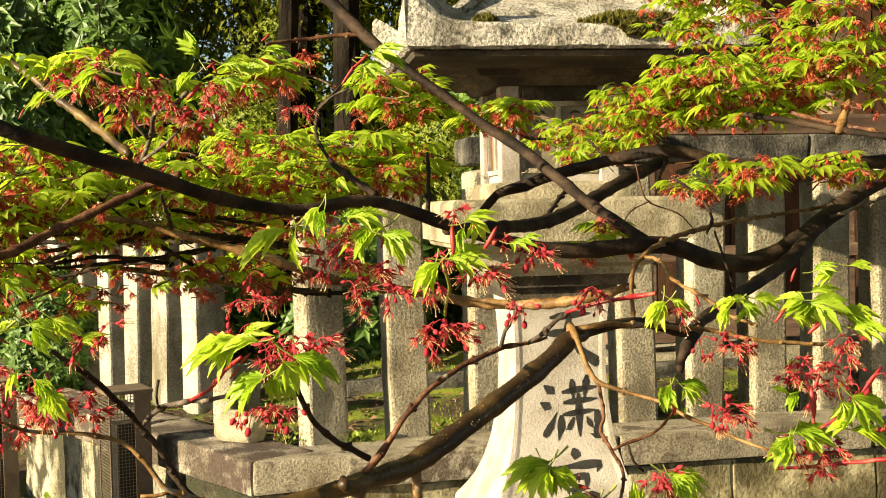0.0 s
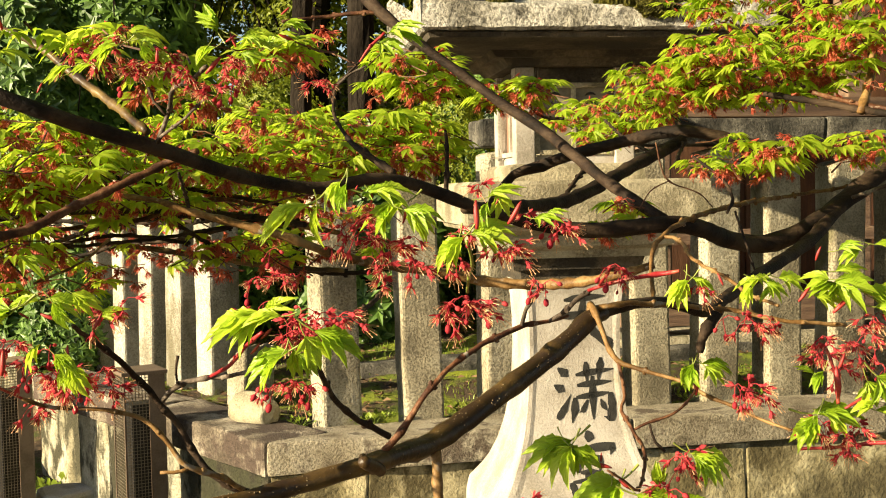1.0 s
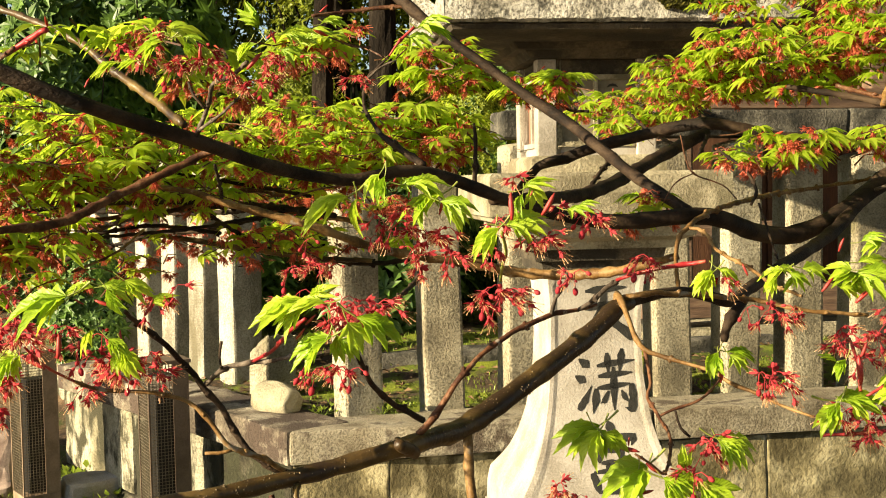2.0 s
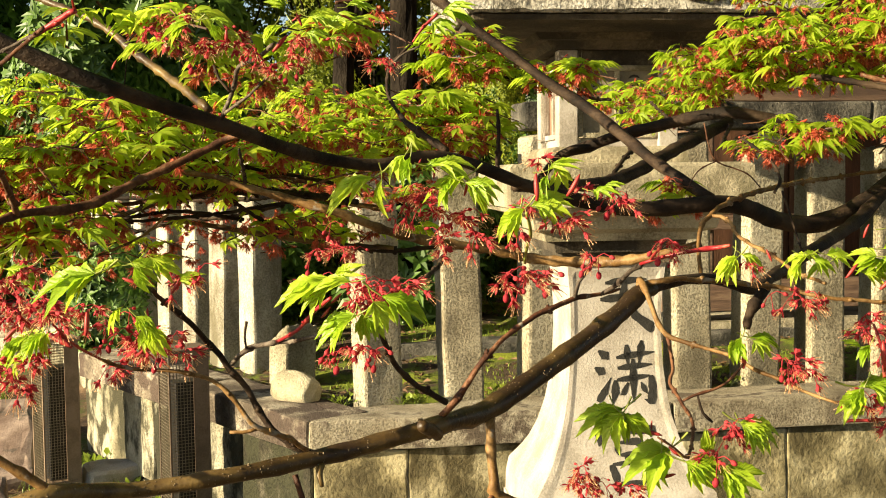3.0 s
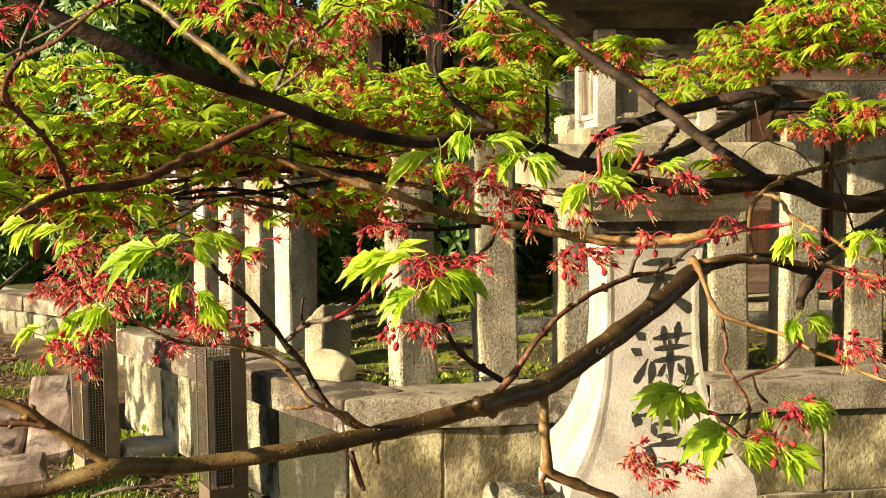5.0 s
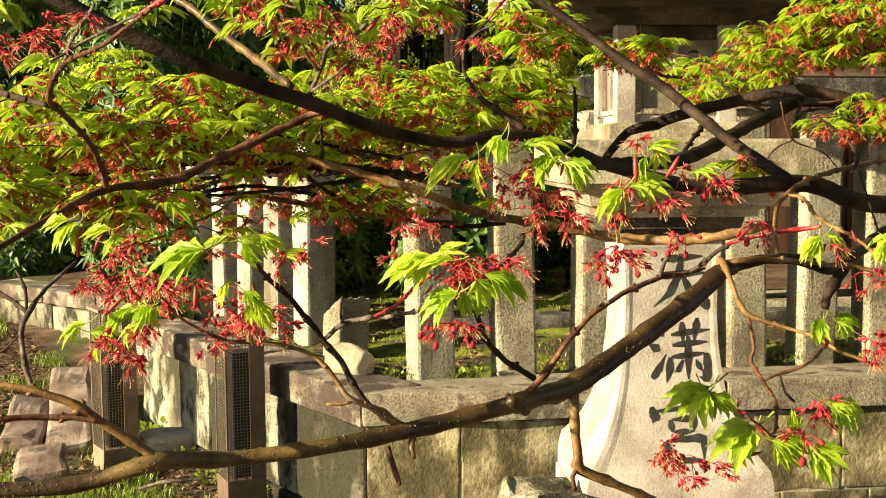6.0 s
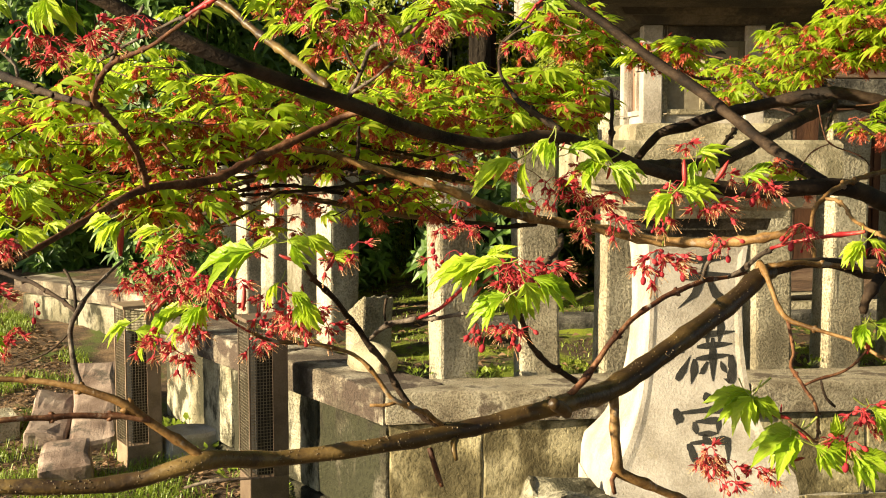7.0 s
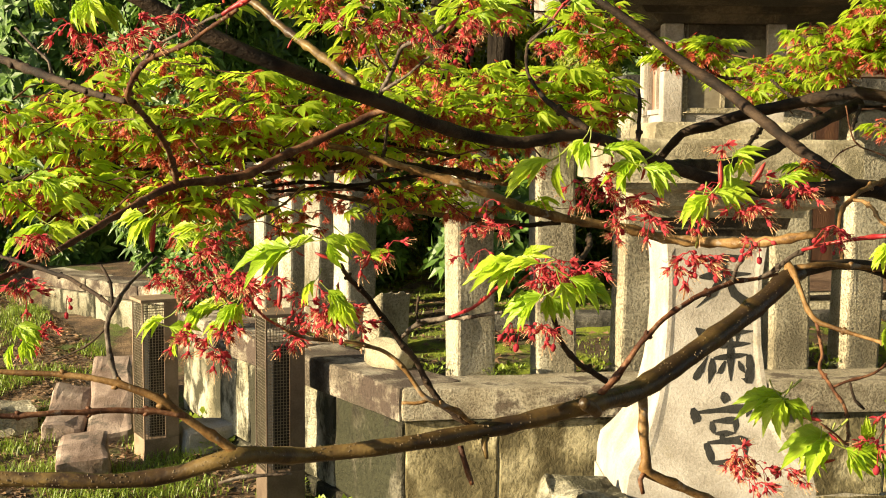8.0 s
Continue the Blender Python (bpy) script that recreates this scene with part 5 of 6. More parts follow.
BOUGH = [(0.0733, 0.7723, 1.4999, 0.00544), (0.0642, 0.7633, 1.4970, 0.00602), (0.0440, 0.7404, 1.4824, 0.00648), (0.0067, 0.6954, 1.4617, 0.00642), (-0.0333, 0.6483, 1.4420, 0.00632), (-0.0477, 0.6189, 1.4425, 0.00553), (-0.0651, 0.5872, 1.4435, 0.00502), (-0.0890, 0.5747, 1.4392, 0.00444), (-0.1155, 0.5570, 1.4357, 0.00433), (-0.1545, 0.5283, 1.4334, 0.00392), (-0.1988, 0.5140, 1.4297, 0.00385), (-0.2219, 0.4785, 1.4378, 0.00422), (-0.2492, 0.4737, 1.4293, 0.00378), (-0.2757, 0.4644, 1.4269, 0.00352), (-0.3198, 0.4529, 1.4287, 0.00349), (-0.3608, 0.4468, 1.4285, 0.00349)]
branch(BOUGH, BARK_OLIVE, "olive-brown leaning bough with lenticels", rough=0.1)
lenticels(BOUGH, 1500, 5)
branch([(-0.0578, 0.5896, 1.4400, 0.00327), (-0.0626, 0.5776, 1.4465, 0.00370), (-0.0642, 0.5696, 1.4494, 0.00292)], BARK_OLIVE, "cut knot", knots=False)
branch([(0.1647, 0.8553, 1.4915, 0.00409), (0.1544, 0.8446, 1.4804, 0.00404), (0.1501, 0.8441, 1.4703, 0.00311), (0.1491, 0.8438, 1.4621, 0.00218)], BARK_DARK)
branch([(-0.2177, 0.8602, 1.6153, 0.00259), (-0.2437, 0.8760, 1.6083, 0.00284), (-0.2765, 0.8594, 1.5910, 0.00299), (-0.3042, 0.8438, 1.5767, 0.00315), (-0.3331, 0.8075, 1.5585, 0.00340), (-0.3638, 0.7619, 1.5541, 0.00273), (-0.3825, 0.7171, 1.5375, 0.00244), (-0.3940, 0.6734, 1.5228, 0.00201), (-0.4041, 0.6405, 1.5117, 0.00178), (-0.4199, 0.5963, 1.4981, 0.00140)], BARK_RED)
branch([(-0.3638, 0.7619, 1.5541, 0.00239), (-0.3556, 0.7341, 1.5699, 0.00214), (-0.3516, 0.7058, 1.5872, 0.00190), (-0.3446, 0.6574, 1.6025, 0.00178), (-0.3363, 0.6189, 1.6119, 0.00182), (-0.3100, 0.5836, 1.6283, 0.00158), (-0.2731, 0.5491, 1.6348, 0.00111), (-0.2543, 0.5322, 1.6410, 0.00095), (-0.2302, 0.5059, 1.6473, 0.00102)], BARK_RED)
branch([(-0.3100, 0.5837, 1.6289, 0.00105), (-0.2924, 0.5568, 1.6395, 0.00100), (-0.2760, 0.5344, 1.6457, 0.00096), (-0.2647, 0.5214, 1.6516, 0.00094)], BARK_GREY)
branch([(-0.5005, 0.7395, 1.6470, 0.00304), (-0.4699, 0.7231, 1.6389, 0.00296), (-0.4226, 0.6885, 1.6268, 0.00281), (-0.3862, 0.6626, 1.6169, 0.00230), (-0.3422, 0.6278, 1.6083, 0.00170)], BARK_DARK)
branch([(-0.4207, 0.6888, 1.6268, 0.00125), (-0.4227, 0.6894, 1.6368, 0.00094), (-0.4340, 0.6887, 1.6479, 0.00094), (-0.4452, 0.6880, 1.6590, 0.00078)], BARK_GREY)
branch([(-0.7451, 1.1466, 1.6128, 0.00363), (-0.6720, 1.1578, 1.6162, 0.00363), (-0.6005, 1.1590, 1.6241, 0.00231)], BARK_GREY)
branch([(-0.2192, 1.2868, 1.8961, 0.00821), (-0.1841, 1.2564, 1.8514, 0.00762), (-0.1445, 1.2261, 1.8037, 0.00675), (-0.1133, 1.2059, 1.7701, 0.00625), (-0.0773, 1.1860, 1.7374, 0.00474), (-0.0200, 1.1714, 1.6931, 0.00469), (0.0136, 1.1566, 1.6663, 0.00490), (0.0462, 1.1369, 1.6431, 0.00535), (0.0815, 1.0969, 1.6104, 0.00515), (0.1091, 1.0569, 1.5841, 0.00497), (0.1477, 1.0071, 1.5538, 0.00520)], BARK_DARK)
branch([(-0.1104, 1.2059, 1.7677, 0.00222), (-0.1368, 1.2050, 1.7677, 0.00222), (-0.1722, 1.2037, 1.7643, 0.00197), (-0.2097, 1.1822, 1.7576, 0.00170)], BARK_RED)
branch([(-0.002, 1.478, 1.566, 0.0050), (0.010, 1.479, 1.583, 0.0052), (0.0250, 1.4811, 1.5991, 0.0055), (0.0307, 1.4799, 1.6033, 0.0058), (0.0422, 1.4782, 1.6075, 0.00675), (0.0636, 1.4754, 1.6129, 0.00707), (0.0988, 1.4693, 1.6251, 0.00750), (0.1606, 1.4556, 1.6392, 0.00750), (0.2069, 1.4402, 1.6488, 0.00750), (0.2448, 1.4235, 1.6487, 0.00750), (0.2926, 1.4270, 1.6379, 0.00750), (0.3403, 1.4306, 1.6285, 0.00750), (0.4291, 1.4386, 1.6296, 0.00808), (0.5861, 1.5031, 1.6336, 0.00930)], BARK_DARK)
branch([(-0.0213, 0.9516, 1.5675, 0.00462), (0.0131, 1.0452, 1.5675, 0.00556), (0.0484, 1.1489, 1.5664, 0.00637), (0.0815, 1.2226, 1.5715, 0.00705), (0.1170, 1.2871, 1.5848, 0.00750), (0.1621, 1.3529, 1.6071, 0.00750), (0.2008, 1.3978, 1.6245, 0.00750), (0.2311, 1.4216, 1.6386, 0.00741)], BARK_DARK)
branch([(0.0713, 1.2014, 1.5681, 0.00222), (0.0867, 1.2544, 1.5873, 0.00231), (0.1063, 1.3077, 1.6066, 0.00241)], BARK_DARK)
branch([(-0.0352, 0.9211, 1.5806, 0.00210), (-0.0347, 0.9227, 1.6033, 0.00172), (-0.0341, 0.9239, 1.6215, 0.00153), (-0.0354, 0.9244, 1.6306, 0.00115)], BARK_DARK)
branch([(-0.0570, 0.5983, 1.4482, 0.00191), (-0.0509, 0.5993, 1.4548, 0.00191), (-0.0448, 0.6003, 1.4623, 0.00178), (-0.0341, 0.6023, 1.4774, 0.00153), (-0.0192, 0.6146, 1.4910, 0.00143), (-0.0022, 0.6268, 1.5004, 0.00145), (0.0153, 0.6389, 1.5070, 0.00147), (0.0318, 0.6505, 1.5084, 0.00109), (0.0430, 0.6517, 1.5115, 0.00081)], BARK_RED)
branch([(0.0318, 0.6505, 1.5084, 0.00122), (0.0407, 0.6417, 1.5156, 0.00134), (0.0463, 0.6326, 1.5224, 0.00132), (0.0532, 0.6235, 1.5281, 0.00104)], BARK_GREY)
branch([(0.0517, 0.6234, 1.5278, 0.00091), (0.0629, 0.6146, 1.5323, 0.00089), (0.0767, 0.6060, 1.5358, 0.00113), (0.0886, 0.6072, 1.5375, 0.00138), (0.0958, 0.5979, 1.5392, 0.00086)], SHOOT)
branch([(0.0563, 0.6238, 1.5287, 0.00065), (0.0588, 0.6044, 1.5360, 0.00075), (0.0607, 0.5950, 1.5419, 0.00086)], SHOOT)
branch([(0.0163, 0.6390, 1.5073, 0.00120), (0.0192, 0.6399, 1.5165, 0.00107), (0.0245, 0.6310, 1.5267, 0.00092), (0.0251, 0.6313, 1.5314, 0.00092)], BARK_GREY)
branch([(-0.0534, 0.5922, 1.4571, 0.00182), (-0.0655, 0.5787, 1.4671, 0.00160), (-0.0742, 0.5587, 1.4798, 0.00143), (-0.0777, 0.5392, 1.4941, 0.00138), (-0.0796, 0.5296, 1.5042, 0.00124), (-0.0776, 0.5404, 1.5119, 0.00104), (-0.0733, 0.6014, 1.5156, 0.00115), (-0.0666, 0.7029, 1.5207, 0.00148), (-0.0695, 0.7832, 1.5216, 0.00148)], BARK_DARK)
branch([(-0.3145, 0.9669, 1.5841, 0.00206), (-0.2804, 0.9696, 1.5788, 0.00226), (-0.2560, 0.9711, 1.5698, 0.00267), (-0.2122, 0.9742, 1.5576, 0.00350), (-0.1733, 0.9769, 1.5459, 0.00370), (-0.1369, 0.9992, 1.5299, 0.00378), (-0.0989, 1.0219, 1.5185, 0.00385), (-0.0439, 1.0463, 1.5090, 0.00436), (-0.0078, 1.0489, 1.5003, 0.00436), (0.0332, 1.0423, 1.4975, 0.00432), (0.0727, 1.0258, 1.4995, 0.00424), (0.1057, 1.0091, 1.5065, 0.00374), (0.1387, 1.0026, 1.5156, 0.00329)], BARK_TAN, "brown branch")
branch([(-0.3759, 1.2594, 1.5261, 0.00267), (-0.3126, 1.2643, 1.5147, 0.00294), (-0.2365, 1.2703, 1.5037, 0.00267), (-0.1732, 1.2753, 1.4941, 0.00267), (-0.1144, 1.2607, 1.4991, 0.00263)], BARK_DARK)
branch([(-0.1160, 0.5570, 1.4360, 0.00195), (-0.1315, 0.5513, 1.4459, 0.00172), (-0.1427, 0.5510, 1.4574, 0.00161), (-0.1506, 0.5513, 1.4716, 0.00150), (-0.1596, 0.5513, 1.4830, 0.00150), (-0.1666, 0.5415, 1.4959, 0.00152), (-0.1703, 0.5219, 1.5095, 0.00136), (-0.1740, 0.5022, 1.5197, 0.00120), (-0.1710, 0.4729, 1.5295, 0.00093)], BARK_DARK)
branch([(-0.1584, 0.5515, 1.4842, 0.00131), (-0.1471, 0.5430, 1.4929, 0.00129), (-0.1323, 0.5345, 1.4975, 0.00115), (-0.1159, 0.5161, 1.5014, 0.00100), (-0.1004, 0.4977, 1.5066, 0.00075)], BARK_GREY)
branch([(-0.1298, 0.5298, 1.4987, 0.00080), (-0.1139, 0.5067, 1.5080, 0.00087), (-0.1035, 0.4882, 1.5179, 0.00084), (-0.0933, 0.4745, 1.5255, 0.00081)], SHOOT)
branch([(-0.1480, 0.5429, 1.4929, 0.00059), (-0.1488, 0.5432, 1.4990, 0.00059), (-0.1479, 0.5439, 1.5068, 0.00082)], BARK_DARK)
branch([(-0.1197, 0.5569, 1.4386, 0.00132), (-0.1293, 0.5416, 1.4495, 0.00141), (-0.1407, 0.5310, 1.4565, 0.00138), (-0.1462, 0.5310, 1.4626, 0.00127), (-0.1543, 0.5309, 1.4725, 0.00115), (-0.1619, 0.5307, 1.4795, 0.00104), (-0.1757, 0.5198, 1.4859, 0.00090), (-0.1999, 0.5178, 1.4878, 0.00090), (-0.2082, 0.5074, 1.4937, 0.00078)], BARK_TAN)
branch([(-0.1407, 0.5310, 1.4560, 0.00092), (-0.1476, 0.5303, 1.4544, 0.00092), (-0.1539, 0.5297, 1.4545, 0.00081)], BARK_TAN)
branch([(-0.2082, 0.5074, 1.4937, 0.00067), (-0.2134, 0.4973, 1.5000, 0.00065), (-0.2130, 0.4778, 1.5084, 0.00063), (-0.2138, 0.4681, 1.5153, 0.00051)], SHOOT)
branch([(-0.0325, 0.6451, 1.4387, 0.00301), (-0.0314, 0.6390, 1.4210, 0.00258), (-0.0297, 0.6329, 1.4030, 0.00283), (-0.0282, 0.6325, 1.3959, 0.00323), (-0.0075, 0.6387, 1.3860, 0.00244), (0.0153, 0.6500, 1.3740, 0.00220)], BARK_TAN)
branch([(-0.0288, 0.6326, 1.3972, 0.00162), (-0.0328, 0.6269, 1.3932, 0.00147), (-0.0312, 0.6265, 1.3853, 0.00120)], BARK_RED)
branch([(0.0644, 0.7655, 1.4994, 0.00286), (0.0642, 0.7639, 1.5064, 0.00234), (0.0681, 0.7536, 1.4976, 0.00180), (0.0726, 0.7430, 1.4832, 0.00165), (0.0789, 0.7378, 1.4728, 0.00175), (0.0866, 0.7333, 1.4698, 0.00150), (0.1031, 0.7244, 1.4656, 0.00123), (0.1192, 0.7155, 1.4617, 0.00109), (0.1278, 0.7058, 1.4562, 0.00120), (0.1430, 0.6967, 1.4508, 0.00107), (0.1543, 0.6873, 1.4457, 0.00093), (0.1693, 0.6683, 1.4421, 0.00079)], BARK_TAN)
branch([(0.0793, 0.7378, 1.4720, 0.00127), (0.0812, 0.7322, 1.4608, 0.00114), (0.0810, 0.7216, 1.4534, 0.00113), (0.0780, 0.7108, 1.4463, 0.00111), (0.0822, 0.6905, 1.4385, 0.00108), (0.0856, 0.6703, 1.4324, 0.00105), (0.0825, 0.6395, 1.4285, 0.00090), (0.0725, 0.5884, 1.4295, 0.00083), (0.0649, 0.5781, 1.4363, 0.00064), (0.0558, 0.5728, 1.4433, 0.00054)], BARK_RED)
branch([(0.0832, 0.6906, 1.4388, 0.00086), (0.0917, 0.6916, 1.4428, 0.00086), (0.1037, 0.6929, 1.4461, 0.00086), (0.1140, 0.6943, 1.4529, 0.00076), (0.1209, 0.6955, 1.4620, 0.00076)], BARK_RED)
branch([(0.0910, 0.6816, 1.4437, 0.00071), (0.0943, 0.6811, 1.4329, 0.00085), (0.0997, 0.6813, 1.4278, 0.00071)], BARK_DARK)
branch([(0.0661, 0.7639, 1.5034, 0.00190), (0.0830, 0.7656, 1.5062, 0.00190), (0.1032, 0.7774, 1.5051, 0.00176), (0.1372, 0.8001, 1.4998, 0.00165), (0.1687, 0.8227, 1.4949, 0.00169), (0.1956, 0.8046, 1.4894, 0.00148), (0.2424, 0.8085, 1.4850, 0.00132)], BARK_TAN)
branch([(0.1234, 0.8992, 1.4952, 0.00167), (0.1278, 0.9412, 1.5146, 0.00175), (0.1307, 0.9526, 1.5316, 0.00192), (0.1401, 0.9643, 1.5423, 0.00211), (0.1599, 0.9868, 1.5525, 0.00215), (0.1966, 1.0309, 1.5612, 0.00207), (0.2453, 1.0961, 1.5679, 0.00200), (0.2874, 1.1403, 1.5711, 0.00189), (0.3626, 1.1778, 1.5804, 0.00155)], BARK_TAN)
branch([(0.1401, 0.9642, 1.5414, 0.00151), (0.1525, 0.9551, 1.5388, 0.00150), (0.1587, 0.9245, 1.5245, 0.00144), (0.1730, 0.8848, 1.5149, 0.00139), (0.1875, 0.8552, 1.5030, 0.00119), (0.2007, 0.8258, 1.4973, 0.00115)], BARK_TAN)
branch([(0.3458, 1.1345, 1.5686, 0.00184), (0.3679, 1.1355, 1.5763, 0.00184), (0.3955, 1.1368, 1.5867, 0.00161), (0.4177, 1.1380, 1.5999, 0.00138)], BARK_GREY)
branch([(0.1823, 1.0631, 1.6097, 0.00117), (0.2037, 1.0435, 1.5887, 0.00130), (0.2073, 1.0124, 1.5711, 0.00140), (0.2003, 1.0009, 1.5591, 0.00124)], BARK_DARK)
branch([(0.1417, 1.0099, 1.6206, 0.00058), (0.1465, 1.0089, 1.5986, 0.00069), (0.1537, 1.0087, 1.5863, 0.00069), (0.1781, 1.0102, 1.5763, 0.00058), (0.1902, 1.0104, 1.5639, 0.00058)], BARK_RED)
branch([(0.1537, 1.0088, 1.5878, 0.00058), (0.1366, 1.0067, 1.5792, 0.00058), (0.1243, 1.0043, 1.5598, 0.00046)], BARK_RED)
branch([(0.2130, 1.0295, 1.5598, 0.00101), (0.2182, 1.0087, 1.5307, 0.00098), (0.2229, 0.9981, 1.5093, 0.00082)], BARK_DARK)
branch([(-0.0748, 0.9009, 1.5972, 0.00300), (-0.1067, 0.9306, 1.6187, 0.00249), (-0.1191, 0.9506, 1.6313, 0.00156), (-0.1299, 0.9709, 1.6491, 0.00140), (-0.1323, 1.0017, 1.6730, 0.00144), (-0.1237, 1.0023, 1.6826, 0.00123), (-0.1113, 1.0031, 1.6946, 0.00103)], BARK_DARK)
branch([(-0.1323, 1.0017, 1.6730, 0.00123), (-0.1188, 1.0026, 1.6850, 0.00103), (-0.1050, 1.0032, 1.6910, 0.00082)], BARK_GREY)
branch([(-0.1113, 1.0031, 1.6946, 0.00082), (-0.1037, 1.0038, 1.7052, 0.00123), (-0.0887, 1.0048, 1.7195, 0.00144)], SHOOT)
branch([(-0.2096, 0.7265, 1.6115, 0.00170), (-0.2032, 0.7177, 1.6211, 0.00152), (-0.1925, 0.6994, 1.6339, 0.00133), (-0.1787, 0.6610, 1.6432, 0.00126), (-0.1591, 0.6225, 1.6434, 0.00118), (-0.1452, 0.6040, 1.6491, 0.00115)], BARK_GREY)
branch([(-0.2032, 0.7176, 1.6193, 0.00107), (-0.1855, 0.6995, 1.6268, 0.00089), (-0.1668, 0.6818, 1.6382, 0.00072)], BARK_GREY)
branch([(-0.1943, 0.6990, 1.6311, 0.00089), (-0.2013, 0.6990, 1.6392, 0.00089), (-0.2047, 0.6993, 1.6481, 0.00074)], BARK_DARK)
branch([(-0.4650, 0.9929, 1.7464, 0.00288), (-0.4270, 0.9737, 1.7330, 0.00282), (-0.3723, 0.9447, 1.7099, 0.00293), (-0.3249, 0.9152, 1.6772, 0.00341), (-0.2883, 0.8856, 1.6540, 0.00348), (-0.2505, 0.8460, 1.6296, 0.00315)], BARK_OLIVE)
branch([(-0.3105, 0.5678, 1.6286, 0.00086), (-0.2870, 0.5708, 1.6415, 0.00086), (-0.2679, 0.5628, 1.6480, 0.00085), (-0.2549, 0.5541, 1.6504, 0.00083)], BARK_GREY)
branch([(-0.2549, 0.5541, 1.6504, 0.00107), (-0.2464, 0.5552, 1.6560, 0.00167), (-0.2311, 0.5468, 1.6609, 0.00141)], SHOOT)
branch([(-0.2206, 0.4787, 1.4381, 0.00244), (-0.2399, 0.4721, 1.4531, 0.00220), (-0.2562, 0.4657, 1.4664, 0.00196), (-0.2743, 0.4636, 1.4728, 0.00163), (-0.2949, 0.4609, 1.4766, 0.00142), (-0.3206, 0.4571, 1.4778, 0.00131), (-0.3514, 0.4526, 1.4789, 0.00120)], BARK_TAN)
branch([(-0.2440, 0.4689, 1.4583, 0.00142), (-0.2561, 0.4652, 1.4605, 0.00142), (-0.2719, 0.4579, 1.4618, 0.00140), (-0.2975, 0.4440, 1.4627, 0.00127), (-0.3172, 0.4360, 1.4625, 0.00126), (-0.3336, 0.4235, 1.4640, 0.00123)], BARK_RED)
branch([(-0.2738, 0.4636, 1.4723, 0.00131), (-0.2803, 0.4687, 1.4835, 0.00132), (-0.2844, 0.4744, 1.4971, 0.00122), (-0.2814, 0.4757, 1.5063, 0.00133), (-0.2819, 0.4862, 1.5116, 0.00090), (-0.2873, 0.5163, 1.5169, 0.00083), (-0.2857, 0.5375, 1.5244, 0.00074)], BARK_GREY)
branch([(-0.2814, 0.4756, 1.5060, 0.00100), (-0.2990, 0.4937, 1.5103, 0.00104), (-0.3224, 0.5110, 1.5156, 0.00107), (-0.3467, 0.5279, 1.5183, 0.00099), (-0.3870, 0.5428, 1.5251, 0.00102)], BARK_DARK)
branch([(-0.2819, 0.4756, 1.5063, 0.00078), (-0.2876, 0.4858, 1.5170, 0.00068), (-0.2966, 0.4953, 1.5240, 0.00069)], BARK_DARK)
branch([(-0.2844, 0.4744, 1.4971, 0.00044), (-0.2947, 0.4720, 1.4878, 0.00044), (-0.3103, 0.4691, 1.4812, 0.00044)], BARK_DARK)
branch([(-0.2308, 0.4760, 1.4249, 0.00067), (-0.2204, 0.4778, 1.4275, 0.00100), (-0.2074, 0.4799, 1.4289, 0.00078), (-0.1969, 0.4815, 1.4295, 0.00044)], BARK_GREY)
branch([(-0.7583, 1.3736, 1.4852, 0.00298), (-0.6640, 1.3324, 1.4958, 0.00288), (-0.5417, 1.2944, 1.5180, 0.00278), (-0.4265, 1.2566, 1.5508, 0.00267), (-0.3063, 1.1675, 1.5629, 0.00296), (-0.2320, 1.1236, 1.5604, 0.00284), (-0.1739, 1.0780, 1.5536, 0.00271)], BARK_DARK)
branch([(-0.7840, 1.4259, 1.5481, 0.00278), (-0.6742, 1.4357, 1.5498, 0.00278), (-0.5458, 1.3972, 1.5552, 0.00268), (-0.3770, 1.3616, 1.5515, 0.00288), (-0.2743, 1.2707, 1.5600, 0.00267)], BARK_DARK)
branch([(-0.6232, 1.3350, 1.4803, 0.00230), (-0.5411, 1.3436, 1.4999, 0.00259), (-0.4391, 1.3343, 1.5256, 0.00227), (-0.3638, 1.3112, 1.5326, 0.00222), (-0.2871, 1.2687, 1.5474, 0.00214)], BARK_DARK)
branch([(-0.4368, 1.0543, 1.5484, 0.00181), (-0.3831, 1.0595, 1.5558, 0.00204), (-0.3354, 1.0842, 1.5604, 0.00207), (-0.2768, 1.1209, 1.5789, 0.00213), (-0.2320, 1.1244, 1.5728, 0.00189)], BARK_RED)
branch([(-0.2224, 0.8252, 1.5988, 0.00105), (-0.2444, 0.9228, 1.5830, 0.00137), (-0.2676, 1.0203, 1.5685, 0.00173)], BARK_DARK)
branch([(-0.3454, 1.0650, 1.5877, 0.00158), (-0.3218, 1.1159, 1.5654, 0.00189), (-0.2947, 1.1668, 1.5381, 0.00197), (-0.2764, 1.2174, 1.5179, 0.00206)], BARK_DARK)
branch([(-0.2221, 1.0747, 1.5686, 0.00113), (-0.1899, 1.0783, 1.5790, 0.00090), (-0.1577, 1.0814, 1.5829, 0.00090)], BARK_RED)
branch([(-0.6548, 0.9915, 1.5434, 0.00204), (-0.5910, 1.0019, 1.5533, 0.00204), (-0.5432, 1.0097, 1.5599, 0.00204), (-0.5167, 1.0142, 1.5665, 0.00181)], BARK_DARK)
branch([(-0.5662, 0.9555, 1.5607, 0.00151), (-0.5154, 0.9632, 1.5609, 0.00173), (-0.4661, 1.0009, 1.5606, 0.00178), (-0.3995, 1.0319, 1.5686, 0.00181), (-0.3155, 1.0951, 1.5684, 0.00236), (-0.2343, 1.1573, 1.5607, 0.00247)], BARK_DARK)
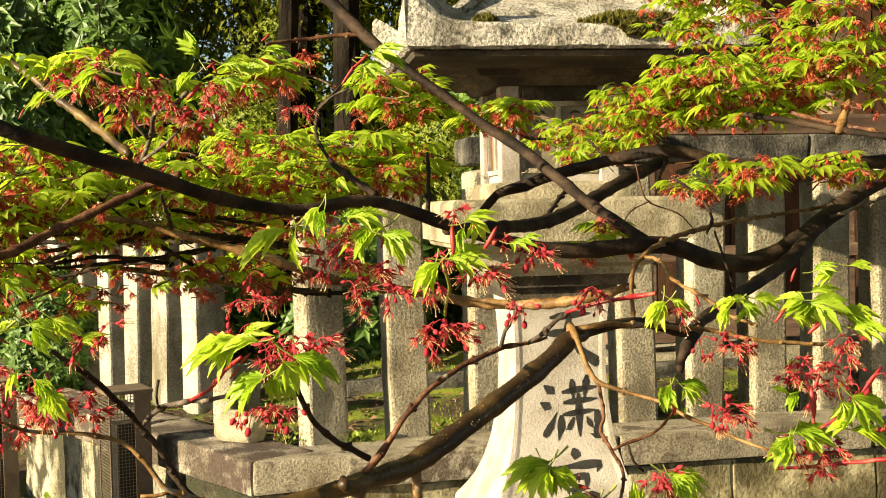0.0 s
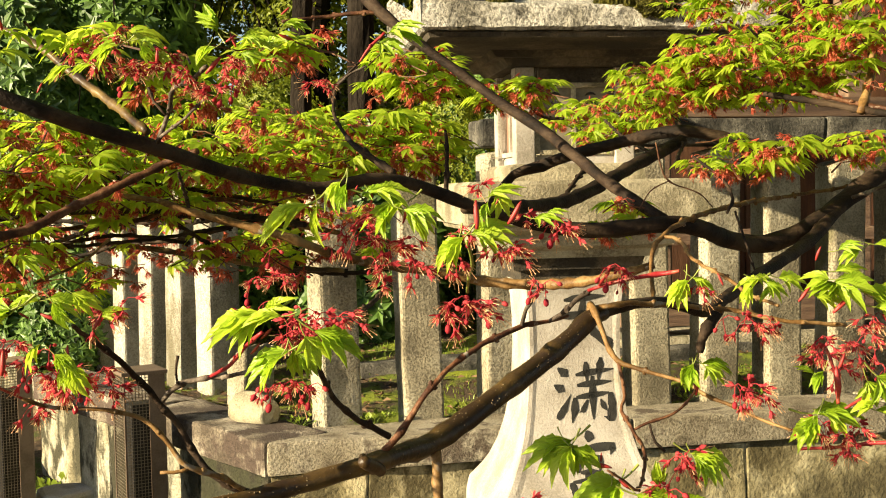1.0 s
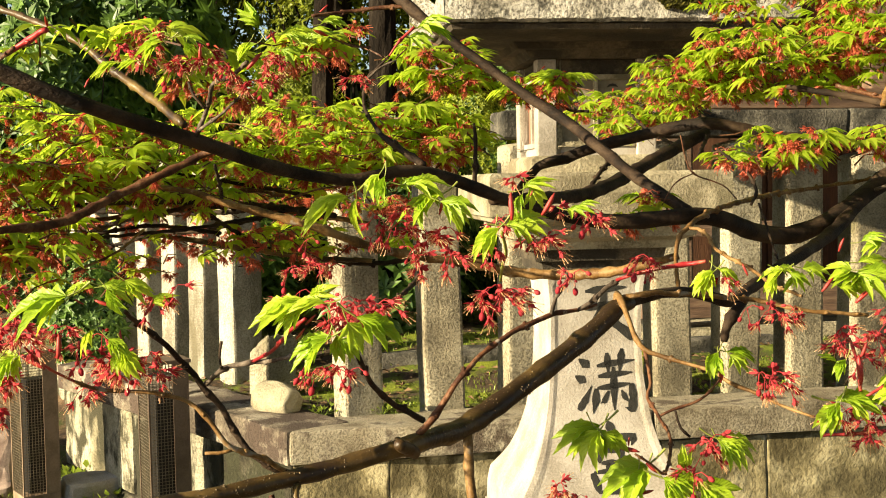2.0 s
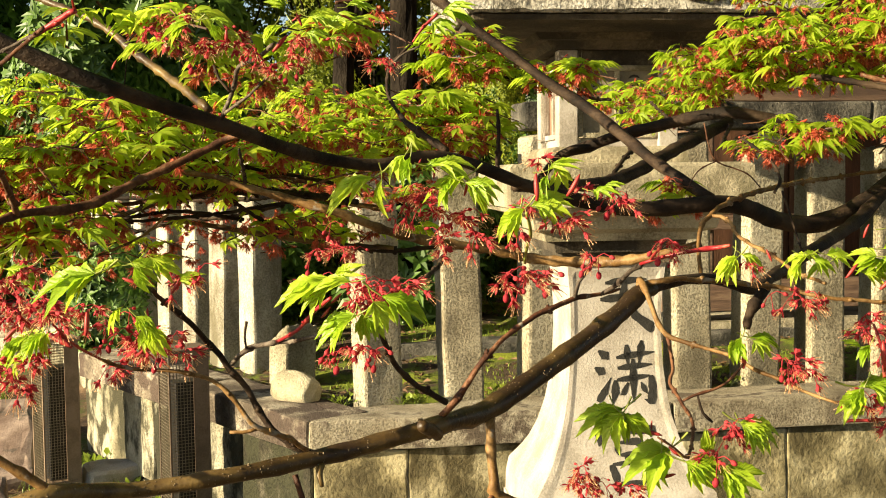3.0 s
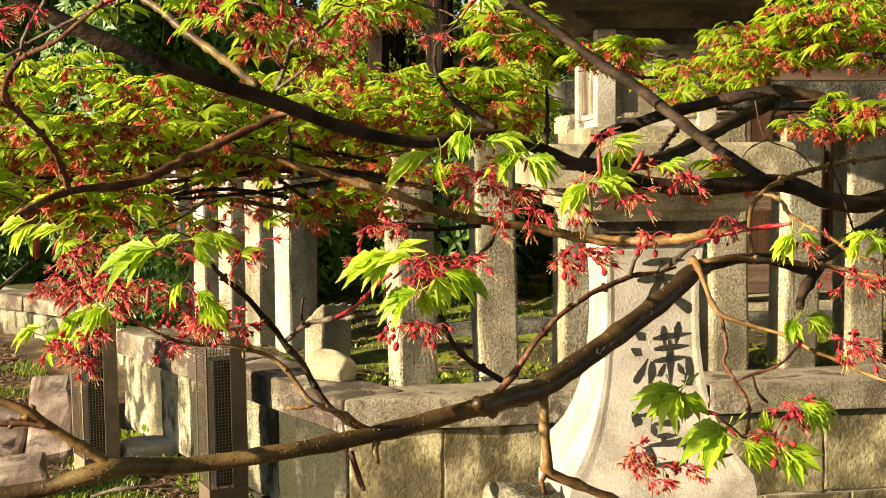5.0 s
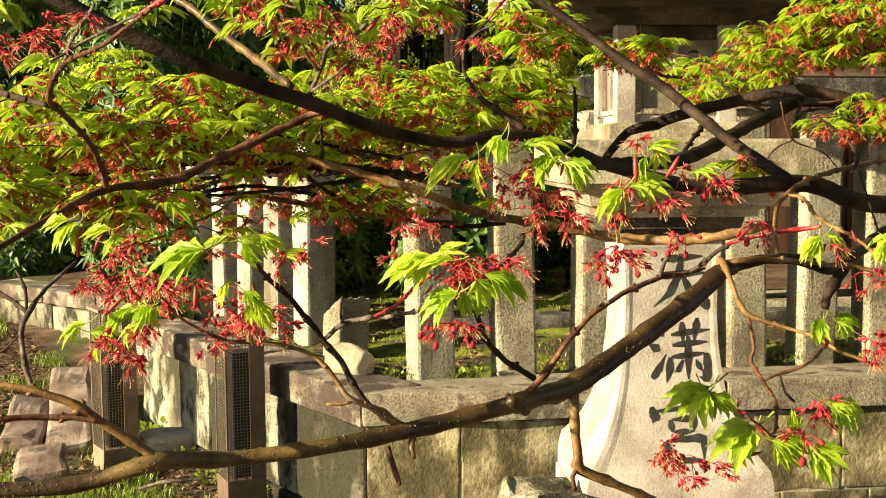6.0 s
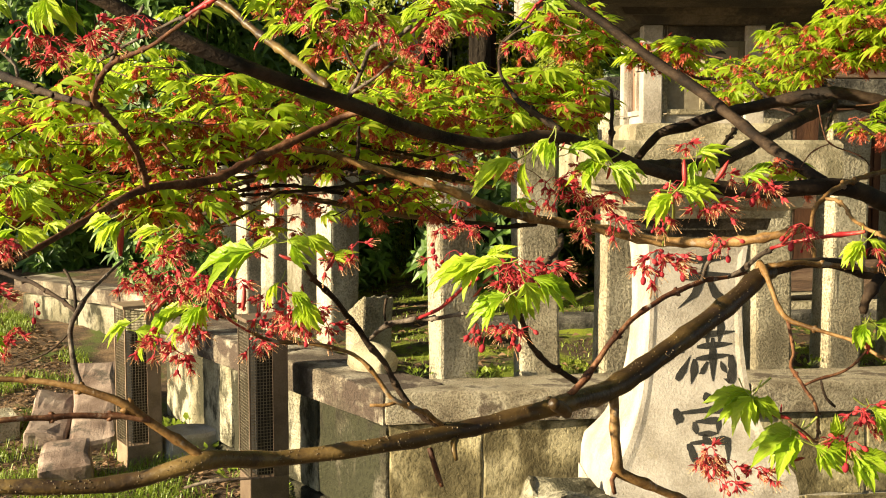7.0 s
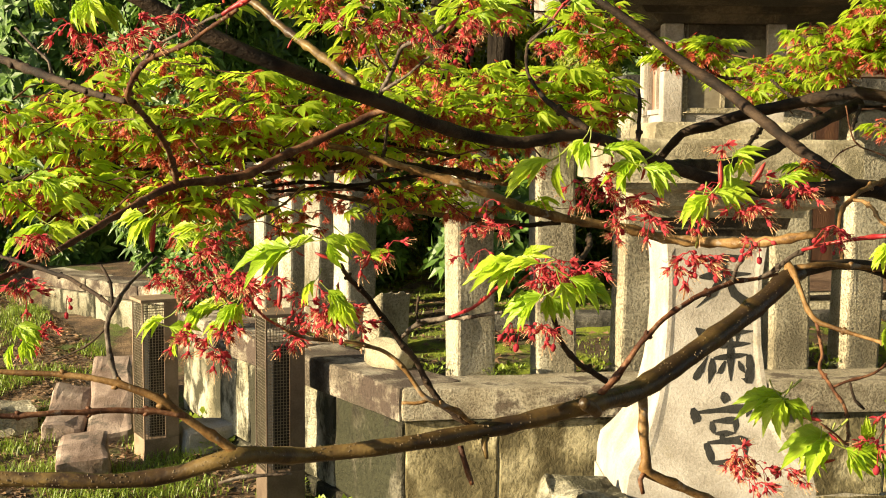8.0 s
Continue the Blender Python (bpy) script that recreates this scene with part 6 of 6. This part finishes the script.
branch([(-0.5079, 0.8076, 1.5109, 0.00130), (-0.4882, 0.8634, 1.5350, 0.00137), (-0.4685, 0.9186, 1.5522, 0.00123), (-0.4251, 0.9264, 1.5671, 0.00103)], BARK_RED)
branch([(-0.5122, 1.1107, 1.5027, 0.00173), (-0.4546, 1.1217, 1.5293, 0.00197), (-0.3735, 1.1351, 1.5443, 0.00197), (-0.3145, 1.1937, 1.5339, 0.00206)], BARK_DARK)
branch([(0.3040, 1.3173, 1.6845, 0.00321), (0.3525, 1.2985, 1.6736, 0.00332), (0.3932, 1.2694, 1.6613, 0.00347), (0.4246, 1.2201, 1.6514, 0.00311), (0.5067, 1.2226, 1.6437, 0.00311)], BARK_DARK)
branch([(0.3931, 1.2593, 1.6576, 0.00433), (0.4092, 1.2811, 1.6925, 0.00466), (0.4194, 1.3026, 1.7254, 0.00316)], BARK_TAN)
branch([(0.3500, 1.2887, 1.6823, 0.00235), (0.3933, 1.2697, 1.6674, 0.00257), (0.4231, 1.2504, 1.6593, 0.00253), (0.4304, 1.2202, 1.6483, 0.00247)], BARK_RED)
branch([(0.2899, 1.4183, 1.7252, 0.00173), (0.3193, 1.3987, 1.7089, 0.00170), (0.3412, 1.3790, 1.6952, 0.00168)], BARK_GREY)
branch([(0.2811, 1.5191, 1.7542, 0.00185), (0.3000, 1.4689, 1.7302, 0.00179), (0.3170, 1.4188, 1.7129, 0.00173)], BARK_RED)
branch([(0.4040, 1.3228, 1.7472, 0.00160), (0.4109, 1.3241, 1.7757, 0.00160), (0.4307, 1.3259, 1.8102, 0.00187), (0.4376, 1.3270, 1.8355, 0.00187)], BARK_DARK)
branch([(0.3603, 1.4239, 1.8161, 0.00202), (0.3750, 1.4034, 1.7887, 0.00170), (0.3825, 1.3827, 1.7622, 0.00140)], BARK_DARK)
branch([(0.2428, 1.6155, 1.6845, 0.00165), (0.2415, 1.4641, 1.6499, 0.00179), (0.2038, 1.3111, 1.6053, 0.00187)], BARK_DARK)
branch([(0.1759, 1.8225, 1.6889, 0.00185), (0.1869, 1.6196, 1.6486, 0.00197), (0.2040, 1.5191, 1.6290, 0.00216)], BARK_DARK)
branch([(0.0812, 1.3091, 1.6609, 0.00160), (0.0568, 1.3274, 1.6657, 0.00163), (0.0317, 1.3470, 1.6903, 0.00193), (-0.0075, 1.3637, 1.6925, 0.00196), (-0.0622, 1.3993, 1.6951, 0.00173)], BARK_DARK)
spray(-0.053, 0.517, 1.576, (205, 29, -27, 1), (262, 19, -23, 0), (228, 16, -12, 11), (255, 14, -9, 10), (8, 21, 1, 6), (335, 16, 3, 5), (202, 23, 16, 1), (250, 16, 9, 0), (345, 19, 16, -2), (310, 16, 18, -3), (30, 13, -3, 4))
bracts(-0.053, 0.517, 1.576, (1, 0, 80, 5), (15, -8, 75, 7), (-7, 5, 60, 5), (26, -5, 50, 4))
flowers(-0.054, 0.526, 1.565, (-13, 1, 2, 1.1), (-4, -1, 5, 1.1), (5, -5, 3, 1.2), (12, -8, 3, 1.2), (3, -13, 1, 1.0), (17, -4, 2, 1.0), (8, -16, 4, 1.0), (-11, -5, 1, 1.0), (-3, 5, 2, 1.0), (21, -16, 5, 1.1), (5, -24, 4, 1.0))
spray(-0.005, 0.480, 1.563, (218, 17, -5, 0), (245, 14, -7, -0), (10, 20, -2, 1), (350, 14, 0, 0), (25, 15, 5, 16), (305, 12, 8, 17), (250, 11, 5, 14), (0, 12, 24, 7), (20, 10, 28, 8))
bracts(-0.005, 0.480, 1.566, (0, 0, 88, 12), (13, 2, 58, 11), (8, 10, 60, 3))
flowers(-0.001, 0.490, 1.558, (6, -0, 2, 1.0), (10, -1, 3, 1.0), (-13, -4, 3, 1.0), (17, 13, 4, 0.9), (32, 7, 3, 0.9), (28, 10, 0, 1.1), (-2, 26, 4, 1.0), (-7, 7, 1, 1.0))
branch([(-0.0092, 0.4894, 1.5608, 0.00072), (-0.0076, 0.5090, 1.5513, 0.00075), (-0.0096, 0.5284, 1.5425, 0.00078), (-0.0105, 0.5379, 1.5352, 0.00068)], STALK, knots=False)
flowers(-0.011, 0.537, 1.530, (-4, 2, 2, 1.2), (4, 0, 3, 1.2), (11, 1, 0, 1.2), (-8, -1, 0, 1.2), (0, -3, 5, 1.2))
spray(-0.080, 0.451, 1.526, (196, 28, -7, 9), (215, 18, -9, 7), (180, 16, 0, 9), (30, 14, -8, 10), (202, 23, 2, -5), (230, 16, 0, -6), (292, 13, 3, -5), (315, 12, 5, -6), (332, 23, 12, 3), (300, 14, 9, 1))
bracts(-0.080, 0.451, 1.526, (-13, -6, 48, 6), (-9, 0, 40, 6), (12, -5, 65, 5), (0, 0, 120, 4))
flowers(-0.080, 0.481, 1.527, (-1, 2, 5, 1.1), (7, 2, 5, 1.2), (18, 4, 3, 1.1), (2, -2, 2, 1.0), (-5, 0, 5, 1.0), (-1, -24, 3, 1.1), (-10, -24, 0, 1.1), (-15, -23, 0, 1.0), (6, -24, 0, 1.0), (11, 0, 2, 1.0))
flowers(-0.121, 0.679, 1.536, (-3, -2, 2, 1.3), (5, -3, 1, 1.2), (-7, 14, 0, 1.1), (-22, -7, 0, 1.2), (-12, -17, 0, 1.2))
spray(-0.181, 0.462, 1.534, (196, 28, -9, 4), (212, 20, -10, 2), (180, 14, 1, 7), (350, 16, 5, 8), (300, 13, 8, 7), (290, 15, 13, -18), (265, 12, 11, -19), (230, 14, 2, -10), (325, 13, 8, -14), (20, 12, 24, 0), (330, 14, 14, 10))
bracts(-0.181, 0.462, 1.534, (-16, -23, 86, 11), (11, -19, 88, 8), (1, 2, -25, 8), (22, -5, 60, 8), (-4, 0, 150, 5))
flowers(-0.185, 0.471, 1.514, (-47, 7, 5, 1.1), (-38, 9, 2, 1.1), (-31, 6, 3, 1.1), (-27, 0, 1, 1.0), (-4, -4, 5, 1.0), (5, -5, 3, 1.1), (13, -7, 2, 1.1), (-9, -2, 0, 1.0), (24, 21, 5, 1.0), (32, 22, 2, 1.0), (2, 5, 1, 1.0), (-51, 20, 3, 1.1), (-45, 24, 2, 1.0), (17, -10, 0, 1.0))
spray(-0.219, 0.467, 1.507, (238, 16, 2, 5), (258, 12, 4, 5), (200, 12, -7, -5), (240, 10, -11, -7), (190, 15, -15, 39), (215, 12, -12, 37))
flowers(-0.226, 0.466, 1.495, (-1, 5, 5, 1.0), (5, 7, 2, 1.0), (0, -4, 3, 1.0))
spray(0.066, 0.588, 1.434, (206, 29, -26, 20), (228, 24, -27, 19), (300, 19, -30, 20), (325, 18, -26, 18), (206, 31, -2, -1), (228, 24, -4, -3), (255, 18, -7, -3), (90, 14, 17, -3), (340, 25, 33, 14), (310, 18, 34, 13), (345, 27, 5, -6), (315, 18, 6, -7), (335, 24, 24, -9), (300, 18, 26, -10))
bracts(0.066, 0.588, 1.434, (-18, 10, -15, 12), (-3, 1, -40, 9), (-12, 10, 85, 5), (-9, -15, 10, 10))
flowers(0.066, 0.588, 1.428, (29, 19, 2, 1.2), (28, 12, 5, 1.2), (21, 3, 0, 1.4), (-47, -3, 4, 1.1), (-50, -10, 3, 1.1), (-44, -15, 2, 1.1), (-35, -16, 5, 1.1), (-24, -15, 3, 1.1), (-40, -21, 5, 1.2))
spray(0.121, 0.696, 1.465, (242, 17, -2, 12), (255, 14, -3, 10), (352, 20, 4, 11), (320, 16, 5, 10))
bracts(0.121, 0.696, 1.465, (-1, -7, 84, 15))
flowers(0.150, 0.698, 1.461, (2, 2, 5, 1.4), (-7, 3, 0, 1.3), (7, -3, 3, 1.3))
spray(0.118, 0.705, 1.524, (250, 21, -2, 3), (215, 21, 0, 2), (330, 17, 3, 3))
spray(0.170, 0.706, 1.519, (195, 17, -10, 7), (245, 16, -14, 3), (330, 16, -7, 5), (352, 19, 3, 7), (205, 16, 3, 2), (350, 14, -14, 8))
spray(0.201, 0.697, 1.516, (172, 17, -3, 10), (196, 22, 3, 7), (352, 27, 0, 8), (335, 17, -3, 5), (345, 20, -10, 0), (10, 21, 3, 14), (348, 30, 17, 2), (335, 20, 24, -2), (355, 24, 24, -7), (25, 15, 3, 27), (200, 15, 17, 27), (0, 14, 24, 30))
bracts(0.191, 0.697, 1.513, (-10, 0, 50, 11), (10, -7, 40, 14), (-54, 10, 110, 8), (0, 24, 70, 9))
flowers(0.156, 0.705, 1.502, (-5, 0, 5, 1.3), (3, -3, 3, 1.3), (10, 0, 1, 1.2), (-17, 0, 0, 1.3), (-31, 19, 3, 1.2), (45, -17, 5, 1.3), (55, -14, 3, 1.3), (69, -10, 5, 1.2), (75, -21, 1, 1.3), (65, -27, 3, 1.2), (38, -21, 2, 1.2), (51, -31, 5, 1.2), (72, 0, 2, 1.2))
flowers(0.061, 0.595, 1.544, (-1, -2, 0, 1.3), (4, -3, 3, 1.0))
flowers(0.026, 0.632, 1.535, (-3, -3, 0, 1.2), (3, -3, 0, 1.2))
spray(0.186, 0.634, 1.451, (238, 23, -12, 7), (255, 15, -15, 5), (2, 31, -14, 7), (345, 19, -6, 6), (318, 25, 19, 28), (290, 17, 15, 25), (345, 25, 19, 9), (200, 15, 19, 14), (230, 14, -9, 31), (150, 12, -12, 28))
bracts(0.189, 0.635, 1.470, (-3, -3, 92, 17), (15, -3, 30, 10), (-3, 12, 70, 10), (28, -12, 20, 15))
flowers(0.186, 0.634, 1.445, (-6, 6, 5, 1.2), (2, 3, 3, 1.2), (9, 5, 5, 1.2), (-12, 6, 2, 1.2), (0, -6, 2, 1.1), (25, 37, 1, 1.2), (34, 46, 0, 1.3), (-51, 25, 5, 1.1))
branch([(0.1665, 0.6432, 1.4369, 0.00092), (0.1887, 0.6341, 1.4402, 0.00091), (0.2071, 0.6248, 1.4442, 0.00115), (0.2278, 0.6157, 1.4483, 0.00113)], SHOOT)
branch([(0.1861, 0.6348, 1.4634, 0.00104), (0.1877, 0.6454, 1.4772, 0.00092), (0.1888, 0.6658, 1.4885, 0.00081)], SHOOT)
branch([(0.1891, 0.6348, 1.4603, 0.00078), (0.2048, 0.6357, 1.4707, 0.00091), (0.2237, 0.6371, 1.4934, 0.00091)], SHOOT)
spray(-0.133, 0.601, 1.658, (122, 18, -4, 7), (140, 13, -3, 9), (8, 21, 6, 5), (345, 16, 9, 4), (205, 14, -6, 0), (225, 12, -10, 1), (345, 14, 6, -3), (15, 15, 15, 0), (340, 14, 18, -6), (350, 13, 32, 10), (20, 12, 29, 9))
bracts(-0.133, 0.601, 1.658, (4, 0, 110, 8), (-12, -13, 45, 12), (-1, 3, 30, 7), (28, 16, 40, 6))
flowers(-0.136, 0.600, 1.641, (-7, -4, 2, 1.0), (-1, -3, 0, 1.1), (6, -1, 0, 1.1), (4, 1, 4, 0.9), (26, 9, 1, 1.0), (47, -3, 4, 1.0))
spray(-0.186, 0.599, 1.659, (195, 21, -1, 1), (215, 15, -4, -1), (170, 16, 0, 4), (200, 14, -15, -9), (345, 14, 7, 4), (300, 12, 9, 1), (195, 14, -26, -10), (185, 12, -35, -13), (340, 14, 12, -3))
flowers(-0.189, 0.599, 1.653, (-25, 4, 5, 1.2), (-15, 0, 3, 1.2), (-7, 9, 2, 1.1), (19, 4, 5, 1.2), (21, -3, 3, 1.2), (9, -3, 2, 1.1), (35, -6, 1, 1.1), (56, -4, 3, 1.0), (3, -9, 0, 1.1))
bracts(-0.183, 0.599, 1.653, (13, -4, 80, 9), (0, -9, 60, 7), (-50, -16, 60, 6))
spray(-0.084, 1.005, 1.718, (18, 34, -2, 1), (350, 29, 2, 0), (340, 24, -10, -6))
spray(-0.317, 0.655, 1.532, (215, 23, -19, 5), (245, 20, -21, 4), (195, 21, -25, 7), (350, 23, -4, -7), (330, 20, 0, -9), (205, 21, 11, -5))
bracts(-0.324, 0.654, 1.525, (-14, -9, 78, 19), (-4, -7, 60, 14), (7, 4, 80, 6))
flowers(-0.309, 0.634, 1.510, (-5, 0, 5, 1.3), (3, -3, 3, 1.3), (10, -2, 2, 1.3), (17, 14, 1, 1.3), (-10, -10, 3, 1.2), (0, -14, 5, 1.3))
spray(-0.466, 0.766, 1.548, (15, 27, -17, 6), (330, 25, 0, 8), (10, 25, 8, 4), (350, 25, 12, -4), (200, 25, 0, -25), (340, 29, 0, -25), (190, 33, 0, -31), (215, 25, -17, -33), (350, 21, 21, -21))
flowers(-0.398, 0.622, 1.520, (-7, 3, 5, 1.4), (2, 7, 3, 1.3), (-10, -21, 2, 1.3), (-3, -27, 5, 1.3), (17, -31, 0, 1.2), (-7, -58, 5, 1.2), (3, -51, 2, 1.2))
spray(-0.257, 0.420, 1.636, (262, 16, -7, 7), (285, 15, -5, 6), (240, 13, -9, 5), (300, 14, 0, 5), (320, 12, -28, 6))
flowers(-0.257, 0.419, 1.627, (-15, 5, 5, 1.1), (-9, 0, 3, 1.1), (13, 7, 5, 1.1), (15, 0, 3, 1.1), (-2, -8, 2, 1.0), (32, 7, 1, 1.0))
spray(-0.326, 0.478, 1.493, (340, 13, -5, 3), (320, 13, -3, 1), (250, 13, -5, -5), (300, 13, 0, -3))
spray(-0.250, 0.540, 1.491, (200, 18, -3, 7), (225, 22, -6, 10), (190, 21, -1, 9), (200, 19, -35, 0), (350, 18, -29, -3), (260, 12, -29, -9))
bracts(-0.242, 0.541, 1.494, (6, 0, 150, 16), (4, 9, 88, 12), (-29, 4, 40, 11))
flowers(-0.235, 0.523, 1.508, (-7, 11, 5, 1.1), (1, 6, 3, 1.1), (14, 9, 2, 1.1), (34, -14, 5, 1.1), (45, -11, 3, 1.1), (60, -14, 5, 1.0), (55, -6, 2, 1.0), (-31, -20, 5, 1.1), (-26, -23, 3, 1.1), (26, -20, 5, 1.0))
canopy(-0.437, 1.008, 1.616, 0.118, 0.220, 0.044, 66)
canopy(-0.352, 1.086, 1.604, 0.115, 0.220, 0.041, 74)
canopy(-0.257, 1.257, 1.632, 0.132, 0.220, 0.044, 85)
canopy(-0.113, 1.341, 1.640, 0.086, 0.180, 0.036, 60)
canopy(-0.080, 1.359, 1.720, 0.073, 0.080, 0.030, 36, size=24)
canopy(0.024, 1.306, 1.693, 0.048, 0.060, 0.018, 18, size=24)
canopy(0.191, 1.975, 1.698, 0.095, 0.150, 0.038, 60, size=24)
canopy(0.242, 1.579, 1.714, 0.083, 0.200, 0.042, 75, size=24)
canopy(0.309, 1.415, 1.731, 0.101, 0.180, 0.047, 85, size=24)
canopy(0.410, 1.323, 1.753, 0.095, 0.180, 0.060, 75, size=24)
canopy(0.325, 1.624, 1.851, 0.086, 0.150, 0.035, 35, size=24)
canopy(0.298, 1.094, 1.615, 0.090, 0.080, 0.019, 18, size=22, flower=1.0)
canopy(0.224, 1.097, 1.608, 0.048, 0.060, 0.021, 8, size=20)
canopy(-0.427, 0.955, 1.556, 0.073, 0.150, 0.022, 28, leafage=0.55)
canopy(-0.410, 1.307, 1.534, 0.152, 0.200, 0.030, 30, flower=1.0, leafage=0.25)
canopy(-0.242, 1.170, 1.520, 0.071, 0.100, 0.024, 14, flower=1.0, leafage=0.3)
canopy(-0.272, 0.776, 1.684, 0.090, 0.080, 0.014, 11, size=22, flower=0.7)
canopy(-0.147, 0.838, 1.685, 0.033, 0.060, 0.019, 11, size=22)
canopy(-0.565, 1.010, 1.597, 0.108, 0.200, 0.032, 44)
canopy(-0.516, 0.860, 1.549, 0.070, 0.100, 0.021, 24)
canopy(-0.432, 1.131, 1.594, 0.118, 0.200, 0.035, 40)
canopy(-0.160, 1.183, 1.607, 0.065, 0.100, 0.024, 16)
canopy(-0.453, 1.150, 1.499, 0.082, 0.150, 0.024, 12, flower=1.0, leafage=0.3)
canopy(0.115, 1.054, 1.559, 0.031, 0.050, 0.015, 6)
canopy(-0.232, 0.863, 1.670, 0.048, 0.080, 0.020, 8, size=22)
canopy(-0.235, 1.498, 1.655, 0.147, 0.200, 0.044, 40)
branch([(-0.4731, 1.0159, 1.5119, 0.00136), (-0.3937, 1.0299, 1.5364, 0.00158), (-0.3151, 1.0930, 1.5432, 0.00166), (-0.2203, 1.1593, 1.5595, 0.00197)], BARK_DARK)
branch([(-0.3993, 1.1813, 1.5366, 0.00231), (-0.3143, 1.1927, 1.5217, 0.00283), (-0.2269, 1.2044, 1.5068, 0.00283), (-0.1565, 1.2144, 1.5010, 0.00231)], BARK_OLIVE)
branch([(-0.3506, 1.1406, 1.5678, 0.00247), (-0.2809, 1.1508, 1.5651, 0.00296), (-0.2109, 1.1602, 1.5537, 0.00296), (-0.1526, 1.1679, 1.5423, 0.00247)], BARK_TAN)
branch([(-0.5696, 0.9005, 1.5177, 0.00123), (-0.5353, 0.9584, 1.5404, 0.00151), (-0.5007, 1.0165, 1.5655, 0.00158)], BARK_DARK)
branch([(-0.4478, 1.0263, 1.5872, 0.00090), (-0.4207, 1.0280, 1.5605, 0.00113), (-0.3831, 1.0322, 1.5445, 0.00113)], BARK_TAN)
branch([(-0.3925, 0.9770, 1.5102, 0.00108), (-0.3661, 1.0126, 1.5242, 0.00111), (-0.3459, 1.0378, 1.5447, 0.00113)], BARK_TAN)
branch([(-0.4507, 1.0890, 1.6159, 0.00136), (-0.3874, 1.1408, 1.6042, 0.00166), (-0.3167, 1.1928, 1.5901, 0.00197), (-0.2266, 1.2452, 1.5709, 0.00206)], BARK_DARK)
branch([(-0.4518, 1.0872, 1.5647, 0.00136), (-0.3993, 1.1392, 1.5706, 0.00166), (-0.3405, 1.1915, 1.5771, 0.00173), (-0.2693, 1.2441, 1.5811, 0.00154)], BARK_TAN)
branch([(-0.3647, 0.9922, 1.6267, 0.00103), (-0.3478, 1.0421, 1.6075, 0.00108), (-0.3277, 1.0919, 1.5782, 0.00113)], BARK_DARK)
branch([(-0.0630, 0.6033, 1.4374, 0.00316), (-0.0660, 0.5953, 1.4435, 0.00286), (-0.0671, 0.5913, 1.4468, 0.00220), (-0.0677, 0.5903, 1.4480, 0.00103)], BARK_OLIVE, knots=False)
branch([(-0.0546, 0.6199, 1.4379, 0.00242), (-0.0565, 0.6150, 1.4434, 0.00214), (-0.0572, 0.6132, 1.4464, 0.00133)], BARK_OLIVE, knots=False)
branch([(-0.0279, 0.6599, 1.4411, 0.00227), (-0.0315, 0.6547, 1.4461, 0.00197), (-0.0325, 0.6527, 1.4478, 0.00112)], BARK_OLIVE, knots=False)
branch([(-0.1139, 0.5543, 1.4323, 0.00197), (-0.1138, 0.5489, 1.4278, 0.00159), (-0.1126, 0.5486, 1.4229, 0.00098)], BARK_OLIVE, knots=False)
branch([(-0.1269, 0.5519, 1.4279, 0.00148), (-0.1247, 0.5516, 1.4206, 0.00148), (-0.1216, 0.5513, 1.4118, 0.00160), (-0.1204, 0.5511, 1.4080, 0.00099)], BARK_RED, knots=False)
canopy(-0.411, 0.875, 1.542, 0.059, 0.060, 0.014, 16, leafage=0.6)
canopy(-0.298, 1.450, 1.572, 0.100, 0.120, 0.020, 26, flower=1.1, leafage=0.4)
canopy(-0.233, 1.650, 1.556, 0.080, 0.120, 0.016, 18, flower=1.1, leafage=0.3)
canopy(-0.300, 1.500, 1.518, 0.060, 0.100, 0.022, 12, flower=0.6, leafage=0.8)
canopy(-0.160, 1.500, 1.509, 0.022, 0.050, 0.008, 4, flower=0.3)
canopy(-0.600, 1.320, 1.680, 0.085, 0.120, 0.022, 18, flower=0.5)
finish_mass("leaf", "foliage", MAPLE_MASS, "mass of small lime-green maple leaves")
finish_mass("flower", "blossom", FLOWER_MASS, "mass of small red maple flowers")
finish_mass("scale", "scale_foliage", SCALE_MASS, "mass of red bud scales")
tagged(part("twig", TWIGS, BARK_RED, maple, "mesh of fine reddish twigs"), kind="stuff")
